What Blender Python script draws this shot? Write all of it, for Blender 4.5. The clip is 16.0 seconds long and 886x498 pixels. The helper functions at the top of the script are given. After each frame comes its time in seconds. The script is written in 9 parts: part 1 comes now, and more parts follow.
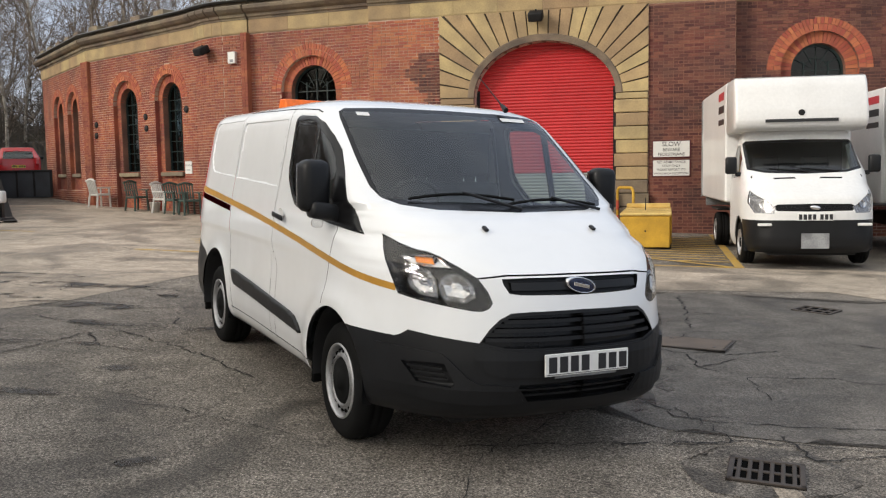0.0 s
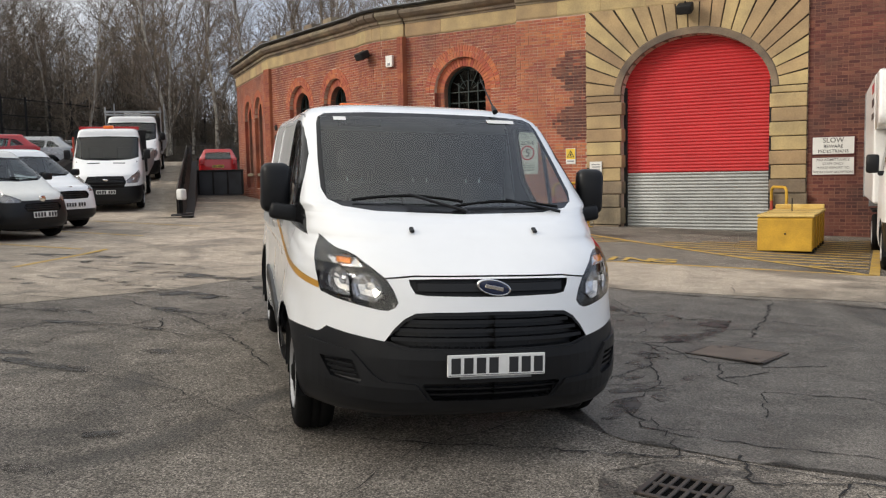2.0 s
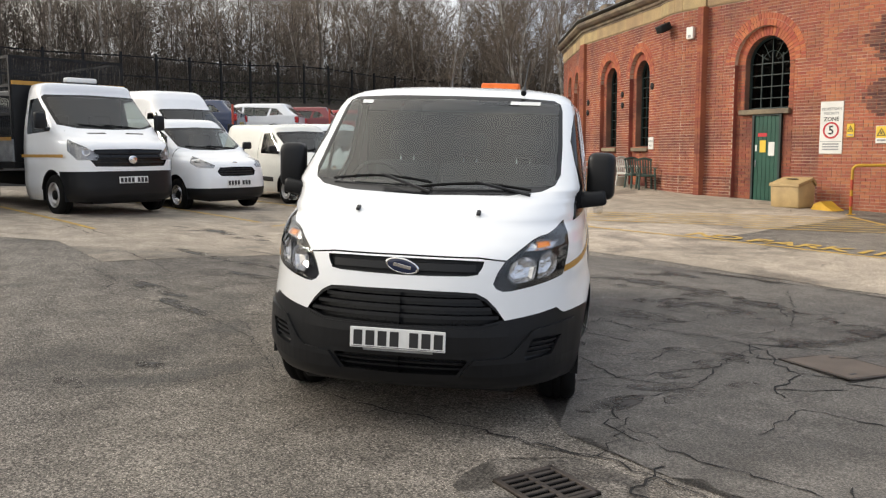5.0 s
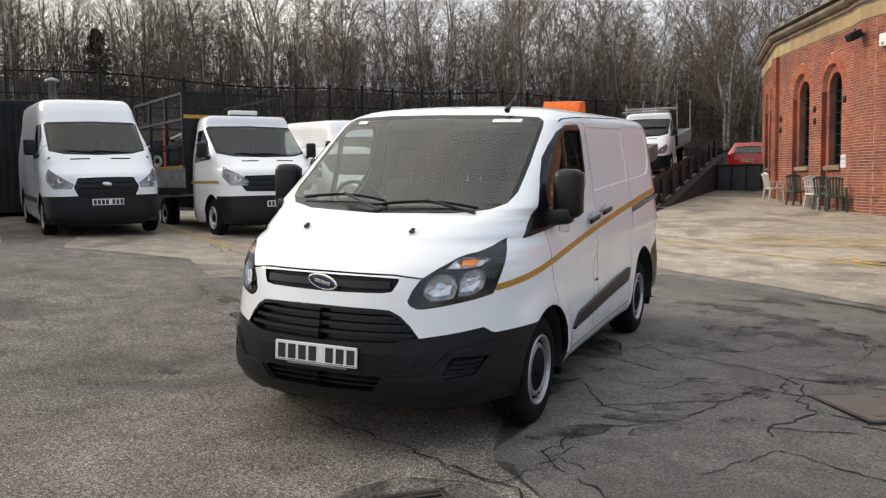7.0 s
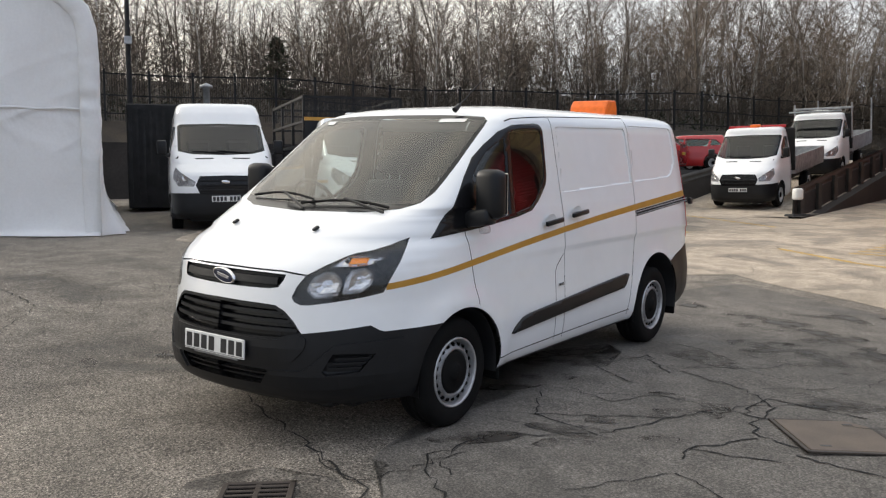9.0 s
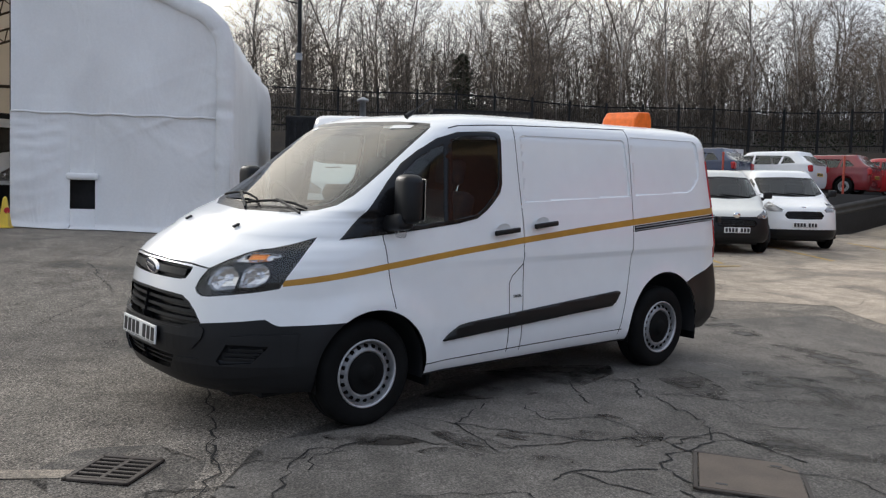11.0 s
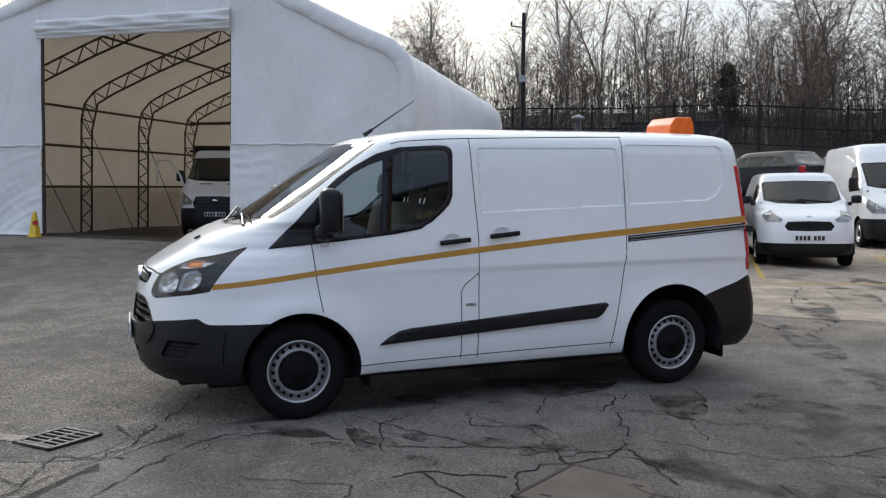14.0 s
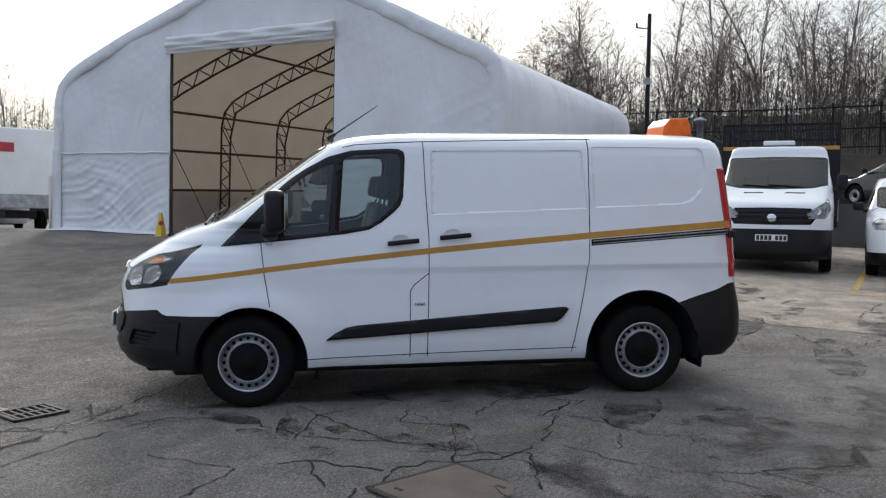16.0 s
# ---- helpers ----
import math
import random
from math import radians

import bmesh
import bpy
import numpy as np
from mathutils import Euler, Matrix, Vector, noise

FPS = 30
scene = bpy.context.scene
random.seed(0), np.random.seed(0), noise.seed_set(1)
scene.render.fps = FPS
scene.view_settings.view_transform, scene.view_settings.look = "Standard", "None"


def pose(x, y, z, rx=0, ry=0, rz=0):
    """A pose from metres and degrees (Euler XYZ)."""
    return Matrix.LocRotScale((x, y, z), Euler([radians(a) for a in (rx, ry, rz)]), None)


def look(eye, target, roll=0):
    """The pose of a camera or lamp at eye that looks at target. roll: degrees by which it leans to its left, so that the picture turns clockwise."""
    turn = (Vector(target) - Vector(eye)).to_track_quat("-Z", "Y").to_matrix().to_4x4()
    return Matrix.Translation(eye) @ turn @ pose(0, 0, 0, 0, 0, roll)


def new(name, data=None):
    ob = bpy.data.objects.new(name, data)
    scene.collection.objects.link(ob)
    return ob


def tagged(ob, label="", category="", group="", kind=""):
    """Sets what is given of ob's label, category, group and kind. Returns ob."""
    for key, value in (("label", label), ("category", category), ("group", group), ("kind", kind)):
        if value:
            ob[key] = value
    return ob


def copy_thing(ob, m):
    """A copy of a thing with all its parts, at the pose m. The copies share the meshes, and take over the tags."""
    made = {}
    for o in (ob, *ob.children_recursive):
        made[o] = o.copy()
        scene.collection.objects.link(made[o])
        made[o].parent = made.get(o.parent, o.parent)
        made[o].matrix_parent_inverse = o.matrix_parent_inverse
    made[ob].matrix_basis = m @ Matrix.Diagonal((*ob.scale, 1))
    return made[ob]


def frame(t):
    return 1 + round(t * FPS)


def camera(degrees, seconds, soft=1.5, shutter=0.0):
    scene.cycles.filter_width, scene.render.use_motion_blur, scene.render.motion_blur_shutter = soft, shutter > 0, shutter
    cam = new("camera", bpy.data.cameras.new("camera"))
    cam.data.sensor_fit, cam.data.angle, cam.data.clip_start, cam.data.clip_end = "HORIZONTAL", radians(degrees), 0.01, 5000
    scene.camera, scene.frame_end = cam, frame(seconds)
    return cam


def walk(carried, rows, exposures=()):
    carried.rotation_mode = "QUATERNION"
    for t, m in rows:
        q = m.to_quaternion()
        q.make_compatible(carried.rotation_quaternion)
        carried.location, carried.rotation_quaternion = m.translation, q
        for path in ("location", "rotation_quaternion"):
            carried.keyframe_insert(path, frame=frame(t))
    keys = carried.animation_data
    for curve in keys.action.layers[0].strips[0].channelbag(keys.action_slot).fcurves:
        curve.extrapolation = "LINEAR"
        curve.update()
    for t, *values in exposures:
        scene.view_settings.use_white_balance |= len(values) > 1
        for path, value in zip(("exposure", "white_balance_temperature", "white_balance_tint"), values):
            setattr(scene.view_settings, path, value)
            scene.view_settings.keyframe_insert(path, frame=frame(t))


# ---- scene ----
cam = camera(53.9, 16.0, 1.25)
PATH = [
    (0, (-0.126, -0.373, 1.644), (-0.247, 1.612, 1.429), -0.2),
    (0.5, (0.223, -0.407, 1.631), (-0.011, 1.569, 1.426), -0.6),
    (1, (0.599, -0.355, 1.65), (0.243, 1.602, 1.439), -0.3),
    (1.5, (0.955, -0.239, 1.663), (0.508, 1.698, 1.441), 0.4),
    (2, (1.343, -0.219, 1.659), (0.767, 1.684, 1.443), -0.6),
    (2.5, (1.744, -0.169, 1.686), (1.023, 1.684, 1.473), -1.5),
    (3, (2.088, 0.038, 1.68), (1.242, 1.836, 1.458), -1.4),
    (3.5, (2.498, 0.126, 1.678), (1.529, 1.859, 1.438), -0.7),
    (4, (2.872, 0.284, 1.703), (1.784, 1.941, 1.436), 0.5),
    (4.5, (3.167, 0.558, 1.704), (1.979, 2.144, 1.432), 1.3),
    (5, (3.509, 0.761, 1.693), (2.204, 2.253, 1.424), -0.2),
    (5.2, (3.64, 0.871, 1.702), (2.289, 2.322, 1.437), -0.7),
    (7.3, (4.709, 2.191, 1.628), (3.029, 3.256, 1.424), -1.5),
    (7.5, (4.786, 2.335, 1.629), (3.084, 3.365, 1.425), -1.7),
    (8, (5.059, 2.686, 1.596), (3.298, 3.612, 1.389), -1.9),
    (8.5, (5.23, 3.053, 1.578), (3.423, 3.884, 1.373), -1.4),
    (9, (5.367, 3.424, 1.587), (3.517, 4.16, 1.393), -1.0),
    (9.2, (5.449, 3.568, 1.568), (3.584, 4.265, 1.38), -0.8),
    (11.3, (5.86, 5.373, 1.491), (3.879, 5.592, 1.332), 0.4),
    (11.5, (5.865, 5.553, 1.48), (3.879, 5.732, 1.316), 0.1),
    (12, (5.958, 5.927, 1.483), (3.965, 6.007, 1.332), -0.7),
    (12.5, (6.034, 6.353, 1.445), (4.038, 6.298, 1.329), -1.2),
    (13, (6.004, 6.732, 1.459), (4.012, 6.586, 1.347), -1.0),
    (13.5, (6.034, 7.088, 1.46), (4.054, 6.827, 1.354), -1.2),
    (14, (6.044, 7.502, 1.457), (4.088, 7.103, 1.348), -0.7),
    (14.5, (5.974, 7.896, 1.441), (4.047, 7.371, 1.332), -0.1),
    (15, (5.931, 8.277, 1.425), (4.039, 7.637, 1.311), -0.3),
    (15.5, (5.885, 8.695, 1.424), (4.016, 7.991, 1.315), -0.8),
    (16, (5.715, 9.036, 1.417), (3.871, 8.267, 1.324), -0.3),
]
PLUMB = pose(0, 0, 0, 1.048, 0.83, 0)
walk(cam, [(t, PLUMB @ look(eye, target, roll)) for t, eye, target, roll in PATH],
     [(0, -0.31, 5950, 10), (2, -0.32, 5980, 10), (3.5, -0.29, 6050, 10), (5, -0.04, 6100, 10), (7.5, -0.15, 6000, 10), (9, -0.1, 6000, 10), (11.5, -0.35, 5600, 10), (12.5, -0.32, 5540, 10), (14, -0.3, 5500, 9), (16, -0.35, 5440, 9)])


# ---- light: thin bright overcast, low sun behind cloud beyond the tent ----
world = bpy.data.worlds.new("overcast_sky")
scene.world = world
world.use_nodes = True
wt = world.node_tree
sky = wt.nodes.new("ShaderNodeTexSky")
sky.sky_type, sky.sun_disc = "NISHITA", False
sky.sun_elevation, sky.sun_rotation = radians(24), radians(-123)
sky.air_density, sky.dust_density, sky.ozone_density = 1.0, 4.0, 1.0
tcw = wt.nodes.new("ShaderNodeTexCoord")
cloud = wt.nodes.new("ShaderNodeTexNoise")
cloud.inputs["Scale"].default_value, cloud.inputs["Detail"].default_value = 2.6, 7
stretch = wt.nodes.new("ShaderNodeMapping")
stretch.inputs["Scale"].default_value = (1, 1, 3.2)
wt.links.new(tcw.outputs["Generated"], stretch.inputs[0])
wt.links.new(stretch.outputs[0], cloud.inputs["Vector"])
ramp = wt.nodes.new("ShaderNodeValToRGB")
ramp.color_ramp.elements[0].position, ramp.color_ramp.elements[0].color = 0.32, (6.4, 6.6, 7.0, 1)
ramp.color_ramp.elements[1].position, ramp.color_ramp.elements[1].color = 0.68, (10.6, 10.1, 9.4, 1)
wt.links.new(cloud.outputs[0], ramp.inputs[0])
veil = wt.nodes.new("ShaderNodeMixRGB")
veil.inputs[0].default_value = 0.86
wt.links.new(sky.outputs[0], veil.inputs[1])
wt.links.new(ramp.outputs[0], veil.inputs[2])
sep = wt.nodes.new("ShaderNodeSeparateXYZ")
wt.links.new(tcw.outputs["Generated"], sep.inputs[0])
lift = wt.nodes.new("ShaderNodeMapRange")  # a little brighter overhead
lift.inputs[1].default_value, lift.inputs[2].default_value, lift.inputs[3].default_value, lift.inputs[4].default_value = 0.12, 0.85, 1.0, 1.25
wt.links.new(sep.outputs[2], lift.inputs[0])
dome = wt.nodes.new("ShaderNodeMixRGB")
dome.blend_type = "MULTIPLY"
dome.inputs[0].default_value = 1
wt.links.new(veil.outputs[0], dome.inputs[1])
wt.links.new(lift.outputs[0], dome.inputs[2])
glow, aim = wt.nodes.new("ShaderNodeMapRange"), wt.nodes.new("ShaderNodeVectorMath")  # the cloud is brightest round the hidden sun
glow.interpolation_type = "SMOOTHSTEP"
glow.inputs[1].default_value, glow.inputs[2].default_value, glow.inputs[3].default_value, glow.inputs[4].default_value = -0.35, 0.95, 0.0, 1.0
aim.operation = "DOT_PRODUCT"
aim.inputs[1].default_value = Vector((-17, -11, 9.5)).normalized()
wt.links.new(tcw.outputs["Generated"], aim.inputs[0])
wt.links.new(aim.outputs["Value"], glow.inputs[0])
halo = wt.nodes.new("ShaderNodeMixRGB")
halo.blend_type = "MULTIPLY"
halo.inputs[0].default_value = 1
wt.links.new(dome.outputs[0], halo.inputs[1])
warm = wt.nodes.new("ShaderNodeValToRGB")
warm.color_ramp.elements[0].color, warm.color_ramp.elements[1].color = (0.90, 0.98, 1.12, 1), (1.85, 1.72, 1.46, 1)
wt.links.new(glow.outputs[0], warm.inputs[0])
wt.links.new(warm.outputs[0], halo.inputs[2])
wt.links.new(halo.outputs[0], wt.nodes["Background"].inputs[0])
wt.nodes["Background"].inputs[1].default_value = 0.1
sun = new("sun", bpy.data.lights.new("sun", "SUN"))
sun.data.energy, sun.data.angle, sun.data.color = 2.5, radians(16), (1, 0.88, 0.73)
sun.matrix_world = look((-17, -11, 9.5), (0, 0, 0))

# ---- materials ----
MATS = {}


def surf(name, col, rough=0.6, metal=0.0, col2=None, var=0.15, scale=3.0, fine=60.0, bump=0.0, coat=0.0, spec=0.5, island=0.0, emit=None, rough_var=0.1):
    """A surface with variation at two sizes: stains (scale) and grain (fine), per metre."""
    if name in MATS:
        return MATS[name]
    m = bpy.data.materials.new(name)
    m.use_nodes = True
    nt = m.node_tree
    b = nt.nodes["Principled BSDF"]
    tc = nt.nodes.new("ShaderNodeTexCoord")
    big, small = nt.nodes.new("ShaderNodeTexNoise"), nt.nodes.new("ShaderNodeTexNoise")
    for n, sc, det in ((big, scale, 5), (small, fine, 3)):
        n.inputs["Scale"].default_value, n.inputs["Detail"].default_value = sc, det
        nt.links.new(tc.outputs["Object"], n.inputs["Vector"])
    c2 = col2 or tuple(c * (1 - 2 * var) for c in col)
    r = nt.nodes.new("ShaderNodeValToRGB")
    r.color_ramp.elements[0].position, r.color_ramp.elements[1].position = 0.36, 0.66
    r.color_ramp.elements[0].color, r.color_ramp.elements[1].color = (*c2, 1), (*col, 1)
    nt.links.new(big.outputs[0], r.inputs[0])
    mul = nt.nodes.new("ShaderNodeMixRGB")
    mul.blend_type = "MULTIPLY"
    mul.inputs[0].default_value = 1
    gr = nt.nodes.new("ShaderNodeMapRange")
    gr.inputs[1].default_value, gr.inputs[2].default_value = 0.25, 0.75
    gr.inputs[3].default_value, gr.inputs[4].default_value = 1 - var, 1 + var
    nt.links.new(small.outputs[0], gr.inputs[0])
    nt.links.new(r.outputs[0], mul.inputs[1])
    nt.links.new(gr.outputs[0], mul.inputs[2])
    last = mul.outputs[0]
    if island:
        geo = nt.nodes.new("ShaderNodeNewGeometry")
        oi = nt.nodes.new("ShaderNodeObjectInfo")
        ad = nt.nodes.new("ShaderNodeMath")
        ad.operation = "ADD"
        fr = nt.nodes.new("ShaderNodeMath")
        fr.operation = "FRACT"
        nt.links.new(geo.outputs["Random Per Island"], ad.inputs[0])
        nt.links.new(oi.outputs["Random"], ad.inputs[1])
        nt.links.new(ad.outputs[0], fr.inputs[0])
        hs = nt.nodes.new("ShaderNodeHueSaturation")
        mr, mh = nt.nodes.new("ShaderNodeMapRange"), nt.nodes.new("ShaderNodeMapRange")
        mr.inputs[3].default_value, mr.inputs[4].default_value = 1 - island, 1 + island
        mh.inputs[3].default_value, mh.inputs[4].default_value = 0.488, 0.512
        nt.links.new(fr.outputs[0], mr.inputs[0])
        nt.links.new(fr.outputs[0], mh.inputs[0])
        nt.links.new(mr.outputs[0], hs.inputs["Value"])
        nt.links.new(mh.outputs[0], hs.inputs["Hue"])
        nt.links.new(last, hs.inputs["Color"])
        last = hs.outputs[0]
    nt.links.new(last, b.inputs["Base Color"])
    rr = nt.nodes.new("ShaderNodeMapRange")
    rr.inputs[3].default_value, rr.inputs[4].default_value = max(rough - rough_var, 0.02), min(rough + rough_var, 1)
    nt.links.new(big.outputs[0], rr.inputs[0])
    nt.links.new(rr.outputs[0], b.inputs["Roughness"])
    b.inputs["Metallic"].default_value = metal
    b.inputs["Specular IOR Level"].default_value = spec
    b.inputs["Coat Weight"].default_value = coat
    b.inputs["Coat Roughness"].default_value = 0.04
    if bump:
        bp = nt.nodes.new("ShaderNodeBump")
        bp.inputs["Strength"].default_value, bp.inputs["Distance"].default_value = min(bump * 10, 1), bump
        nt.links.new(small.outputs[0], bp.inputs["Height"])
        nt.links.new(bp.outputs[0], b.inputs["Normal"])
    if emit:
        b.inputs["Emission Color"].default_value, b.inputs["Emission Strength"].default_value = (*emit[0], 1), emit[1]
    MATS[name] = m
    return m


def pane(name, tint, gloss=0.06, rough=0.0):
    """Thin sheet glass: tinted clear, with a mirror gloss that grows towards grazing."""
    m = bpy.data.materials.new(name)
    m.use_nodes = True
    nt = m.node_tree
    nt.nodes.remove(nt.nodes["Principled BSDF"])
    t, g, f, w, r, x = (nt.nodes.new("ShaderNode" + k) for k in ("BsdfTransparent", "BsdfGlossy", "LayerWeight", "Math", "MapRange", "MixShader"))
    t.inputs[0].default_value = (*tint, 1)
    g.inputs["Roughness"].default_value = rough
    f.inputs["Blend"].default_value = 0.5
    w.operation = "POWER"
    w.inputs[1].default_value = 4.2
    r.inputs[3].default_value, r.inputs[4].default_value = gloss, 1.0
    nt.links.new(f.outputs["Facing"], w.inputs[0])
    nt.links.new(w.outputs[0], r.inputs[0])
    nt.links.new(r.outputs[0], x.inputs[0])
    nt.links.new(t.outputs[0], x.inputs[1])
    nt.links.new(g.outputs[0], x.inputs[2])
    nt.links.new(x.outputs[0], nt.nodes["Material Output"].inputs[0])
    MATS[name] = m
    return m


VANWHITE = surf("white_van_paint", (0.85, 0.86, 0.87), 0.22, var=0.015, scale=1.2, fine=9, coat=0.6, rough_var=0.05)
TRUCKWHITE = surf("white_truck_paint", (0.78, 0.78, 0.77), 0.32, var=0.04, scale=1.5, fine=20, coat=0.2)
CREAMWHITE = surf("cream_white_paint", (0.74, 0.74, 0.69), 0.25, var=0.03, scale=1.5, fine=20, coat=0.4)
BLACKPLASTIC = surf("grained_black_plastic", (0.0105, 0.011, 0.0125), 0.42, var=0.12, scale=4, fine=220, bump=0.0006, spec=0.3)
GLOSSBLACK = surf("gloss_black_trim", (0.008, 0.008, 0.009), 0.2, spec=0.28, var=0.05, scale=4, fine=60)
CABIN = surf("dark_cabin_plastic", (0.03, 0.031, 0.034), 0.75, var=0.12, scale=6, fine=120)
SEATCLOTH = surf("dark_seat_cloth", (0.04, 0.042, 0.048), 0.95, var=0.2, scale=8, fine=300, bump=0.001)
RUBBER = surf("tyre_rubber", (0.010, 0.010, 0.010), 0.8, spec=0.12, var=0.2, scale=6, fine=120, bump=0.001)
# the silver wheel steel again, darkened for the shade inside the rim
SHADEDSTEEL = surf("shaded_wheel_steel", (0.34, 0.34, 0.345), 0.45, metal=0.5, var=0.2, scale=12, fine=90)
STEEL = surf("silver_wheel_steel", (0.55, 0.55, 0.56), 0.38, metal=0.6, var=0.12, scale=12, fine=90)
CHROME = surf("bright_chrome", (0.8, 0.8, 0.81), 0.12, metal=1, var=0.04, scale=8, fine=60)
GALV = surf("galvanised_steel", (0.42, 0.43, 0.44), 0.5, metal=0.6, var=0.2, scale=5, fine=60, bump=0.001)
DARKSTEEL = surf("dark_painted_steel", (0.022, 0.022, 0.023), 0.65, spec=0.25, var=0.25, scale=4, fine=70)
AMBERSTRIPE = surf("amber_reflective_tape", (0.52, 0.27, 0.035), 0.35, var=0.08, scale=8, fine=260)
AMBER = surf("amber_lens", (0.85, 0.17, 0.02), 0.34, var=0.1, scale=20, fine=120, spec=0.3)
AMBERLIT = surf("lit_amber_indicator", (0.9, 0.3, 0.04), 0.2, var=0.05, scale=20, fine=120, emit=((1, 0.36, 0.05), 0.25))
REDLENS = surf("red_lamp_lens", (0.45, 0.015, 0.02), 0.15, var=0.1, scale=20, fine=120, coat=0.5)
PLATEWHITE = surf("white_plate", (0.78, 0.78, 0.76), 0.35, var=0.03, scale=20, fine=200)
VOID = surf("unlit_void", (0.003, 0.003, 0.003), 1.0, var=0.1, scale=20, fine=200, spec=0.05)
INK = surf("black_lettering", (0.02, 0.02, 0.022), 0.5, var=0.1, scale=20, fine=200)
BADGEBLUE = surf("deep_blue_enamel", (0.01, 0.018, 0.055), 0.15, var=0.05, scale=30, fine=200, coat=0.6)
REFLECTOR = surf("lamp_reflector", (0.80, 0.80, 0.81), 0.12, metal=1, var=0.1, scale=30, fine=70, bump=0.012)
REDCAR = surf("red_car_paint", (0.42, 0.018, 0.02), 0.22, var=0.05, scale=2, fine=20, coat=0.6)
BLUECAR = surf("dark_blue_car_paint", (0.02, 0.035, 0.09), 0.22, var=0.05, scale=2, fine=20, coat=0.6)
GREYCAR = surf("silver_car_paint", (0.4, 0.41, 0.42), 0.28, metal=0.4, var=0.05, scale=2, fine=20, coat=0.6)
BLACKCAR = surf("black_car_paint", (0.015, 0.016, 0.018), 0.2, var=0.05, scale=2, fine=20, coat=0.6)
SCREEN = pane("windscreen_glass", (0.66, 0.72, 0.69), 0.085)
DARKSCREEN = pane("dusky_windscreen_glass", (0.48, 0.53, 0.53), 0.055)
SIDEGLASS = pane("side_window_glass", (0.66, 0.72, 0.70), 0.06)
CLEARLENS = pane("clear_lamp_lens", (0.9, 0.9, 0.9), 0.06)


# ---- mesh helpers ----
def thing(name, m, label, category, group="", kind=""):
    ob = new(name)
    ob.matrix_world = m
    return tagged(ob, label, category, group, kind)


def part(name, bm, material, parent=None, label="", smooth=False):
    me = bpy.data.meshes.new(name)
    if smooth:
        for f in bm.faces:
            f.smooth = True
    bm.to_mesh(me)
    bm.free()
    me.materials.append(material)
    ob = new(name, me)
    ob.parent = parent
    if label:
        ob["label"] = label
    return ob


def solo(name, bm, material, m, label, category, group="", kind="", smooth=False):
    ob = part(name, bm, material, None, "", smooth)
    ob.matrix_world = m
    return tagged(ob, label, category, group, kind)


def box(bm, x0, x1, y0, y1, z0, z1, bevel=0.0, seg=1, m=None):
    r = bmesh.ops.create_cube(bm, size=1)
    vs = r["verts"]
    for v in vs:
        v.co = Vector(((x0 + x1) / 2 + v.co.x * (x1 - x0), (y0 + y1) / 2 + v.co.y * (y1 - y0), (z0 + z1) / 2 + v.co.z * (z1 - z0)))
    if bevel:
        es = {e for v in vs for e in v.link_edges}
        r = bmesh.ops.bevel(bm, geom=list(es), offset=bevel, segments=seg, affect="EDGES", profile=0.5)
        vs = list({v for f in r["faces"] for v in f.verts} | {v for v in vs if v.is_valid})
    if m:
        bmesh.ops.transform(bm, matrix=m, verts=vs)
    return bm


def rod(bm, p, q, r, seg=8, r2=None):
    p, q = Vector(p), Vector(q)
    d = q - p
    res = bmesh.ops.create_cone(bm, cap_ends=True, segments=seg, radius1=r, radius2=r if r2 is None else r2, depth=d.length)
    bmesh.ops.transform(bm, matrix=Matrix.Translation((p + q) / 2) @ d.to_track_quat("Z", "Y").to_matrix().to_4x4(), verts=res["verts"])
    return bm


def pipe(bm, pts, r, seg=8):
    """One bent tube through the points."""
    ps = [Vector(p) for p in pts]
    loops, side = [], None
    for i, p in enumerate(ps):
        d = (ps[min(i + 1, len(ps) - 1)] - ps[max(i - 1, 0)]).normalized()
        side = (side - d * side.dot(d)).normalized() if side is not None and (side - d * side.dot(d)).length > 1e-4 else d.orthogonal().normalized()
        up = d.cross(side)
        loops.append([bm.verts.new(p + (side * math.cos(a) + up * math.sin(a)) * r) for a in (2 * math.pi * k / seg for k in range(seg))])
    for a, b in zip(loops, loops[1:]):
        for k in range(seg):
            bm.faces.new((a[k], a[(k + 1) % seg], b[(k + 1) % seg], b[k]))
    bm.faces.new(loops[0][::-1]), bm.faces.new(loops[-1])
    return bm


def lathe(bm, prof, seg=32, m=None):
    """Turn (radius, height) points about the local y axis."""
    m = m or Matrix.Identity(4)
    rings = [[bm.verts.new(m @ Vector((r * math.cos(a), h, r * math.sin(a)))) for a in (2 * math.pi * k / seg for k in range(seg))] for r, h in prof]
    for a, b in zip(rings, rings[1:]):
        for k in range(seg):
            bm.faces.new((a[k], a[(k + 1) % seg], b[(k + 1) % seg], b[k]))
    return bm


def prism(bm, poly, y0, y1, m=None):
    """A flat outline of (x, z) points, drawn out from y0 to y1."""
    m = m or Matrix.Identity(4)
    a = [bm.verts.new(m @ Vector((x, y0, z))) for x, z in poly]
    b = [bm.verts.new(m @ Vector((x, y1, z))) for x, z in poly]
    bm.faces.new(a)
    bm.faces.new(b[::-1])
    n = len(poly)
    for i in range(n):
        bm.faces.new((a[i], b[i], b[(i + 1) % n], a[(i + 1) % n]))
    return bm


def sheet(bm, rows):
    vs = [[bm.verts.new(p) for p in row] for row in rows]
    for a, b in zip(vs, vs[1:]):
        for i in range(len(a) - 1):
            bm.faces.new((a[i], a[i + 1], b[i + 1], b[i]))
    return bm


def fixn(bm):
    bmesh.ops.recalc_face_normals(bm, faces=bm.faces[:])
    return bm


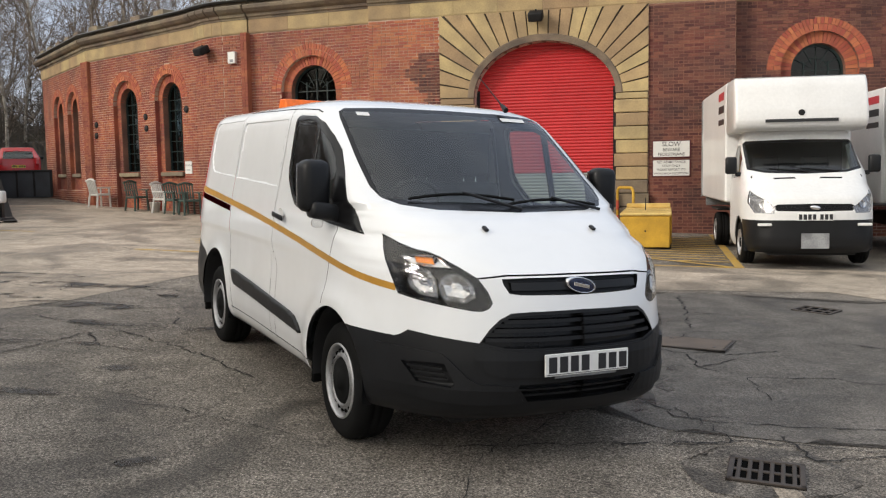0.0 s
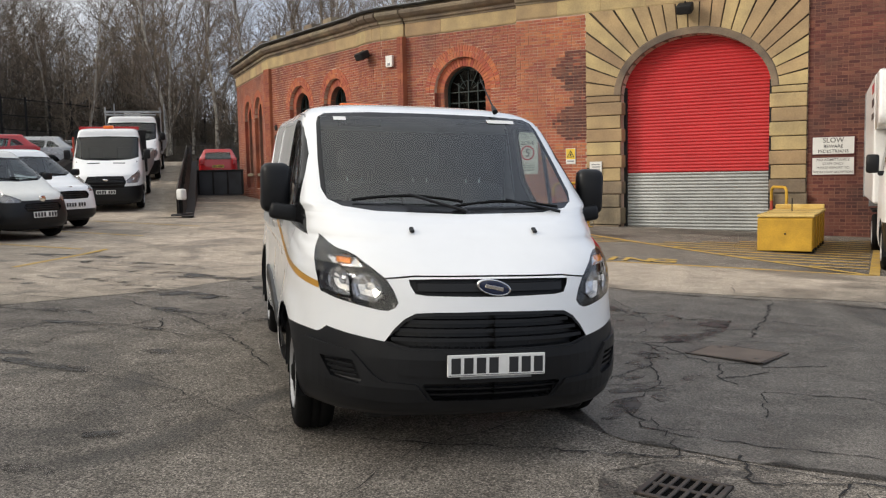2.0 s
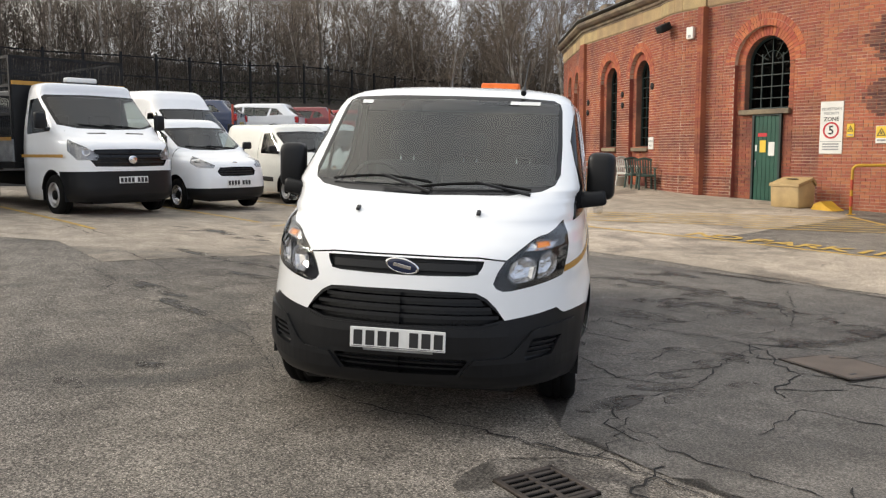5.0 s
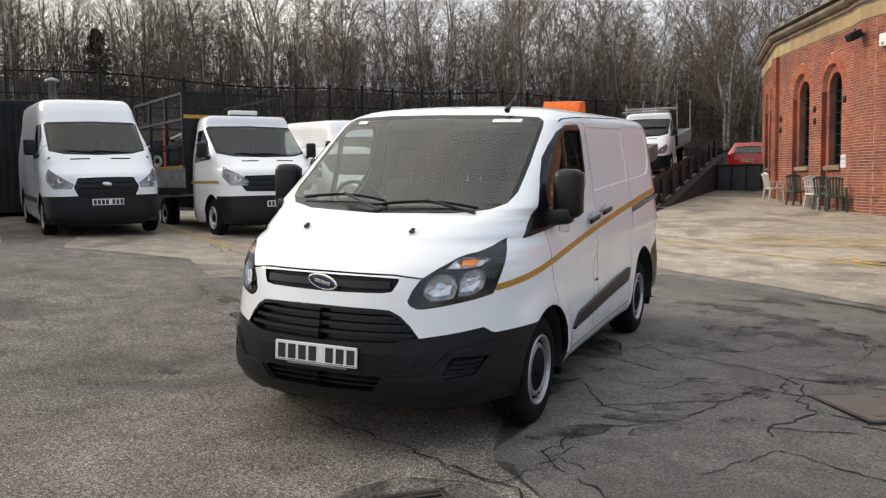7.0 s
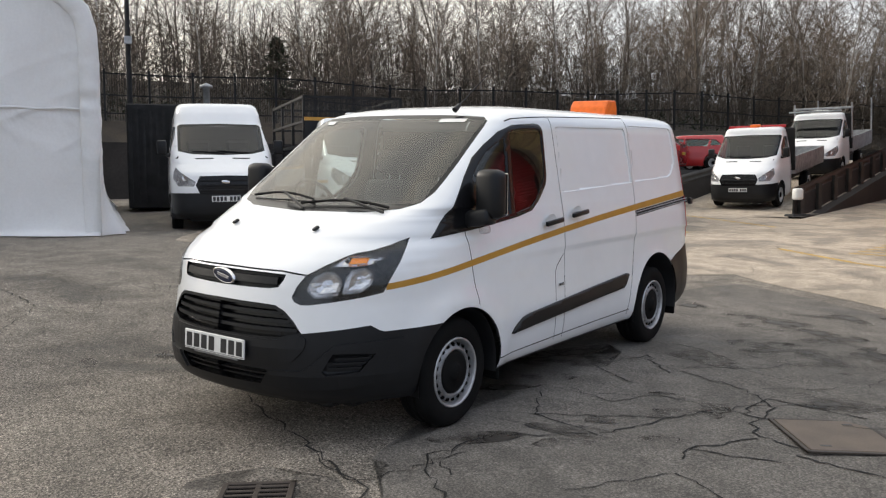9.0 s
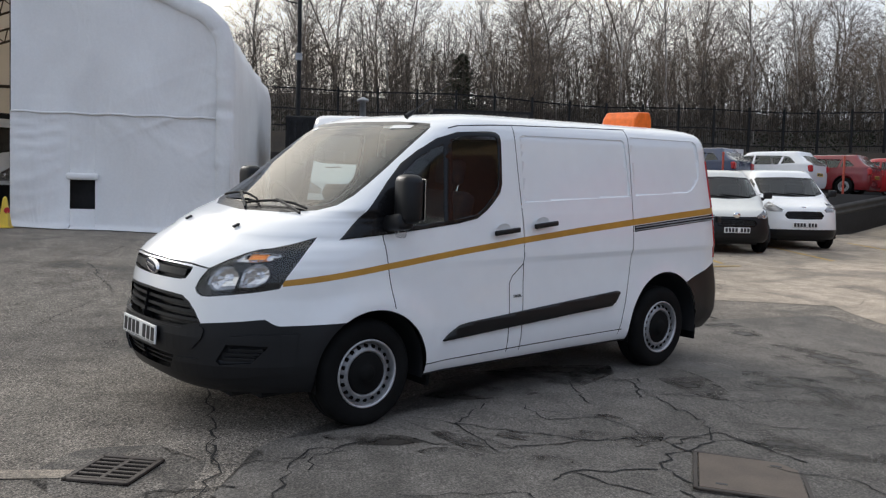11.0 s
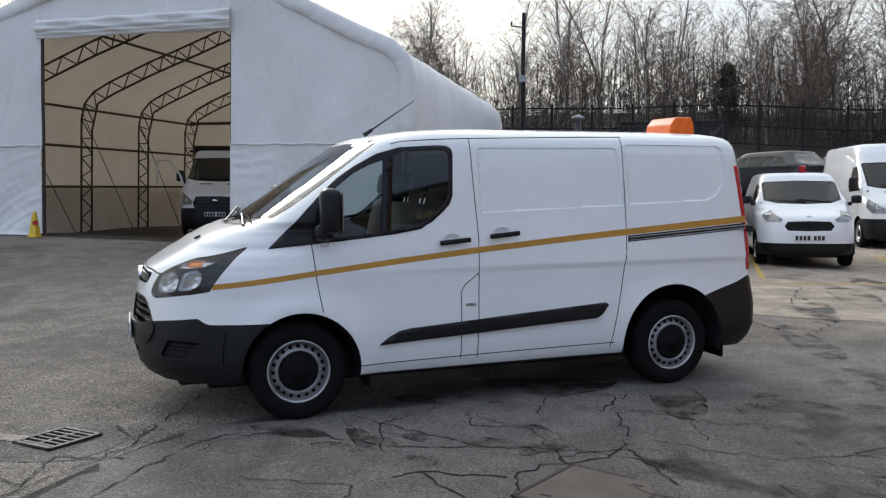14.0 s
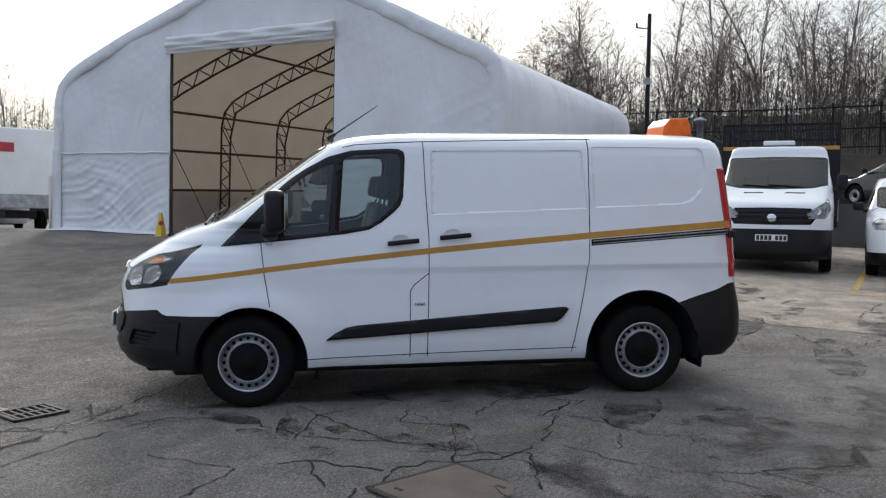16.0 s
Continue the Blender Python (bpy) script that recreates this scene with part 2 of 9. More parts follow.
def ring_pts(cx, cz, r, n, a0=0.0, a1=360.0):
    return [(cx + r * math.cos(radians(a0 + (a1 - a0) * i / n)), cz + r * math.sin(radians(a0 + (a1 - a0) * i / n))) for i in range(n + (a1 - a0 < 360))]


# ---- vehicle bodies: stacked plan outlines, then panels cut out of the skin ----
SIDE, FRONT = (Vector((1, 0, 0)), Vector((0, 1, 0))), (Vector((0, 1, 0)), Vector((1, 0, 0)))
DIAG = (Vector((-0.7071, 0.7071, 0)), Vector((0.7071, 0.7071, 0)))


def at(tab, z):
    zs = [r[0] for r in tab]
    return [float(np.interp(z, zs, [r[i] for r in tab])) for i in range(1, len(tab[0]))]


def nose(tab, z, y):
    xc, xs, w, n, xr, *bow = at(tab, z)
    r = min(abs(y) / w, 1)
    return xs + (xc - xs - (bow[0] * r * r if bow else 0)) * (1 - r ** n) ** (1 / n)


def skin(tab, step=0.025, nf=26, ns=44, nr=8, flare=None, round_rear=6):
    """The left half of a body, from rows of (z, nose, side start, half width, squareness, tail, bow of the nose)."""
    zs, out = [], []
    for a, b in zip(tab, tab[1:]):
        k = max(1, round(math.hypot(b[0] - a[0], (b[1] - a[1]) * 0.7, b[3] - a[3]) / step))
        zs += [a[0] + (b[0] - a[0]) * i / k for i in range(k)]
    zs.append(tab[-1][0])
    for z in zs:
        xc, xs, w, n, xr, *bow = at(tab, z)
        xe = min(xr + 0.3, xs - 0.02)
        row = []
        for i in range(nf):
            th = math.pi / 2 * i / nf
            r = math.sin(th) ** (2 / n)
            row.append(Vector((xs + (xc - xs - (bow[0] * r * r if bow else 0)) * math.cos(th) ** (2 / n), w * r, z)))
        for i in range(ns):
            row.append(Vector((xs + (xe - xs) * i / ns, w, z)))
        for i in range(nr + 1):
            th = math.pi / 2 * i / nr
            row.append(Vector((xe + (xr - xe) * math.sin(th) ** (2 / round_rear), w * max(math.cos(th), 0) ** (2 / round_rear), z)))
        row[0].y = row[-1].y = 0
        if flare:
            for p in row:
                p.y += flare(p.x, z) * min(p.y / w, 1) ** 4
        out.append(row)
    out.append([Vector((p.x, 0, p.z + 0.002)) for p in out[-1]])
    bm = sheet(bmesh.new(), out)
    bmesh.ops.remove_doubles(bm, verts=bm.verts[:], dist=1e-4)
    bmesh.ops.recalc_face_normals(bm, faces=bm.faces[:])
    if sum(f.normal.y * f.calc_area() for f in bm.faces) < 0:
        bmesh.ops.reverse_faces(bm, faces=bm.faces[:])
    return bm


def inside(poly, s, z):
    hit = False
    for (x0, z0), (x1, z1) in zip(poly, poly[1:] + poly[:1]):
        if (z0 > z) != (z1 > z) and s < x0 + (z - z0) / (z1 - z0) * (x1 - x0):
            hit = not hit
    return hit


def take(bm, poly, view, keep=None, lo=-99.0, hi=99.0):
    """Cut the outline poly, seen along view, out of the skin; returns that piece. keep(centre, normal) limits the faces."""
    u, d = view
    s0, s1 = min(p[0] for p in poly) - 0.01, max(p[0] for p in poly) + 0.01
    z0, z1 = min(p[1] for p in poly) - 0.01, max(p[1] for p in poly) + 0.01

    def near():
        fs = []
        for f in bm.faces:
            ss = [v.co.dot(u) for v in f.verts]
            zz = [v.co.z for v in f.verts]
            if max(ss) < s0 or min(ss) > s1 or max(zz) < z0 or min(zz) > z1 or f.normal.dot(d) < 0.08:
                continue
            c = f.calc_center_median()
            if keep and not keep(c, f.normal):
                continue
            fs.append(f)
        return fs

    cand = near()
    for (a0, b0), (a1, b1) in zip(poly, poly[1:] + poly[:1]):
        e = u * (a1 - a0) + Vector((0, 0, b1 - b0))
        no = e.cross(d)
        if no.length < 1e-6:
            continue
        lo_s, hi_s, lo_z, hi_z = min(a0, a1) - 0.03, max(a0, a1) + 0.03, min(b0, b1) - 0.03, max(b0, b1) + 0.03
        fs, rest = [], []
        for f in cand:
            ss = [v.co.dot(u) for v in f.verts]
            zz = [v.co.z for v in f.verts]
            (fs if max(ss) >= lo_s and min(ss) <= hi_s and max(zz) >= lo_z and min(zz) <= hi_z else rest).append(f)
        if fs:
            geom = list({x for f in fs for x in (*f.verts, *f.edges)}) + fs
            res = bmesh.ops.bisect_plane(bm, geom=geom, dist=1e-5, plane_co=u * a0 + Vector((0, 0, b0)), plane_no=no.normalized())
            seen = set(rest)
            for f in [g for g in res["geom"] if isinstance(g, bmesh.types.BMFace)] + [f for f in fs if f.is_valid]:
                if f not in seen:
                    seen.add(f)
                    rest.append(f)
            cand = rest
    got = []
    for f in cand:
        c = f.calc_center_median()
        if inside(poly, c.dot(u), c.z):
            got.append(f)
    piece = bmesh.new()
    vm = {}
    for f in got:
        for v in f.verts:
            if v not in vm:
                vm[v] = piece.verts.new(v.co)
        piece.faces.new([vm[v] for v in f.verts])
    piece.normal_update()
    bmesh.ops.delete(bm, geom=got, context="FACES")
    bm.normal_update()
    return piece


def shift(bm, d):
    """Move a piece along its own normals."""
    bm.normal_update()
    mv = [(v, v.normal.copy()) for v in bm.verts]
    for v, n in mv:
        v.co += n * d
    return bm


def raised(bm, d):
    """A piece standing d proud of (or sunk into) the skin, with its rim."""
    bm.normal_update()
    fs = bm.faces[:]
    ns = {v: v.normal.copy() for v in bm.verts}
    res = bmesh.ops.extrude_face_region(bm, geom=fs)
    new_v = [g for g in res["geom"] if isinstance(g, bmesh.types.BMVert)]
    bm.normal_update()
    for v in new_v:
        near_n = min(ns, key=lambda o: (o.co - v.co).length_squared)
        v.co += ns[near_n] * d
    bmesh.ops.delete(bm, geom=[f for f in fs if f.is_valid], context="FACES")
    bm.normal_update()
    return bm


def dented(bm, d, along):
    """A piece sunk by the vector d, with the walls of the hollow."""
    fs = bm.faces[:]
    res = bmesh.ops.extrude_face_region(bm, geom=fs)
    for g in res["geom"]:
        if isinstance(g, bmesh.types.BMVert):
            g.co += Vector(along) * d
    bmesh.ops.delete(bm, geom=[f for f in fs if f.is_valid], context="FACES")
    bm.normal_update()
    return bm


def cupped(bm, along):
    """A piece drawn in to a hollow bowl."""
    for d, k in ((0.022, 0.93), (0.022, 0.78), (0.012, 0.45)):
        fs = bm.faces[:] if d == 0.022 and k == 0.93 else inner
        res = bmesh.ops.extrude_face_region(bm, geom=fs)
        vs = [g for g in res["geom"] if isinstance(g, bmesh.types.BMVert)]
        inner = [g for g in res["geom"] if isinstance(g, bmesh.types.BMFace)]
        c = sum((v.co for v in vs), Vector()) / len(vs)
        for v in vs:
            v.co = c + (v.co - c) * k + Vector(along) * d
        bmesh.ops.delete(bm, geom=[f for f in fs if f.is_valid], context="FACES")
    bm.normal_update()
    return bm


def both(bm):
    """Add the right half, mirrored."""
    vm = {v: bm.verts.new((v.co.x, -v.co.y, v.co.z)) for v in bm.verts[:]}
    for f in bm.faces[:]:
        bm.faces.new([vm[v] for v in reversed(f.verts)])
    bmesh.ops.remove_doubles(bm, verts=[v for v in bm.verts if abs(v.co.y) < 1e-4], dist=2e-4)
    bm.normal_update()
    return bm


def flipped(bm):
    out = bmesh.new()
    vm = {v: out.verts.new((v.co.x, -v.co.y, v.co.z)) for v in bm.verts}
    for f in bm.faces:
        out.faces.new([vm[v] for v in reversed(f.verts)])
    out.normal_update()
    return out


def strip(pts, width):
    """Outline quads of a thin line."""
    for (a, b), (c, d) in zip(pts, pts[1:]):
        n = math.hypot(c - a, d - b)
        ox, oz = -(d - b) / n * width / 2, (c - a) / n * width / 2
        yield [(a + ox, b + oz), (c + ox, d + oz), (c - ox, d - oz), (a - ox, b - oz)]


def joined(pieces):
    out = bmesh.new()
    for p in pieces:
        vm = {v: out.verts.new(v.co) for v in p.verts}
        for f in p.faces:
            out.faces.new([vm[v] for v in f.verts])
        p.free()
    out.normal_update()
    return out


def pair(name, bm, material, parent, label="", smooth=True):
    """The same part on the left and on the right."""
    b2 = flipped(bm)
    return part(name, bm, material, parent, label, smooth), part(name, b2, material, parent, label, smooth)


def wheel(parent, x, y, r, width, rim_r, side, detail=True, cover=STEEL):
    """A wheel whose outer face looks to the side (+1 left, -1 right)."""
    w = new("wheel")
    w.parent = parent
    w.matrix_local = pose(x, y, r, 0, 0, 0 if side > 0 else 180)
    h = width / 2
    t = lathe(bmesh.new(), [(rim_r - 0.01, -h), (rim_r + 0.02, -h - 0.004), (r - 0.03, -h - 0.002), (r - 0.006, -h + 0.025), (r, -h + 0.05), (r, -0.03), (r - 0.008, -0.028), (r - 0.008, -0.02), (r, -0.018), (r, 0.018), (r - 0.008, 0.02), (r - 0.008, 0.028), (r, 0.03), (r, h - 0.05), (r - 0.006, h - 0.025), (r - 0.03, h - 0.002), (r - 0.05, h + 0.003), (rim_r + 0.02, h + 0.004), (rim_r, h - 0.004), (rim_r - 0.012, h - 0.015)], 40)
    part("tyre", fixn(t), RUBBER, w, "", True)
    k = rim_r
    b = lathe(bmesh.new(), [(k, h - 0.01), (k - 0.002, h + 0.003), (k - 0.010, h + 0.005), (k - 0.016, h - 0.006), (k - 0.02, h - 0.05)], 40)
    disc = lathe(bmesh.new(), [(k - 0.019, h - 0.05), (k * 0.875, h - 0.055), (k * 0.86, h - 0.042), (k * 0.80, h - 0.026), (k * 0.72, h - 0.016), (k * 0.675, h - 0.006), (k * 0.64, h - 0.008), (k * 0.62, h - 0.03), (0.001, h - 0.05)], 40)
    part("rim", fixn(b), cover, w, "silver painted steel rim", True)
    # detailed wheels carry the rim's shade in the disc colour
    part("wheel_disc", fixn(disc), SHADEDSTEEL if detail else cover, w, "pressed steel wheel disc", True)
    if detail:
        # no holes are cut: black plugs stand in for their shade
        for i in range(20):
            a = 2 * math.pi * i / 20
            hb = rod(bmesh.new(), (k * 0.785 * math.cos(a), h - 0.06, k * 0.785 * math.sin(a)), (k * 0.785 * math.cos(a), h - 0.019, k * 0.785 * math.sin(a)), k * 0.062, 10)
            part("vent_hole", hb, VOID, w, "black plug in place of a shaded vent hole")
        hub = lathe(bmesh.new(), [(k * 0.625, h - 0.03), (k * 0.60, h - 0.012), (k * 0.52, h - 0.006), (k * 0.30, h - 0.01), (k * 0.24, h + 0.004), (k * 0.20, h + 0.010), (0.001, h + 0.012)], 24)
    else:
        hub = lathe(bmesh.new(), [(k * 0.4, h - 0.05), (k * 0.36, h - 0.006), (0.001, h - 0.002)], 20)
    part("hub_cap", fixn(hub), RUBBER, w, "black plastic hub cap", True)
    return w


def number_plate(parent, x, z, tilt=0, w=0.52, h=0.111, colour=PLATEWHITE, y=0):
    p = new("number_plate")
    p.parent = parent
    p.matrix_local = pose(x, y, z, 0, tilt, 0)
    part("plate", box(bmesh.new(), -0.006, 0.006, -w / 2, w / 2, -h / 2, h / 2, 0.003), colour, p)
    part("plate_border", fixn(prism(bmesh.new(), [(-w / 2 + 0.006, -h / 2 + 0.006), (w / 2 - 0.006, -h / 2 + 0.006), (w / 2 - 0.006, -h / 2 + 0.009), (-w / 2 + 0.006, -h / 2 + 0.009)], 0.0055, 0.0068, pose(0, 0, 0, 0, 0, -90))), INK, p)
    cw = w / 9.4
    for i in range(7):
        yy = (i - 3 + (0.5 if i > 3 else -0.1)) * cw * 1.2 - 0.01
        part("character_bar", box(bmesh.new(), 0.0055, 0.0075, yy - cw * 0.44, yy + cw * 0.44, -h * 0.36, h * 0.36), INK, p, "plain black bar in place of a character")
    return p


def word(text, size, material, parent, m, name="lettering", bold=0.0):
    cu = bpy.data.curves.new("word", "FONT")
    cu.body, cu.size, cu.align_x, cu.align_y, cu.extrude, cu.offset = text, size, "CENTER", "CENTER", 0.001, bold
    cu.resolution_u = 3
    tmp = bpy.data.objects.new("word", cu)
    me = bpy.data.meshes.new_from_object(tmp)
    bpy.data.objects.remove(tmp)
    me.materials.clear()
    me.materials.append(material)
    ob = new(name, me)
    ob.parent = parent
    ob.matrix_local = m @ pose(0, 0, 0, 90, 0, 0)
    ob["label"] = "the words " + text.lower() if text.isalpha() or " " in text else "printed figure"
    return ob


# ---- ground ----
def ground_z(x, y):
    base = 0.103 - 0.03 * max(min(x, 30), -20) + 0.009 * (max(min(y, 35), -20) - 5)
    ky = min(max((12 - y) / 17, 0), 1.1)
    kx = min(max((-1 - x) / 9, 0), 1)
    inside = min(max((-11 - x) / 5, 0), 1) * min(max((5 - y) / 3, 0), 1)
    return base + 0.58 * ky * kx * kx * (3 - 2 * kx) * (1 - 0.55 * inside)


def paving(name, col, col2, dark, stone_amt, rough=0.9, stain=0.45, stain_scale=0.45, crazed=0.0, gritty=1.0):
    """Worn paving: two tones, dark blotches, stone flecks and grit relief."""
    m = bpy.data.materials.new(name)
    m.use_nodes = True
    nt = m.node_tree
    b = nt.nodes["Principled BSDF"]
    tc = nt.nodes.new("ShaderNodeTexCoord")

    def noise_node(scale, detail, dist=0.0):
        n = nt.nodes.new("ShaderNodeTexNoise")
        n.inputs["Scale"].default_value, n.inputs["Detail"].default_value, n.inputs["Distortion"].default_value = scale, detail, dist
        nt.links.new(tc.outputs["Object"], n.inputs["Vector"])
        return n

    def ramp_node(src, p0, p1, c0, c1):
        r = nt.nodes.new("ShaderNodeValToRGB")
        r.color_ramp.elements[0].position, r.color_ramp.elements[1].position = p0, p1
        r.color_ramp.elements[0].color, r.color_ramp.elements[1].color = (*c0, 1), (*c1, 1)
        nt.links.new(src, r.inputs[0])
        return r

    def mix(kind, a, bb, fac=None):
        x = nt.nodes.new("ShaderNodeMixRGB")
        x.blend_type = kind
        x.inputs[0].default_value = 1
        if fac is not None:
            nt.links.new(fac, x.inputs[0])
        nt.links.new(a, x.inputs[1])
        nt.links.new(bb, x.inputs[2])
        return x.outputs[0]

    tone = ramp_node(noise_node(0.22, 6, 0.6).outputs[0], 0.38, 0.62, col2, col)
    blot = ramp_node(noise_node(stain_scale, 8, 1.2).outputs[0], stain - 0.07, stain + 0.05, (dark,) * 3, (1, 1, 1))
    grit = ramp_node(noise_node(80, 3).outputs[0], 0.40, 0.61, (1 - 0.52 * gritty,) * 3, (1 + 0.55 * gritty,) * 3)
    vo = nt.nodes.new("ShaderNodeTexVoronoi")
    vo.inputs["Scale"].default_value = 85
    nt.links.new(tc.outputs["Object"], vo.inputs["Vector"])
    fleck = ramp_node(vo.outputs["Distance"], 0.14, 0.34, (1 + stone_amt,) * 3, (1.0,) * 3)
    mottle = ramp_node(noise_node(3.3, 6, 0.4).outputs[0], 0.34, 0.66, (0.80,) * 3, (1.14,) * 3)
    c = mix("MULTIPLY", tone.outputs[0], blot.outputs[0])
    c = mix("MULTIPLY", c, mottle.outputs[0])
    if crazed:
        # hairline crazing, broken up into patches
        bend, add = noise_node(1.7, 4), nt.nodes.new("ShaderNodeMixRGB")
        add.blend_type, add.inputs[0].default_value = "ADD", 0.35
        nt.links.new(tc.outputs["Object"], add.inputs[1])
        nt.links.new(bend.outputs["Color"], add.inputs[2])
        ve = nt.nodes.new("ShaderNodeTexVoronoi")
        ve.feature = "DISTANCE_TO_EDGE"
        ve.inputs["Scale"].default_value = crazed
        nt.links.new(add.outputs[0], ve.inputs["Vector"])
        line = ramp_node(ve.outputs["Distance"], 0.003, 0.011, (0.3,) * 3, (1, 1, 1))
        where = ramp_node(noise_node(0.5, 5).outputs[0], 0.56, 0.66, (0,) * 3, (1, 1, 1))
        both_ = nt.nodes.new("ShaderNodeMixRGB")
        both_.inputs[1].default_value = (1, 1, 1, 1)
        nt.links.new(where.outputs[0], both_.inputs[0])
        nt.links.new(line.outputs[0], both_.inputs[2])
        c = mix("MULTIPLY", c, both_.outputs[0])
    coarse = ramp_node(noise_node(34, 4).outputs[0], 0.38, 0.62, (1 - 0.22 * gritty,) * 3, (1 + 0.22 * gritty,) * 3)
    c = mix("MULTIPLY", c, coarse.outputs[0])
    c = mix("MULTIPLY", c, grit.outputs[0])
    c = mix("MULTIPLY", c, fleck.outputs[0])
    nt.links.new(c, b.inputs["Base Color"])
    rr = ramp_node(noise_node(stain_scale, 8, 1.2).outputs[0], stain - 0.07, stain + 0.05, (rough - 0.32,) * 3, (rough,) * 3)
    nt.links.new(rr.outputs[0], b.inputs["Roughness"])
    b.inputs["Specular IOR Level"].default_value = 0.18
    bp = nt.nodes.new("ShaderNodeBump")
    bp.inputs["Strength"].default_value, bp.inputs["Distance"].default_value = 0.6, 0.003
    nt.links.new(mix("ADD", grit.outputs[0], fleck.outputs[0]), bp.inputs["Height"])
    nt.links.new(bp.outputs[0], b.inputs["Normal"])
    MATS[name] = m
    return m


ASPHALT = paving("worn_grey_asphalt", (0.225, 0.20, 0.168), (0.157, 0.14, 0.121), 0.5, 1.5, 0.88, 0.42, crazed=1.3)
NEWASPHALT = paving("smooth_asphalt_patch", (0.175, 0.16, 0.142), (0.127, 0.117, 0.105), 0.6, 0.7, 0.82, 0.42, crazed=0.9, gritty=0.6)
CONCRETE = paving("worn_concrete", (0.44, 0.375, 0.30), (0.335, 0.287, 0.228), 0.58, 0.2, 0.9, 0.45, 0.55, crazed=0.8, gritty=0.65)
RUBBLE = paving("crumbled_pale_asphalt", (0.19, 0.17, 0.145), (0.12, 0.11, 0.10), 0.5, 0.6, 0.9, 0.47, 2.0)
DARKTAR = surf("black_tar_crack", (0.013, 0.012, 0.011), 0.85, var=0.3, scale=6, fine=80, bump=0.003)
ROADYELLOW = surf("worn_yellow_line", (0.58, 0.37, 0.055), 0.8, col2=(0.40, 0.27, 0.09), var=0.2, scale=5, fine=70)
CASTIRON = surf("rusty_cast_iron", (0.075, 0.062, 0.052), 0.6, metal=0.3, col2=(0.05, 0.04, 0.034), var=0.2, scale=8, fine=90, bump=0.002)
COVERSTEEL = surf("dusty_brown_steel", (0.17, 0.135, 0.105), 0.7, metal=0.15, col2=(0.12, 0.095, 0.075), var=0.15, scale=4, fine=90, bump=0.002)


def stain_paint(name, col, cover, scale):
    m = surf(name, col, 0.55, var=0.2, scale=4, fine=60)
    nt = m.node_tree
    tr, mx, n, r, tc = (nt.nodes.new("ShaderNode" + k) for k in ("BsdfTransparent", "MixShader", "TexNoise", "ValToRGB", "TexCoord"))
    n.inputs["Scale"].default_value, n.inputs["Detail"].default_value = scale, 8
    nt.links.new(tc.outputs["Object"], n.inputs["Vector"])
    r.color_ramp.elements[0].position, r.color_ramp.elements[1].position = cover, cover + 0.2
    nt.links.new(n.outputs[0], r.inputs[0])
    nt.links.new(r.outputs[0], mx.inputs[0])
    nt.links.new(tr.outputs[0], mx.inputs[1])
    nt.links.new(nt.nodes["Principled BSDF"].outputs[0], mx.inputs[2])
    nt.links.new(mx.outputs[0], nt.nodes["Material Output"].inputs[0])
    return m


STAIN = stain_paint("damp_oil_stain", (0.045, 0.038, 0.031), 0.47, 2.6)
FLAT = Matrix.Identity(4)


def draped(poly, off, step=1.0):
    """A sheet with that outline laid on the ground."""
    bm = bmesh.new()
    bm.faces.new([bm.verts.new((x, y, 0)) for x, y in poly])
    bmesh.ops.triangulate(bm, faces=bm.faces[:], ngon_method="EAR_CLIP")
    for ax in (0, 1):
        lo, hi = min(p[ax] for p in poly), max(p[ax] for p in poly)
        k = math.ceil(lo / step) * step
        while k < hi:
            co, no = [0, 0, 0], [0, 0, 0]
            co[ax], no[ax] = k, 1
            bmesh.ops.bisect_plane(bm, geom=bm.verts[:] + bm.edges[:] + bm.faces[:], dist=1e-5, plane_co=co, plane_no=no)
            k += step
    for v in bm.verts:
        v.co.z = ground_z(v.co.x, v.co.y) + off
    bmesh.ops.recalc_face_normals(bm, faces=bm.faces[:])
    if sum(f.normal.z for f in bm.faces) < 0:
        bmesh.ops.reverse_faces(bm, faces=bm.faces[:])
    return bm


def wobble(poly, amt, seed, n=6):
    rnd = random.Random(seed)
    out = []
    for (a, b), (c, d) in zip(poly, poly[1:] + poly[:1]):
        k = max(1, int(math.hypot(c - a, d - b) * n))
        for i in range(k):
            out.append((a + (c - a) * i / k + rnd.uniform(-amt, amt) * (i > 0), b + (d - b) * i / k + rnd.uniform(-amt, amt) * (i > 0)))
    return out


gb = bmesh.new()
gx = [-400, -200, -100, -60] + [-44 + i for i in range(66)] + [30, 60, 150, 400]
gy = [-400, -200, -100, -60, -40] + [-30 + i for i in range(72)] + [60, 100, 200, 400]
sheet(gb, [[Vector((x, y, ground_z(x, y))) for y in gy] for x in gx])
fixn(gb)
solo("ground", gb, ASPHALT, FLAT, "worn grey asphalt yard with stains and cracks", "ground", kind="structure")
CEDGE = [(20, 9.4), (4.55, 10.2), (4.1, 10.8), (2.1, 10.7), (0.5, 10.75), (-1.2, 11.1), (-2.9, 11.25), (-4.1, 11.45), (-4.45, 10.2), (-4.7, 8.7), (-5.5, 7.0), (-5.9, 5.6), (-7.6, 5.9), (-9.5, 4.6), (-14, 6.0), (-30, 7), (-30, 22), (-13.6, 28.2), (-8.6, 24.3), (-7.0, 23.3), (-3.2, 22.0), (-2.9, 21.5), (-1.9, 19.6), (-2.35, 14.0), (3.7, 13.25), (20, 12.7)]
solo("pavement", draped(wobble(CEDGE, 0.05, 4, 2), 0.005), CONCRETE, FLAT, "pale worn concrete apron before the roundhouse", "pavement", kind="structure")
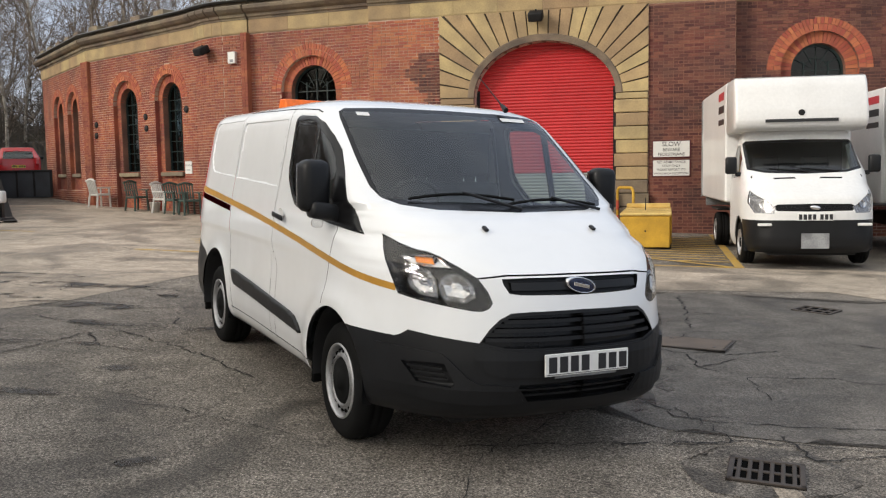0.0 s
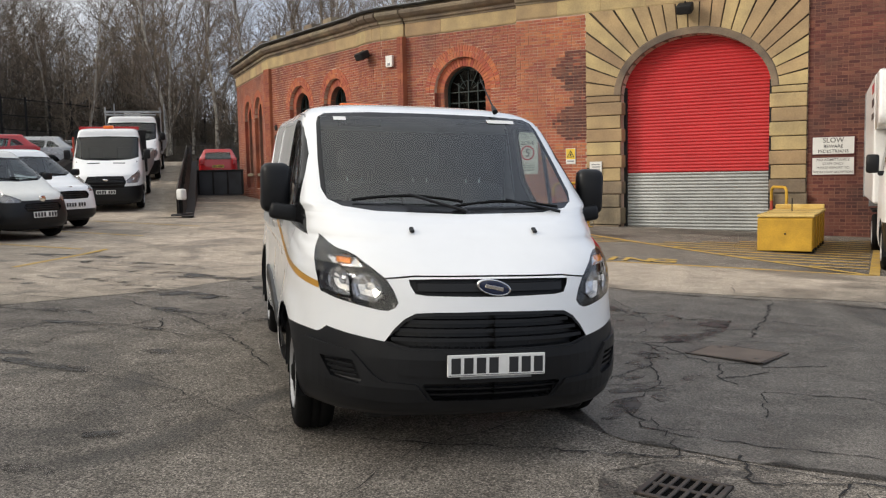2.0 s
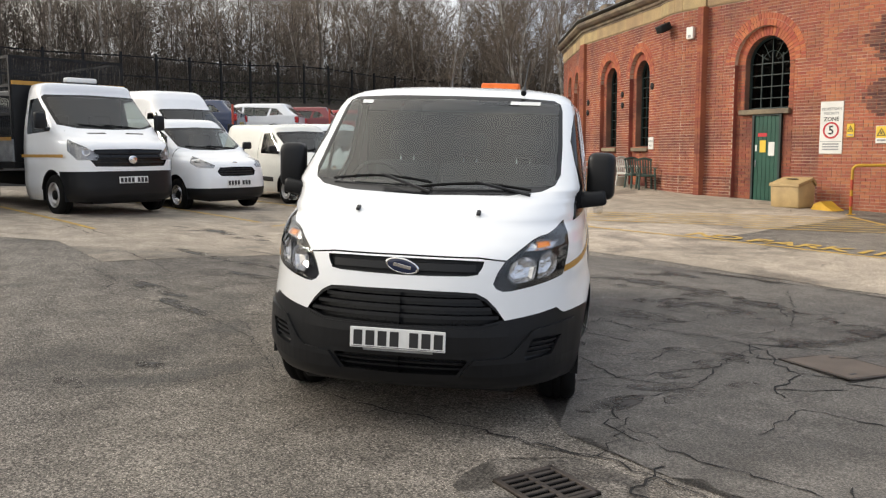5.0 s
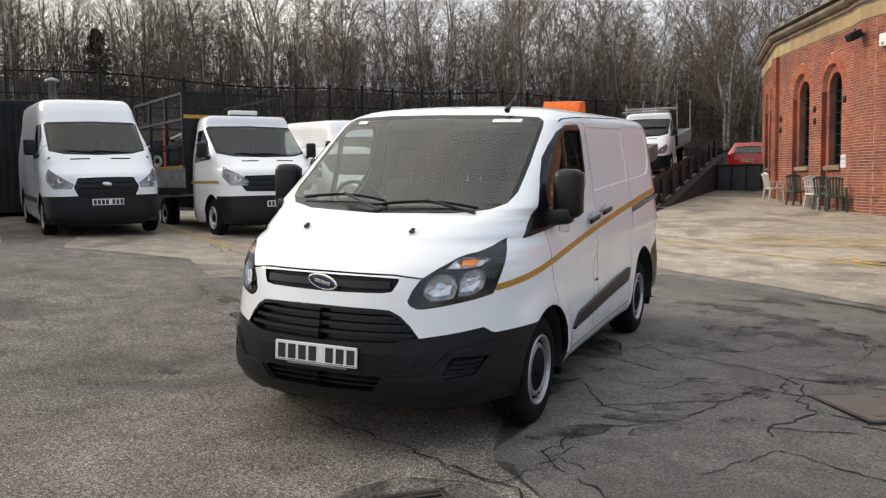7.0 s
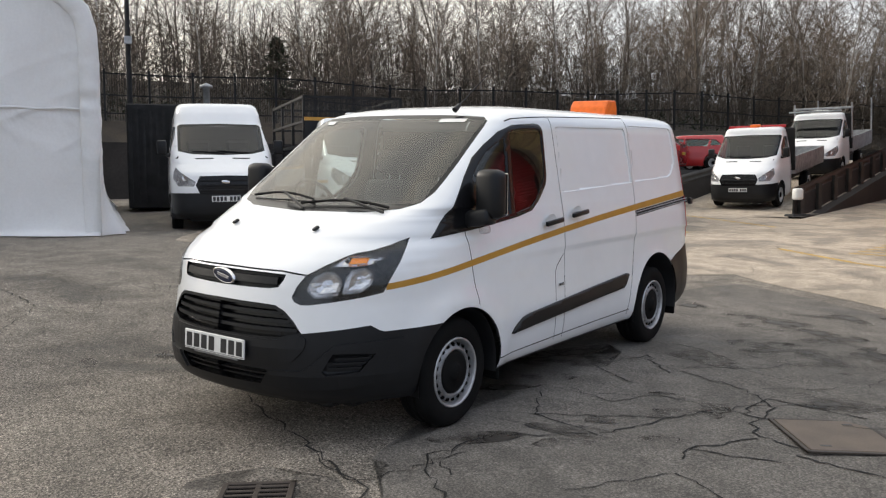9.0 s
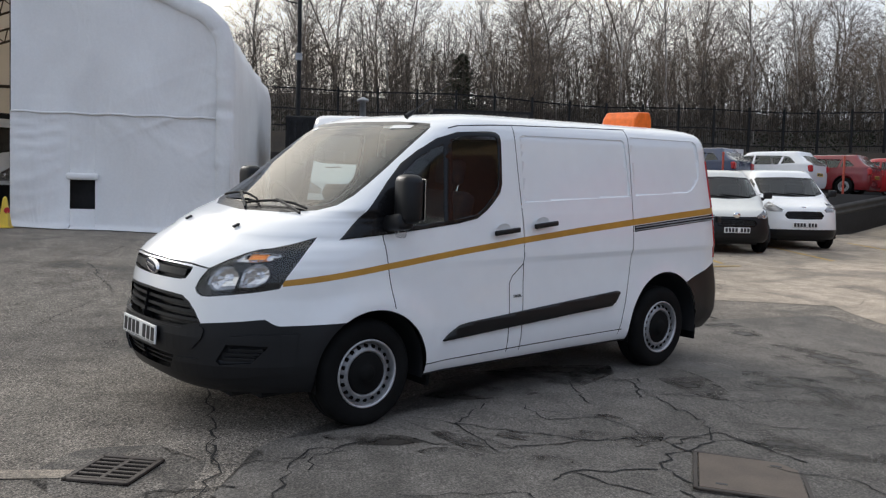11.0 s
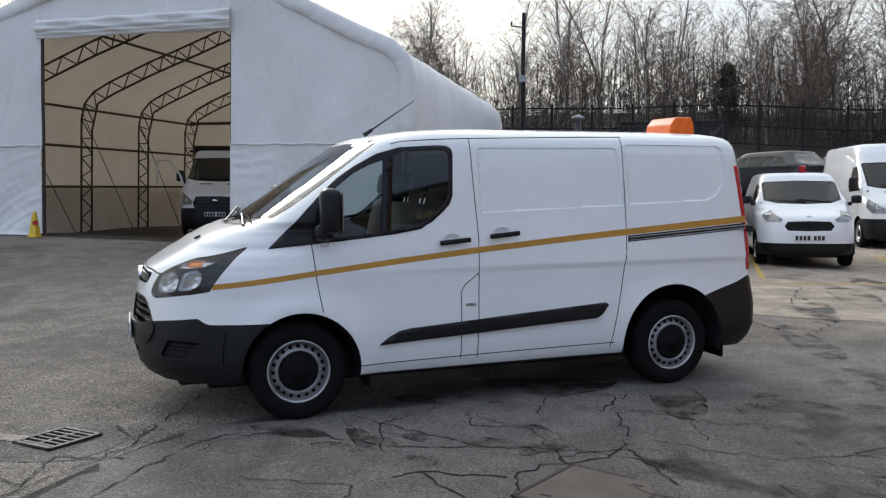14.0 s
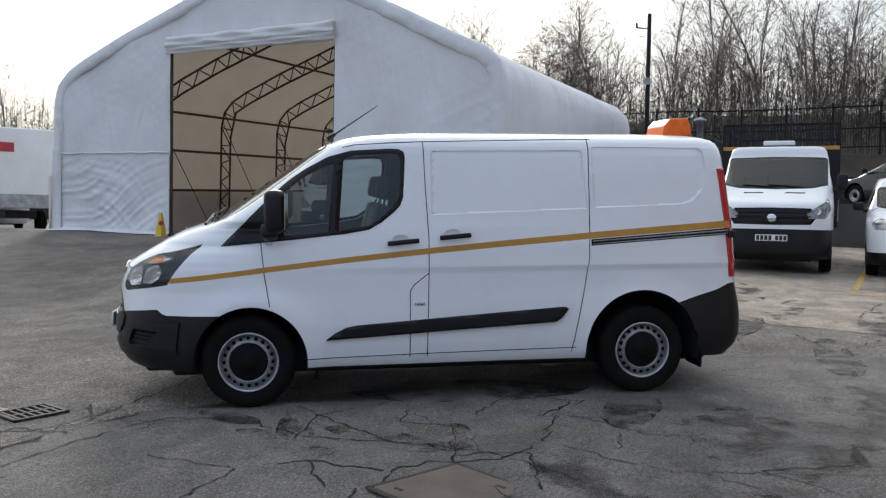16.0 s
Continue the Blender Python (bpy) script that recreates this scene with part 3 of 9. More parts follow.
solo("road_patch", draped(wobble([(0.95, 4.75), (3.2, 4.5), (7.0, 4.3), (8.0, 9.4), (4.4, 9.9), (2.2, 10.4), (-1.2, 10.7), (-3.4, 10.9), (-2.6, 8.2), (-1.0, 7.0), (0.2, 5.8)], 0.11, 9, 5), 0.004), NEWASPHALT, FLAT, "smoother grey asphalt repair patch", "patch", kind="structure")


def painted(name, pts, width, label, mt=ROADYELLOW, off=0.009):
    bm = bmesh.new()
    for (a, b), (c, d) in zip(pts, pts[1:]):
        n = math.hypot(c - a, d - b)
        ox, oy = -(d - b) / n * width / 2, (c - a) / n * width / 2
        k = max(1, round(n))
        sheet(bm, [[Vector((a + (c - a) * i / k + s * ox, b + (d - b) * i / k + s * oy, 0)) for i in range(k + 1)] for s in (1, -1)])
    for v in bm.verts:
        v.co.z = ground_z(v.co.x, v.co.y) + off
    fixn(bm)
    if sum(f.normal.z for f in bm.faces) < 0:
        bmesh.ops.reverse_faces(bm, faces=bm.faces[:])
    return solo(name, bm, mt, FLAT, label, "road marking", kind="structure")


def hatched(poly, d, gap, width):
    """Yellow stripes along d inside the outline."""
    d = Vector(d).normalized()
    n = Vector((-d.y, d.x))
    ks = [Vector(p).dot(n) for p in poly]
    k = min(ks) + gap / 2
    while k < max(ks):
        xs = []
        for p, q in zip(poly, poly[1:] + poly[:1]):
            a, b = Vector(p).dot(n), Vector(q).dot(n)
            if (a > k) != (b > k):
                xs.append((Vector(p) + (Vector(q) - Vector(p)) * (k - a) / (b - a)).dot(d))
        xs.sort()
        for a, b in zip(xs[::2], xs[1::2]):
            if b - a > 0.3:
                p, q = d * a + n * k, d * b + n * k
                painted("hatch_line", [tuple(p), tuple(q)], width, "yellow hatching stripe before the gate")
        k += gap


painted("yellow_line", [(-6.4, 14.35), (-4.4, 13.95), (-2.1, 13.9), (0.93, 13.62), (3.65, 13.26)], 0.10, "worn yellow boundary line by the gate")
painted("yellow_line", [(-1.98, 19.75), (0.0, 17.3), (1.97, 15.0), (3.65, 13.26)], 0.12, "worn yellow boundary line by the gate")
painted("yellow_line", [(3.65, 13.26), (4.25, 16.6), (4.8, 19.8)], 0.14, "worn yellow boundary line by the gate")
hatched([(3.6, 13.45), (4.6, 19.3), (0.2, 17.25), (1.97, 15.1)], (0.97, -0.12), 0.42, 0.11)
hatched([(-2.05, 19.6), (-6.2, 16.6), (-5.3, 14.7), (0.0, 17.2)], (0.80, 0.45), 0.42, 0.09)
for y, x0, x1 in ((12.45, -9.0, -14), (9.8, -8.4, -14), (7.0, -8.6, -14), (15.0, -9.6, -14), (17.6, -9.9, -14)):
    painted("bay_line", [(x0, y - 0.1), (x1, y + 0.45)], 0.09, "worn yellow parking bay line")
painted("bay_line", [(-7.8, 9.5), (-8.6, 12.5)], 0.09, "worn yellow parking bay line")
LAMPBOWL = surf("smoky_lamp_bowl", (0.40, 0.40, 0.41), 0.25, metal=0.45, var=0.15, scale=30, fine=120)
# ---- the white panel van in the middle of the yard ----
VANTAB = [
    # z, nose, side start, half width, squareness, tail, bow of the nose in plan
    (0.285, 0.90, -0.15, 0.925, 2.9, -3.735, 0), (0.32, 0.955, -0.15, 0.95, 2.8, -3.755, 0), (0.37, 0.985, -0.15, 0.968, 2.7, -3.795, 0), (0.45, 1.012, -0.15, 0.98, 2.6, -3.825, 0),
    (0.60, 1.02, -0.15, 0.984, 2.5, -3.825, 0), (0.68, 1.01, -0.15, 0.98, 2.5, -3.815, 0), (0.84, 0.985, -0.2, 0.968, 2.55, -3.785, 0), (0.93, 0.962, -0.2, 0.965, 2.6, -3.780, 0),
    (1.00, 0.935, -0.25, 0.962, 2.7, -3.775, 0), (1.03, 0.895, -0.35, 0.96, 2.9, -3.775, 0), (1.06, 0.845, -0.45, 0.957, 3.2, -3.770, 0), (1.12, 0.745, -0.7, 0.952, 3.6, -3.765, 0),
    (1.17, 0.66, -1.0, 0.947, 3.7, -3.765, 0), (1.20, 0.61, -1.05, 0.943, 4.0, -3.765, 0), (1.26, 0.49, -1.05, 0.935, 4.4, -3.760, 0.03), (1.30, 0.375, -1.05, 0.929, 5.5, -3.755, 0.07),
    (1.32, 0.315, -1.05, 0.925, 7.5, -3.755, 0.12), (1.36, 0.245, -1.05, 0.918, 14.0, -3.750, 0.17), (1.50, 0.045, -1.1, 0.895, 14.0, -3.735, 0.17), (1.70, -0.25, -1.2, 0.863, 14.0, -3.715, 0.13),
    (1.82, -0.43, -1.32, 0.842, 13.0, -3.700, 0.1), (1.88, -0.53, -1.4, 0.825, 11.0, -3.685, 0.08), (1.92, -0.61, -1.5, 0.80, 7.0, -3.665, 0.05), (1.945, -0.69, -1.55, 0.767, 6.0, -3.640, 0.04),
    (1.965, -0.79, -1.6, 0.71, 5.0, -3.595, 0.03), (1.985, -0.95, -1.7, 0.61, 4.2, -3.505, 0.02), (2.0, -1.15, -1.8, 0.46, 4.0, -3.355, 0), (2.012, -1.4, -1.9, 0.275, 4.0, -3.155, 0), (2.018, -1.6, -2.0, 0.12, 4.0, -2.955, 0)]


def arch_flare(x, z):
    """Lips of the wheel arches, and the slight narrowing towards the tail."""
    k = 0.0
    for cx, lip in ((-0.04, 0.022), (-2.95, 0.014)):
        d = math.hypot(x - cx, z - 0.36)
        k += lip * math.exp(-((d - 0.42) / 0.09) ** 2) if z < 0.95 else 0
    return k - min(max((-0.25 - x) / 1.6, 0), 1) * (0.034 if z < 1.0 else 0.022)


def cabin(van, tab, xb, seat_x, y_wheel, dash):
    """Dashboard, wheel, seats and bulkhead seen through the glass."""
    bm = bmesh.new()
    prof = [(dash + 0.30, -0.02), (dash + 0.20, 0.04), (dash + 0.02, 0.06), (dash - 0.12, 0.0), (dash - 0.14, -0.25), (dash - 0.05, -0.5), (dash + 0.4, -0.5)]
    z0 = 1.24
    prism(bm, [(x, z0 + z) for x, z in prof], -0.70, 0.70)
    part("dashboard", fixn(bm), CABIN, van)
    bm = bmesh.new()
    box(bm, xb - 0.02, xb, -0.82, 0.82, 0.42, 1.82, 0.01)
    part("bulkhead", bm, CABIN, van, "dark bulkhead behind the seats")
    c = Matrix.Translation((dash - 0.22, y_wheel, z0 + 0.06)) @ Euler((0, radians(-62), 0)).to_matrix().to_4x4()
    bm = bmesh.new()
    rings = [[bm.verts.new(c @ Vector(((0.185 + 0.014 * math.cos(b)) * math.cos(a), (0.185 + 0.014 * math.cos(b)) * math.sin(a), 0.014 * math.sin(b)))) for b in (k * math.pi / 3 for k in range(6))] for a in (2 * math.pi * k / 28 for k in range(28))]
    for i in range(28):
        for k in range(6):
            bm.faces.new((rings[i][k], rings[(i + 1) % 28][k], rings[(i + 1) % 28][(k + 1) % 6], rings[i][(k + 1) % 6]))
    box(bm, -0.05, 0.05, -0.17, 0.17, -0.012, 0.012, 0.01, 1, c)
    part("steering_wheel", fixn(bm), CABIN, van, "", True)
    for y, w in ((y_wheel, 0.24), (-y_wheel * 0.62, 0.42)):
        s = new("seat")
        s.parent = van
        part("cushion", box(bmesh.new(), seat_x, seat_x + 0.5, y - w, y + w, 0.78, 0.94, 0.05, 2), SEATCLOTH, s, "", True)
        part("backrest", box(bmesh.new(), -0.07, 0.07, y - w, y + w, 0, 0.56, 0.05, 2, pose(seat_x + 0.02, 0, 0.9, 0, -14, 0)), SEATCLOTH, s, "", True)
        for k in ((0,) if w < 0.3 else (-0.2, 0.2)):
            part("headrest", box(bmesh.new(), -0.05, 0.05, y + k - 0.13, y + k + 0.13, 0.6, 0.78, 0.04, 2, pose(seat_x + 0.02, 0, 0.9, 0, -10, 0)), SEATCLOTH, s, "", True)
            for q in (-0.05, 0.05):
                part("headrest_post", rod(bmesh.new(), (seat_x - 0.12, y + k + q, 1.42), (seat_x - 0.14, y + k + q, 1.52), 0.006), CHROME, s, "bright steel headrest post")


def panel_van(m):
    van = thing("panel_van", m, "white panel van with amber side stripe, black bumpers and roof beacon", "van")
    bm = skin(VANTAB, 0.024, flare=arch_flare, round_rear=4.2)
    # wheel arches
    for cx, cz, r in ((-0.04, 0.352, 0.397), (-2.942, 0.37, 0.442)):
        poly = ring_pts(cx, cz, r, 30, 0, 180)
        take(bm, poly + [(cx - r, 0.2), (cx + r, 0.2)], SIDE).free()
        liner = bmesh.new()
        pts = [(cx + r + 0.0, 0.27)] + ring_pts(cx, cz, r, 20, 0, 180) + [(cx - r, 0.27)]
        sheet(liner, [[Vector((x, 0.948, z)) for x, z in pts], [Vector((x, 0.93, z)) for x, z in [(cx + (x - cx) * 0.97, cz + (z - cz) * 0.97) for x, z in pts]], [Vector((x, 0.58, z)) for x, z in pts], [Vector((cx, 0.58, cz))] * len(pts)])
        pair("arch_liner", liner, BLACKPLASTIC, van, "black wheel arch liner")
    # glass
    ws = take(bm, [(0, 1.30), (0.5, 1.312), (0.68, 1.335), (0.755, 1.37), (0.782, 1.43), (0.775, 1.60), (0.752, 1.83), (0.735, 1.875), (0.69, 1.90), (0.4, 1.915), (-0.02, 1.918), (-0.02, 1.30)], FRONT, lambda c, n: n.x > 0.2 and c.x > -0.9)
    frit = joined([take(ws, p, FRONT) for p in (
        [(-0.02, 1.29), (0.8, 1.29), (0.8, 1.372), (0.66, 1.362), (0.4, 1.345), (-0.02, 1.335)],
        [(0.757, 1.37), (0.8, 1.37), (0.8, 1.92), (0.72, 1.92), (0.727, 1.85), (0.745, 1.6)],
        [(-0.02, 1.893), (0.72, 1.878), (0.8, 1.93), (-0.02, 1.93)])])
    part("windscreen", both(ws), SCREEN, van, "clear laminated windscreen", True).visible_shadow = False
    part("windscreen_border", both(frit), GLOSSBLACK, van, "black windscreen border", True)
    wins = take(bm, [(0.163, 1.17), (-0.312, 1.213), (-0.704, 1.253), (-0.882, 1.283), (-0.977, 1.337), (-1.062, 1.406), (-1.109, 1.453), (-1.132, 1.513), (-1.15, 1.803), (-1.142, 1.841), (-1.107, 1.861), (-1.042, 1.865), (-0.762, 1.849), (-0.594, 1.803), (-0.435, 1.716), (-0.312, 1.633), (-0.192, 1.524), (-0.067, 1.399), (0.058, 1.275)], SIDE, lambda c, n: n.y > 0.2)
    g1 = take(wins, [(-0.252, 1.241), (-0.592, 1.271), (-0.632, 1.758), (-0.542, 1.728), (-0.422, 1.668), (-0.312, 1.583), (-0.242, 1.513)], SIDE)
    g2 = take(wins, [(-0.667, 1.278), (-0.882, 1.311), (-0.957, 1.358), (-1.042, 1.433), (-1.092, 1.491), (-1.107, 1.563), (-1.117, 1.793), (-1.097, 1.825), (-1.042, 1.831), (-0.792, 1.819), (-0.707, 1.793)], SIDE)
    for ob in (*pair("quarter_window", g1, SIDEGLASS, van), *pair("door_window", g2, SIDEGLASS, van)):
        ob.visible_shadow = False
    pair("window_surround", raised(wins, 0.003), GLOSSBLACK, van, "black window surround")
    # front: bumper, grilles, lamps
    lamp = take(bm, [(0.378, 1.186), (0.312, 1.062), (0.252, 0.968), (0.212, 0.898), (0.10, 0.878), (-0.06, 0.856), (-0.20, 0.838), (-0.242, 0.838), (-0.275, 0.853), (-0.29, 0.88), (-0.262, 0.936), (-0.21, 0.998), (-0.105, 1.05), (0.007, 1.096), (0.073, 1.115), (0.146, 1.124), (0.25, 1.148)], DIAG, lambda c, n: c.x > 0.15)
    bar = take(bm, [(-0.02, 1.004), (0.3, 1.003), (0.432, 0.998), (0.425, 0.968), (0.402, 0.928), (0.35, 0.92), (-0.02, 0.914)], FRONT, lambda c, n: c.x > 0.6)
    bump_low = take(bm, [(-0.02, 0.2), (1.1, 0.2), (1.1, 0.688), (0.96, 0.688), (0.868, 0.679), (0.845, 0.692), (0.815, 0.723), (0.725, 0.707), (0.65, 0.697), (0.552, 0.684), (0.505, 0.752), (0.456, 0.802), (0.40, 0.832), (0.30, 0.838), (-0.02, 0.842)], FRONT, lambda c, n: c.x > 0.16 and n.x > 0.02)
    bump_side = take(bm, [(0.7, 0.2), (0.7, 0.683), (0.3, 0.686), (0.18, 0.69), (0.18, 0.2)], SIDE, lambda c, n: c.x > 0.16)
    mouth = take(bump_low, [(-0.02, 0.824), (0.30, 0.821), (0.398, 0.812), (0.449, 0.788), (0.495, 0.743), (0.541, 0.698), (0.545, 0.688), (0.434, 0.66), (-0.02, 0.654)], FRONT)
    slot = take(bump_low, [(-0.02, 0.482), (0.36, 0.476), (0.37, 0.465), (0.31, 0.385), (-0.02, 0.38)], FRONT)
    plinth = take(bump_low, [(-0.02, 0.646), (0.434, 0.646), (0.545, 0.674), (0.572, 0.662), (0.578, 0.64), (0.57, 0.60), (0.52, 0.537), (0.465, 0.518), (0.30, 0.514), (-0.02, 0.512)], FRONT)
    wing = take(bump_low, [(0.905, 0.64), (0.794, 0.633), (0.70, 0.622), (0.653, 0.569), (0.60, 0.508), (0.555, 0.48), (0.40, 0.474), (0.33, 0.385), (0.529, 0.375), (0.691, 0.38), (0.802, 0.396), (0.905, 0.41)], FRONT, lambda c, n: c.x > 0.3)
    fog = take(wing, [(0.838, 0.568), (0.76, 0.575), (0.693, 0.575), (0.652, 0.478), (0.668, 0.456), (0.79, 0.472)], FRONT)
    part("front_bumper", both(joined([bump_low, bump_side])), BLACKPLASTIC, van, "grained black front bumper", True)
    pair("bumper_wing", raised(wing, 0.014), BLACKPLASTIC, van, "moulded corner of the bumper", False)
    part("plate_panel", raised(both(plinth), 0.011), BLACKPLASTIC, van, "smooth black panel behind the plate")
    part("lower_intake", both(dented(slot, -0.05, (1, 0, 0))), GLOSSBLACK, van)
    part("grille", both(dented(mouth, -0.06, (1, 0, 0))), GLOSSBLACK, van, "dark recessed grille")
    part("upper_grille", both(dented(bar, -0.03, (1, 0, 0))), BLACKPLASTIC, van, "black upper grille bar")
    pair("fog_recess", dented(fog, -0.02, (0.8, 0.6, 0)), BLACKPLASTIC, van)

    def slat(name, z, y0, y1, h, proud, mt):
        b = bmesh.new()
        ys = [y0 + (y1 - y0) * i / 16 for i in range(17)]
        sheet(b, [[Vector((nose(VANTAB, z + dz, y) + dx, y, z + dz)) for y in ys] for dx, dz in ((proud - 0.05, h), (proud, h), (proud, -h), (proud - 0.05, -h))])
        part(name, fixn(b), mt, van)

    for z, k in ((0.788, 0.43), (0.744, 0.48), (0.698, 0.52)):
        slat("grille_slat", z, -k, k, 0.009, -0.014, BLACKPLASTIC)
    slat("grille_slat", 0.962, -0.39, 0.39, 0.02, 0.0, BLACKPLASTIC)
    for z in (0.415, 0.445):
        slat("grille_slat", z, -0.36, 0.36, 0.005, -0.02, BLACKPLASTIC)
    for s in (1, -1):
        for k in range(3):
            slat("fog_slat", 0.495 + 0.026 * k, s * (0.68 + 0.012 * k), s * (0.80 + 0.012 * k), 0.005, 0.002, BLACKPLASTIC)
    badge = new("badge")
    badge.parent = van
    badge.matrix_local = pose(nose(VANTAB, 0.962, 0) + 0.012, 0, 0.962, 0, -12, -90)
    sq = Matrix.Diagonal((1, 1, 0.42, 1))
    part("badge_rim", fixn(lathe(bmesh.new(), [(0.094, -0.02), (0.096, 0.0), (0.09, 0.006), (0.082, 0.004)], 36, sq)), CHROME, badge, "chrome oval rim", True)
    part("badge_field", fixn(lathe(bmesh.new(), [(0.083, 0.002), (0.06, 0.005), (0.001, 0.006)], 36, sq)), BADGEBLUE, badge, "deep blue oval")
    part("badge_mark", box(bmesh.new(), -0.05, 0.05, 0.0055, 0.0075, -0.009, 0.009, 0.001), CHROME, badge, "plain bright bar")
    number_plate(van, nose(VANTAB, 0.578, 0.1) + 0.022, 0.578, -3)
    part("dealer_strip", box(bmesh.new(), 1.028, 1.034, -0.19, 0.19, 0.507, 0.521), GALV, van, "thin pale strip under the plate")
    # head lamps
    house = lamp.copy()
    bowls = [take(house, p, DIAG) for p in ([(-0.205, 0.91), (-0.192, 0.957), (-0.16, 0.993), (-0.11, 1.016), (-0.058, 1.016), (-0.028, 0.992), (-0.016, 0.959), (-0.042, 0.89), (-0.165, 0.876)], [(-0.018, 0.897), (0.004, 0.985), (0.035, 1.02), (0.10, 1.04), (0.148, 1.016), (0.157, 0.975), (0.135, 0.935), (0.08, 0.904)])]
    signal = take(house, [(-0.075, 1.043), (-0.01, 1.080), (0.045, 1.098), (0.133, 1.098), (0.225, 1.088), (0.15, 1.054), (0.063, 1.044)], DIAG)
    bulb = take(signal, [(0.02, 1.056), (0.12, 1.062), (0.135, 1.088), (0.04, 1.086)], DIAG)
    # lens, dark bowl, reflectors and the lit indicator
    for s in (1, -1):
        hl = new("headlight")
        hl.parent = van
        side_of = (lambda q: q) if s > 0 else flipped
        part("lens", side_of(lamp.copy()), CLEARLENS, hl, "clear lamp lens", True).visible_shadow = False
        part("housing", dented(side_of(house.copy()), -0.03, (0.80, 0.45 * s, 0.05)), GLOSSBLACK, hl, "glossy black lamp housing", True)
        for q, x, y, z in ((bowls[0], 0.775, 0.615, 0.948), (bowls[1], 0.655, 0.745, 0.968)):
            part("reflector", cupped(side_of(q.copy()), (-0.80, -0.45 * s, -0.05)), REFLECTOR, hl, "bright faceted reflector", False)
            c = Matrix.Translation((x - 0.05, s * (y - 0.03), z)) @ Vector((0.85, s * 0.5, 0)).to_track_quat("Y", "Z").to_matrix().to_4x4()
            part("bulb_cap", fixn(lathe(bmesh.new(), [(0.024, -0.05), (0.024, 0.01), (0.014, 0.02), (0.001, 0.022)], 14, c)), CHROME, hl, "", True)
            part("reflector_ring", fixn(lathe(bmesh.new(), [(0.058, -0.02), (0.052, -0.012), (0.04, -0.035)], 20, c)), CHROME, hl, "", True)
        part("indicator_bowl", dented(side_of(signal.copy()), -0.02, (0.80, 0.45 * s, 0.05)), REFLECTOR, hl, "clear indicator reflector", True)
        part("indicator", dented(side_of(bulb.copy()), -0.02, (0.80, 0.45 * s, 0.05)), AMBERLIT, hl, "lit amber indicator", True)
    lamp.free(), house.free()
    # side trim
    top = [(0.523, 0.945), (0.248, 0.976), (-0.149, 1.026), (-0.742, 1.091), (-1.316, 1.147), (-1.892, 1.197), (-2.492, 1.245), (-3.092, 1.29), (-3.652, 1.33)]
    stripe = take(bm, top + [(x, z - 0.037 + 0.004 * x) for x, z in reversed(top)], SIDE, lambda c, n: n.y > 0.3)
    pair("side_stripe", shift(stripe, 0.0012), AMBERSTRIPE, van, "amber reflective stripe")
    rub = take(bm, [(-0.567, 0.501), (-0.632, 0.548), (-0.712, 0.588), (-0.792, 0.601), (-2.332, 0.699), (-2.357, 0.683), (-2.302, 0.613), (-2.257, 0.59)], SIDE)
    pair("rub_strip", raised(rub, 0.022), BLACKPLASTIC, van, "black plastic rub strip")
    rail = take(bm, [(-2.537, 1.148), (-2.537, 1.196), (-3.622, 1.271), (-3.622, 1.223)], SIDE)
    # the shadow in the channel is put into its dark colour
    part("slide_rail", dented(rail, -0.018, (0, 1, 0)), DARKSTEEL, van, "sliding door channel coloured dark for its shadow")
    for dz in (0.002, 0.024):
        part("rail_edge", rod(bmesh.new(), (-2.55, 0.925, 1.158 + dz), (-3.61, 0.925, 1.231 + dz), 0.005, 6), GALV, van, "bright steel rail edge")
    b = bmesh.new()
    box(b, -3.66, -3.60, 0.94, 0.968, 1.20, 1.255, 0.006)
    part("rail_cap", b, BLACKPLASTIC, van)
    rear_side = take(bm, [(-3.242, 0.213), (-3.242, 0.693), (-3.205, 0.706), (-3.361, 0.755), (-3.532, 0.803), (-3.632, 0.848), (-3.892, 0.863), (-3.892, 0.213)], SIDE, lambda c, n: n.y > 0.15)
    tail = take(bm, [(-3.557, 1.723), (-3.892, 1.743), (-3.892, 0.888), (-3.637, 0.898), (-3.607, 1.213), (-3.572, 1.613)], SIDE, lambda c, n: n.y > 0.1)
    pair("tail_light", raised(tail, 0.006), REDLENS, van, "tall red tail light")
    pair("rear_bumper", rear_side, BLACKPLASTIC, van, "black rear bumper corner")
    for name, poly in (("slide_panel", [(-1.337, 1.385), (-1.337, 1.835), (-1.362, 1.851), (-2.462, 1.859), (-2.487, 1.841), (-2.517, 1.423)]),
                       ("rear_panel", [(-2.567, 1.428), (-2.552, 1.868), (-2.582, 1.887), (-3.412, 1.883), (-3.452, 1.853), (-3.467, 1.713), (-3.442, 1.573), (-3.352, 1.483), (-3.272, 1.453)])):
        p = take(bm, poly, SIDE, lambda c, n: n.y > 0.4)
        bm2 = flipped(p)
        part(name, dented(p, -0.008, (0, 1, 0)), VANWHITE, van, "pressed white side panel", True)
        part(name, dented(bm2, 0.008, (0, 1, 0)), VANWHITE, van, "pressed white side panel", True)
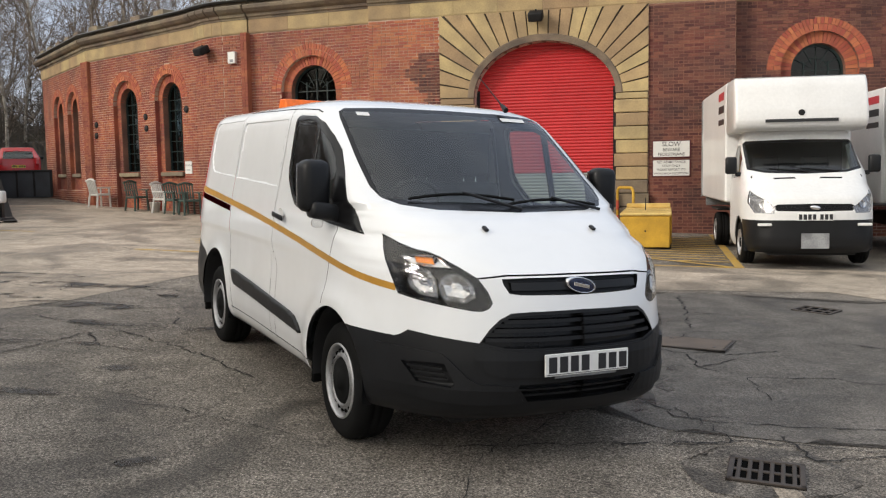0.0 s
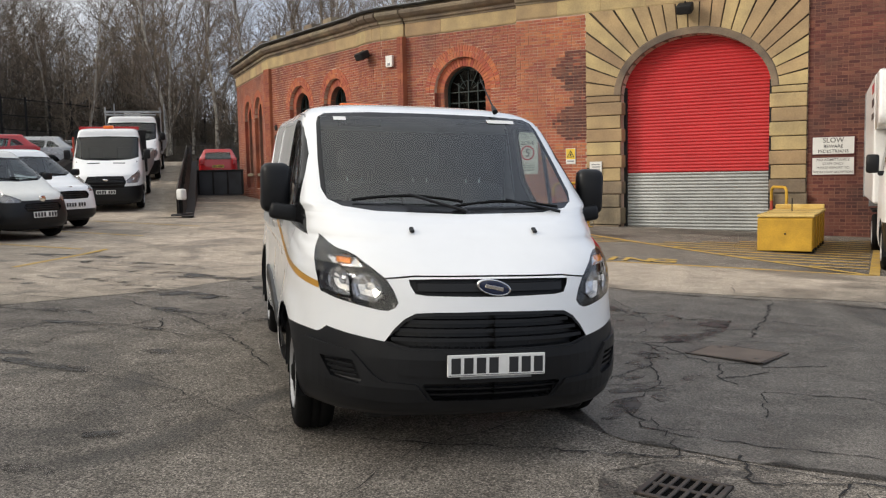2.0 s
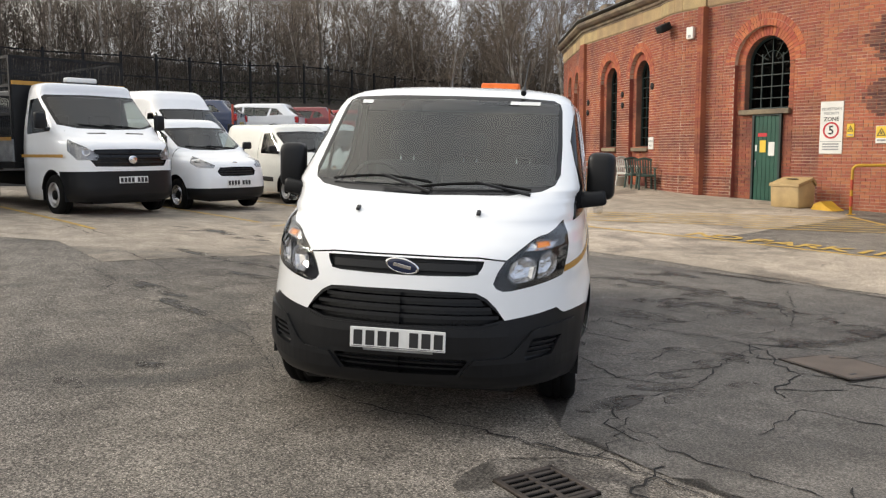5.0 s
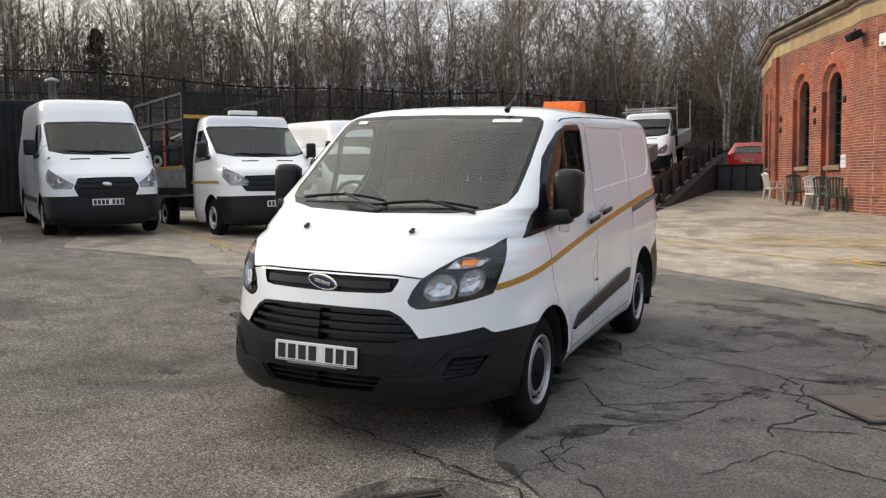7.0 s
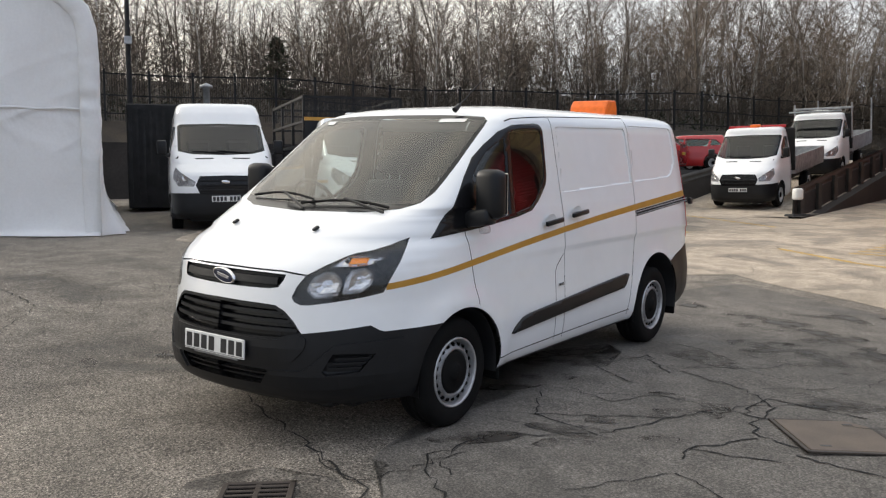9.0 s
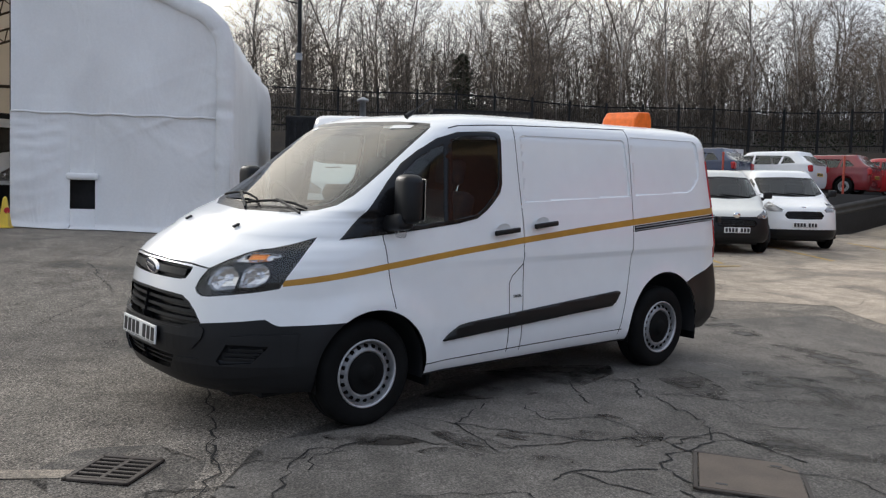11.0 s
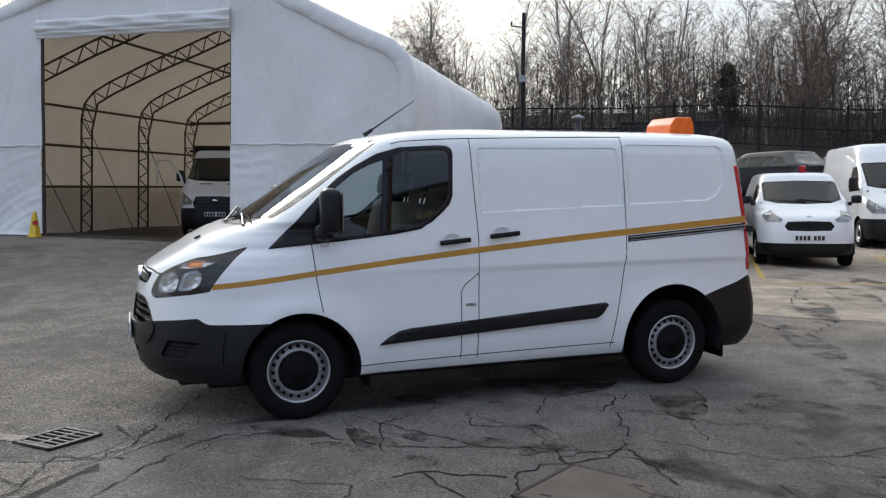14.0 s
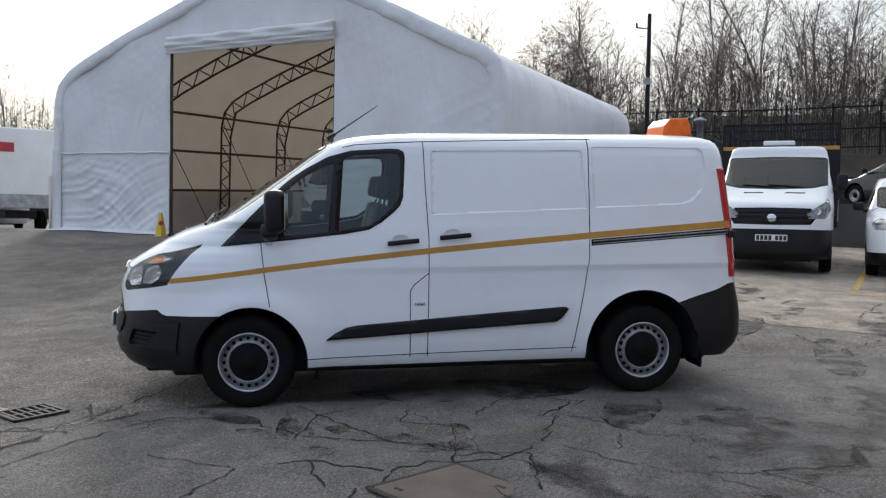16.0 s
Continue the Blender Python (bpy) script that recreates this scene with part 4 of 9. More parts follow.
    for pts in ([(-0.117, 1.208), (-0.142, 0.963), (-0.177, 0.748)], [(-1.285, 1.918), (-1.294, 1.613), (-1.314, 1.213), (-1.312, 0.933), (-1.297, 0.353)], [(-2.537, 1.938), (-2.532, 1.513), (-2.526, 1.273), (-2.522, 1.063), (-2.482, 0.813), (-2.387, 0.353)],
                [(-0.70, 1.872), (-0.782, 1.891), (-1.072, 1.909), (-1.289, 1.918), (-2.122, 1.937), (-2.562, 1.945)],
                [(-1.311, 0.963), (-1.202, 0.881), (-1.174, 0.833), (-1.17, 0.353)], [(-0.422, 0.365), (-1.292, 0.378), (-2.422, 0.388)]):
        gaps = []
        for q in strip(pts, 0.007):
            gaps.append(shift(take(bm, q, SIDE, lambda c, n: n.y > 0.2), -0.01))
        pair("panel_gap", joined(gaps), INK, van, "dark panel gap")
    gaps = []
    for q in strip([(-0.02, 1.016), (0.40, 1.014), (0.545, 0.998)], 0.008):
        gaps.append(shift(take(bm, q, FRONT, lambda c, n: c.x > 0.6), -0.01))
    part("panel_gap", both(joined(gaps)), INK, van, "dark panel gap")
    under = take(bm, [(-2.6, 0.2), (-0.3, 0.2), (-0.3, 0.30), (-2.6, 0.30)], SIDE)
    pair("sill", under, BLACKPLASTIC, van, "dark sill below the doors")
    lining = bm.copy()
    bmesh.ops.delete(lining, geom=[f for f in lining.faces if f.calc_center_median().x < -1.33 or f.calc_center_median().x > 0.28 or f.calc_center_median().z < 0.5], context="FACES")
    part("cab_lining", both(shift(lining, -0.022)), CABIN, van, "dark cab lining", True)
    part("body", both(bm), VANWHITE, van, "", True)
    # underside
    part("underbody", box(bmesh.new(), -3.6, 0.55, -0.62, 0.62, 0.2, 0.42, 0.02), DARKSTEEL, van)
    # added block that keeps light off the ground below the bumper
    part("undertray", box(bmesh.new(), 0.40, 0.74, -0.62, 0.62, 0.24, 0.31, 0.02), DARKSTEEL, van, "added dark block that deepens the shade under the bumper")
    part("floor_pan", box(bmesh.new(), -2.5, -0.46, -0.88, 0.88, 0.29, 0.40, 0.01), DARKSTEEL, van)
    cabin(van, VANTAB, -1.36, -0.92, -0.42, 0.02)
    word("DIESEL", 0.026, INK, van, pose(-1.245, 0.962, 0.742, -1.5, 0, 180), "lettering", 0.0003)
    # handles, mirrors, flaps
    for s in (1, -1):
        for x, z in ((-1.125, 1.193), (-1.505, 1.23)) if s > 0 else ((-1.125, 1.193),):
            h = new("door_handle")
            h.parent = van
            h.matrix_local = pose(x, s * (at(VANTAB, z)[2]), z, 0, 5, 0)
            part("grip", box(bmesh.new(), -0.115, 0.115, -0.008 + s * 0.02, 0.008 + s * 0.026, -0.017, 0.017, 0.007, 2), BLACKPLASTIC, h, "black pull handle", True)
            part("cup", fixn(lathe(bmesh.new(), [(0.062, 0.003), (0.05, 0.0), (0.001, -0.002)], 24, Matrix.Translation((0.02, s * 0.002, 0.022)) @ Matrix.Diagonal((1, s, 0.55, 1)))), TRUCKWHITE, h, "", True)
        mr = new("door_mirror")
        mr.parent = van
        hd = Matrix.Translation((-0.225, s * 1.03, 1.42)) @ Euler((0, 0, radians(-8 * s))).to_matrix().to_4x4()
        part("shell", box(bmesh.new(), -0.07, 0.07, -0.088, 0.088, -0.15, 0.15, 0.05, 3, hd), BLACKPLASTIC, mr, "black mirror shell", True)
        part("mirror_glass", box(bmesh.new(), -0.079, -0.074, -0.07, 0.07, -0.125, 0.125, 0.002, 1, hd), CHROME, mr)
        part("arm", box(bmesh.new(), -0.06, 0.06, -0.12, 0.12, -0.05, 0.05, 0.025, 2, Matrix.Translation((-0.185, s * 0.95, 1.272)) @ Euler((radians(9 * s), 0, 0)).to_matrix().to_4x4()), BLACKPLASTIC, mr, "black mirror arm", True)
        part("repeater", box(bmesh.new(), -0.03, 0.03, -0.03, 0.03, -0.03, 0.02, 0.012, 1, Matrix.Translation((-0.18, s * 1.02, 1.215))), CLEARLENS, mr, "clear side repeater", True)
        for x in (-0.50, -3.42):
            b = box(bmesh.new(), x - 0.012, x + 0.012, s * 0.80 - 0.13, s * 0.80 + 0.13, 0.2, 0.46, 0.01)
            part("mud_flap", b, RUBBER, van, "black rubber mud flap")
        jet = box(bmesh.new(), -0.025, 0.02, -0.012, 0.012, -0.004, 0.012, 0.004, 1, Matrix.Translation((0.575, s * 0.352, 1.222)) @ Euler((0, radians(25), 0)).to_matrix().to_4x4())
        part("washer_jet", jet, BLACKPLASTIC, van)
        for x in (-0.02, -2.955):
            wheel(van, x, s * (0.826 if x > -1 else 0.806), 0.335, 0.215, 0.215, s).location.z += 0.0127 * s  # the body leans a little on its springs
    # wipers, aerial, beacon
    for y0, y1, k in ((0.62, -0.05, 0.0), (0.02, -0.62, 0.025)):
        w = new("wiper")
        w.parent = van
        b, c = bmesh.new(), bmesh.new()
        pts = []
        for i in range(9):
            y = y0 + (y1 - y0) * i / 8
            z = 1.335 + k + 0.028 * math.sin(i / 8 * math.pi)
            pts.append((nose(VANTAB, z, y) + 0.018, y, z + 0.008))
        loops = [[b.verts.new((x + dx, y, z + dz)) for dx, dz in ((0.008, 0.0), (0.0, 0.008), (-0.008, 0.0), (0.0, -0.008))] for x, y, z in pts]
        for p, q in zip(loops, loops[1:]):
            for a in range(4):
                b.faces.new((p[a], p[(a + 1) % 4], q[(a + 1) % 4], q[a]))
        b.faces.new(loops[0][::-1]), b.faces.new(loops[-1])
        fixn(b)
        part("blade", b, RUBBER, w)
        pipe(c, [(nose(VANTAB, 1.315, y0) + 0.02, y0, 1.318), (pts[4][0] + 0.018, pts[4][1], pts[4][2] + 0.012)], 0.009, 6)
        part("wiper_arm", c, BLACKPLASTIC, w)
    aer = bmesh.new()
    rod(aer, (-0.60, 0.479, 1.945), (-0.66, 0.479, 1.985), 0.02, 10, 0.012)
    rod(aer, (-0.66, 0.479, 1.985), (-0.98, 0.479, 2.20), 0.006, 6, 0.003)
    part("aerial", aer, BLACKPLASTIC, van)
    be = new("roof_beacon")
    be.parent = van
    be.matrix_local = pose(-3.52, 0, 0)
    part("beacon_base", box(bmesh.new(), -0.12, 0.14, -0.20, 0.20, 1.93, 2.005, 0.01, 1), BLACKPLASTIC, be)
    lens = fixn(prism(bmesh.new(), [(-0.12, 2.0), (0.14, 2.0), (0.12, 2.09), (0.07, 2.15), (-0.08, 2.155), (-0.11, 2.10)], -0.19, 0.19))
    bmesh.ops.bevel(lens, geom=lens.edges[:], offset=0.012, segments=2, affect="EDGES", profile=0.5)
    part("beacon_lens", lens, AMBER, be, "orange beacon lens")
    for y0, y1, z in ((-0.64, -0.56, 1.872), (0.40, 0.60, 1.882)):
        b = bmesh.new()
        sheet(b, [[Vector((nose(VANTAB, zz, y) + 0.006, y, zz)) for y in (y0, (y0 + y1) / 2, y1)] for zz in (z - 0.018, z + 0.006)])
        part("screen_sticker", b, PLATEWHITE, van, "small white windscreen sticker")
    return van


panel_van(Matrix.Translation((-0.1837, 4.906, 0.1077)) @ pose(0, 0, 0, 0.516, 1.718, 0) @ pose(0, 0, 0, 0, 0, -59.24) @ pose(0, -0.033, 0, -0.875, 0, 0.46))
# ---- brick roundhouse ----
BRICK = surf("old_red_brick", (0.365, 0.11, 0.058), 0.85, col2=(0.165, 0.054, 0.037), var=0.18, scale=0.8, fine=45, bump=0.004, island=0.2)
PIERBRICK = surf("orange_pier_brick", (0.42, 0.14, 0.07), 0.85, col2=(0.28, 0.088, 0.05), var=0.18, scale=1.1, fine=45, bump=0.004, island=0.2)
PURPLEBRICK = surf("dark_burnt_brick", (0.165, 0.055, 0.04), 0.85, col2=(0.085, 0.036, 0.029), var=0.18, scale=1.2, fine=45, bump=0.004, island=0.4)
ARCHBRICK = surf("orange_arch_brick", (0.43, 0.125, 0.06), 0.85, col2=(0.32, 0.09, 0.05), var=0.14, scale=2, fine=45, bump=0.003, island=0.2)
MORTAR = surf("old_mortar", (0.60, 0.46, 0.36), 0.95, col2=(0.36, 0.25, 0.19), var=0.2, scale=1.5, fine=50, bump=0.004)
STONE = surf("yellow_sandstone", (0.46, 0.335, 0.17), 0.85, col2=(0.30, 0.22, 0.12), var=0.12, scale=1.4, fine=30, bump=0.005, island=0.16)
DARKSTONE = surf("sooty_sandstone", (0.26, 0.205, 0.135), 0.9, col2=(0.13, 0.105, 0.08), var=0.15, scale=1.6, fine=30, bump=0.006, island=0.15)
SLATE = surf("grey_slate", (0.14, 0.145, 0.16), 0.6, var=0.2, scale=2, fine=30, bump=0.004)
LEAD = surf("lead_flashing", (0.2, 0.21, 0.22), 0.6, var=0.15, scale=3, fine=40)
SHUTTERRED = surf("red_shutter_paint", (0.50, 0.022, 0.025), 0.42, var=0.06, scale=1.4, fine=25, coat=0.1)
SHUTTERGREY = surf("bare_shutter_steel", (0.42, 0.43, 0.42), 0.42, metal=0.55, var=0.12, scale=1.5, fine=25)
GREENPAINT = surf("dark_green_gloss_paint", (0.013, 0.075, 0.05), 0.4, var=0.12, scale=2, fine=40)
FRAMEGREEN = surf("blackish_green_iron", (0.012, 0.028, 0.026), 0.45, var=0.15, scale=3, fine=40)
OLDGLASS = pane("dusty_window_glass", (0.10, 0.13, 0.13), 0.04)
# the dimness of the room is put into this dark colour
DARKROOM = surf("dark_room_backing", (0.06, 0.055, 0.05), 0.9, var=0.2, scale=0.6, fine=10)
REVEAL = surf("sooty_brick_backing", (0.27, 0.13, 0.085), 0.95, col2=(0.15, 0.08, 0.06), var=0.2, scale=1.5, fine=50, bump=0.004)
YELLOW = surf("yellow_paint", (0.62, 0.365, 0.028), 0.6, var=0.14, scale=3, fine=60)
SIGNWHITE = surf("white_sign_board", (0.74, 0.74, 0.71), 0.5, var=0.05, scale=3, fine=50)
FRAMERED = surf("dark_red_sign_frame", (0.11, 0.02, 0.022), 0.6, var=0.1, scale=4, fine=60)
SIGNRED = surf("red_sign_print", (0.5, 0.02, 0.03), 0.5, var=0.06, scale=4, fine=60)
SIGNYELLOW = surf("yellow_sign_print", (0.75, 0.52, 0.04), 0.5, var=0.06, scale=4, fine=60)
SIGNGREY = surf("faded_grey_print", (0.30, 0.31, 0.32), 0.6, var=0.1, scale=4, fine=60)
DIRTYBRICK = surf("grimy_plinth_brick", (0.29, 0.09, 0.052), 0.9, col2=(0.15, 0.06, 0.042), var=0.22, scale=1.6, fine=40, bump=0.005, island=0.3)
WALL_COUNT = [0]


def arch_poly(sc, half, spring, rise, n=16):
    return [(sc + half * math.cos(math.pi * i / n), spring + rise * math.sin(math.pi * i / n)) for i in range(n + 1)]


def slab(bm, length, z0, z1, y0, y1, openings, x0=0.0):
    """A wall layer with arched or square openings: (centre, half width, bottom, spring, rise)."""
    x = x0
    for sc, half, zb, spring, rise in sorted(openings):
        box(bm, x, sc - half, y0, y1, z0, z1)
        if zb > z0:
            box(bm, sc - half, sc + half, y0, y1, z0, zb)
        top = arch_poly(sc, half, spring, rise) if rise else [(sc + half, spring), (sc - half, spring)]
        prism(bm, top + [(sc - half, z1), (sc + half, z1)], y0, y1)
        x = sc + half
    box(bm, x, length, y0, y1, z0, z1)
    return fixn(bm)


BRICK_CORNERS = ((-1, 0, -1), (1, 0, -1), (1, 0, 1), (-1, 0, 1), (-1, 1, -1), (1, 1, -1), (1, 1, 1), (-1, 1, 1))
BRICK_SIDES = ((0, 1, 2, 3), (4, 0, 3, 7), (1, 5, 6, 2), (3, 2, 6, 7), (4, 5, 1, 0))


def courses(x0, x1, z0, z1, blocked):
    """English garden wall bond: centre, height, half length of every brick, cut at ends and openings."""
    rnd = random.Random(int(x0 * 97 + x1 * 31 + z0 * 7))
    k, z = 0, z0
    while z + 0.065 < z1:
        head = k % 4 == 3
        ln = 0.1125 if head else 0.225
        x = x0 - (0.0 if k % 2 else ln / 2)
        while x < x1:
            a, b = max(x + 0.0075, x0), min(x + ln - 0.0075, x1)
            if b - a > 0.03:
                for lo, hi in blocked(a, b, z + 0.033):
                    if hi - lo > 0.025:
                        yield (lo + hi) / 2, z + 0.0325, (hi - lo) / 2, rnd.uniform(0, 0.006)
            x += ln
        z += 0.075
        k += 1


def clear_of(openings):
    def run(a, b, z):
        for sc, half, zb, spring, rise in openings:
            if z < zb or z > spring + rise:
                continue
            h = half if z < spring or not rise else half * math.sqrt(max(0, 1 - ((z - spring) / rise) ** 2))
            lo, hi = sc - h, sc + h
            if b <= lo or a >= hi:
                continue
            out = []
            if a < lo:
                out.append((a, lo))
            if b > hi:
                out.append((hi, b))
            return out
        return [(a, b)]
    return run


def lay(parent, x0, x1, z0, z1, y, blocked, material, stuff_name="brickwork"):
    vs, fs = [], []
    for x, z, h, d in courses(x0, x1, z0, z1, blocked):
        n = len(vs)
        for cx, cy, cz in BRICK_CORNERS:
            vs.append((x + cx * h, y - 0.007 - d if cy == 0 else y, z + cz * 0.030))
        fs += [tuple(n + i for i in s) for s in BRICK_SIDES]
    me = bpy.data.meshes.new(stuff_name)
    me.from_pydata(vs, [], fs)
    me.materials.append(material)
    ob = new(stuff_name, me)
    ob.parent = parent
    return tagged(ob, "weathered red bricks in old mortar", kind="stuff")


def brick_arch(parent, sc, spring, r0, r1, y0, y1, n, a0=0, a1=180):
    bm = bmesh.new()
    for i in range(n):
        t0, t1 = radians(a0 + (a1 - a0) * (i + 0.06) / n), radians(a0 + (a1 - a0) * (i + 0.94) / n)
        prism(bm, [(sc + r * math.cos(t), spring + r * math.sin(t)) for r, t in ((r0, t0), (r1, t0), (r1, t1), (r0, t1))], y0, y1)
    ob = part("arch_ring", fixn(bm), ARCHBRICK, parent, "ring of orange arch bricks")
    return tagged(ob, kind="stuff")


def arched_window(wallm, sc, half, zb, spring, y, bars=4, rows=6, extra=0.0):
    WALL_COUNT[0] += 1
    w = thing("window_%d" % WALL_COUNT[0], wallm, "tall arched iron window with dark small panes", "window", kind="structure")
    fr = bmesh.new()
    outer, inner = arch_poly(sc, half, spring, half), arch_poly(sc, half - 0.055, spring, half - 0.055)
    ring = outer + [(sc - half, zb), (sc + half, zb)]
    ring2 = inner + [(sc - half + 0.055, zb + 0.055), (sc + half - 0.055, zb + 0.055)]
    n = len(ring)
    for i in range(n):
        j = (i + 1) % n
        prism(fr, [ring[i], ring[j], ring2[j], ring2[i]], y, y + 0.07)
    part("window_frame", fixn(fr), FRAMEGREEN, w, "blackish green iron frame")
    hi = half - 0.05
    for i in range(1, bars):
        x = sc - hi + 2 * hi * i / bars
        top = spring + math.sqrt(max(hi * hi - (x - sc) ** 2, 0)) * (0.45 if half > 0.55 else 0.97)
        part("glazing_bar", box(bmesh.new(), x - 0.011, x + 0.011, y + 0.01, y + 0.045, zb, top), FRAMEGREEN, w)
    for i in range(1, rows + 1):
        z = zb + (spring - zb) * i / rows
        part("glazing_bar", box(bmesh.new(), sc - hi, sc + hi, y + 0.012, y + 0.04, z - 0.011, z + 0.011), FRAMEGREEN, w)
    if half > 0.55:
        for k in range(1, 6):
            a = math.pi * k / 6
            c, s = math.cos(a), math.sin(a)
            part("glazing_bar", rod(bmesh.new(), (sc + 0.28 * hi * c, y + 0.03, spring + 0.28 * hi * s), (sc + hi * c, y + 0.03, spring + hi * s), 0.011, 6), FRAMEGREEN, w)
        pts = [(sc + 0.5 * hi * math.cos(math.pi * k / 12), y + 0.03, spring + 0.5 * hi * math.sin(math.pi * k / 12)) for k in range(13)]
        part("glazing_bar", pipe(bmesh.new(), pts, 0.01, 6), FRAMEGREEN, w)
    gl = bmesh.new()
    gl.faces.new([gl.verts.new((x, y + 0.05, z)) for x, z in arch_poly(sc, half - 0.03, spring, half - 0.03) + [(sc - half + 0.03, zb), (sc + half - 0.03, zb)]])
    part("pane", gl, OLDGLASS, w, "dark reflecting panes")
    return w


def cornice(parent, length, proud=0.0, x0=0.0, blocks=False):
    """Stone frieze, moulded cornice and blocking course along a wall."""
    bands = (("frieze", STONE, "yellow stone frieze", [(0.3, 5.42), (-0.03, 5.42), (-0.045, 5.46), (-0.045, 5.78), (0.3, 5.78)]),
             ("cornice", DARKSTONE, "sooty moulded stone cornice", [(0.3, 5.783), (-0.06, 5.783), (-0.07, 5.83), (-0.12, 5.85), (-0.13, 5.92), (-0.23, 5.96), (-0.31, 6.03), (-0.32, 6.10), (-0.27, 6.14), (0.3, 6.14)]),
             ("blocking_course", DARKSTONE, "weathered stone blocking course", [(0.3, 6.143), (-0.05, 6.17), (-0.04, 6.26), (0.3, 6.26)]))
    n = max(1, round((length - x0) / 1.15))
    for name, mt, label, prof in bands:
        bm = bmesh.new()
        for i in range(n):
            a, b = x0 + (length - x0) * i / n + 0.003, x0 + (length - x0) * (i + 1) / n - 0.003
            prism(bm, [(-(y - proud), z) for y, z in prof], a, b, Matrix(((0, 1, 0, 0), (-1, 0, 0, 0), (0, 0, 1, 0), (0, 0, 0, 1))))
        part(name, fixn(bm), mt, parent, label)
    lead = bmesh.new()
    box(lead, x0, length, -0.30 + proud, 0.3, 6.262, 6.285)
    part("lead_capping", lead, LEAD, parent, "grey lead capping")
    if blocks:
        for i in range(int((length - x0) / 1.3)):
            part("parapet_block", box(bmesh.new(), x0 + 0.5 + 1.3 * i, x0 + 1.05 + 1.3 * i, -0.16 + proud, 0.25, 6.285, 6.47, 0.01), DARKSTONE, parent, "small stone parapet block")


def wall_frame(p, q):
    d = Vector(q) - Vector(p)
    return pose(p[0], p[1], 0, 0, 0, math.degrees(math.atan2(d.y, d.x))), d.length


def bay(p, q, name, wins, blocks=True, material=None, detail=True):
    """One flat stretch of wall with tall arched windows in recessed bays: wins of (centre, glass half, recess half, ring, sill, spring, base)."""
    m, ln = wall_frame(p, q)
    wl = thing(name, m, "curved roundhouse wall of old red brick with stone cornice", "wall", kind="structure")
    front = [(c, rec, base, sp, rec) for c, gh, rec, ring, sill, sp, base in wins]
    back = [(c, gh, sill, sp, gh) for c, gh, rec, ring, sill, sp, base in wins]
    part("wall_face", slab(bmesh.new(), ln, -0.6, 5.45, 0.0, 0.13, front), REVEAL if material else MORTAR, wl)
    part("wall_core", slab(bmesh.new(), ln, -0.6, 6.2, 0.131, 0.5, back), REVEAL, wl)
    fo, ri = clear_of(front), clear_of([(c, ring, sp, sp, ring) for c, gh, rec, ring, sill, sp, base in wins])

    def blocked(a, b, z):
        return [x for lo, hi in ri(a, b, z) for x in fo(lo, hi, z)]

    lay(wl, 0, ln, 0.0, 5.42, 0.0, blocked, material or BRICK)
    if detail:
        low = clear_of([(c, rec, base, 3.0, 0) for c, gh, rec, ring, sill, sp, base in wins])
        part("plinth_core", slab(bmesh.new(), ln, -0.3, 0.95, -0.028, -0.001, [(c, rec, base, 0.95, 0) for c, gh, rec, ring, sill, sp, base in wins if base < 0.9]), MORTAR, wl)
        lay(wl, 0, ln, 0.0, 0.97, -0.028, low, DIRTYBRICK, "plinth_bricks")
    for c, gh, rec, ring, sill, sp, base in wins:
        lay(wl, c - rec, c + rec, base, sp, 0.131, clear_of([(c, gh, sill, sp, gh)]), BRICK)
        brick_arch(wl, c, sp, rec, (rec + ring) / 2, -0.012, 0.13, round(rec * 34))
        brick_arch(wl, c, sp, (rec + ring) / 2 + 0.008, ring, -0.012, 0.02, round(ring * 36))
        brick_arch(wl, c, sp, gh, rec, 0.11, 0.25, round(rec * 30))
        for x0, x1 in ((c - rec - 0.001, c - rec + 0.012), (c + rec - 0.012, c + rec + 0.001)):
            part("reveal", box(bmesh.new(), x0, x1, -0.004, 0.131, base, sp), BRICK, wl, "brick jamb of the recess")
        part("window_sill", box(bmesh.new(), c - gh - 0.09, c + gh + 0.09, 0.0, 0.3, sill - 0.12, sill, 0.012), DARKSTONE, wl, "stone window sill")
        arched_window(m, c, gh, sill, sp, 0.30, 4 if gh > 0.55 else 3, 4 if sill > 2.2 else 7)
    cornice(wl, ln, 0.0, 0.0, blocks)
    return wl, m, ln


# curved side: far bay, middle bay, rounded corner
DIRD = Vector((-0.64, 0.77)).normalized()
PD = Vector((-13.5, 27.95)) + DIRD * 6.6
bay(PD, (-13.5, 27.95), "wall_far_bay", [(2.3, 0.5, 0.74, 1.0, 1.78, 3.9, 1.2), (4.4, 0.5, 0.74, 1.0, 1.78, 3.9, 1.2)])
bay((-13.5, 27.95), (-8.55, 24.14), "wall_middle_bay", [(2.30, 0.5, 0.74, 1.02, 1.76, 3.9, 0.45), (4.76, 0.5, 0.74, 1.02, 1.76, 3.9, 0.45)])
ARC = [(-8.55, 24.14), (-8.33, 23.88), (-8.08, 23.66), (-7.80, 23.46), (-7.48, 23.29), (-6.70, 23.03)]
for a, b in zip(ARC, ARC[1:]):
    bay(a, b, "wall_rounded_corner", [], False)
WB, MB, LB = bay((-6.67, 23.06), (-3.2, 21.97), "wall_door_bay", [(1.83, 0.66, 0.9, 1.2, 2.68, 3.83, 0.0)], False)
bay((5.35, 20.40), (14.0, 19.75), "wall_truck_bay", [(1.95, 0.6, 0.86, 1.16, 2.68, 3.83, 1.2), (6.2, 0.6, 0.86, 1.16, 2.68, 3.83, 1.2)], False, PURPLEBRICK)
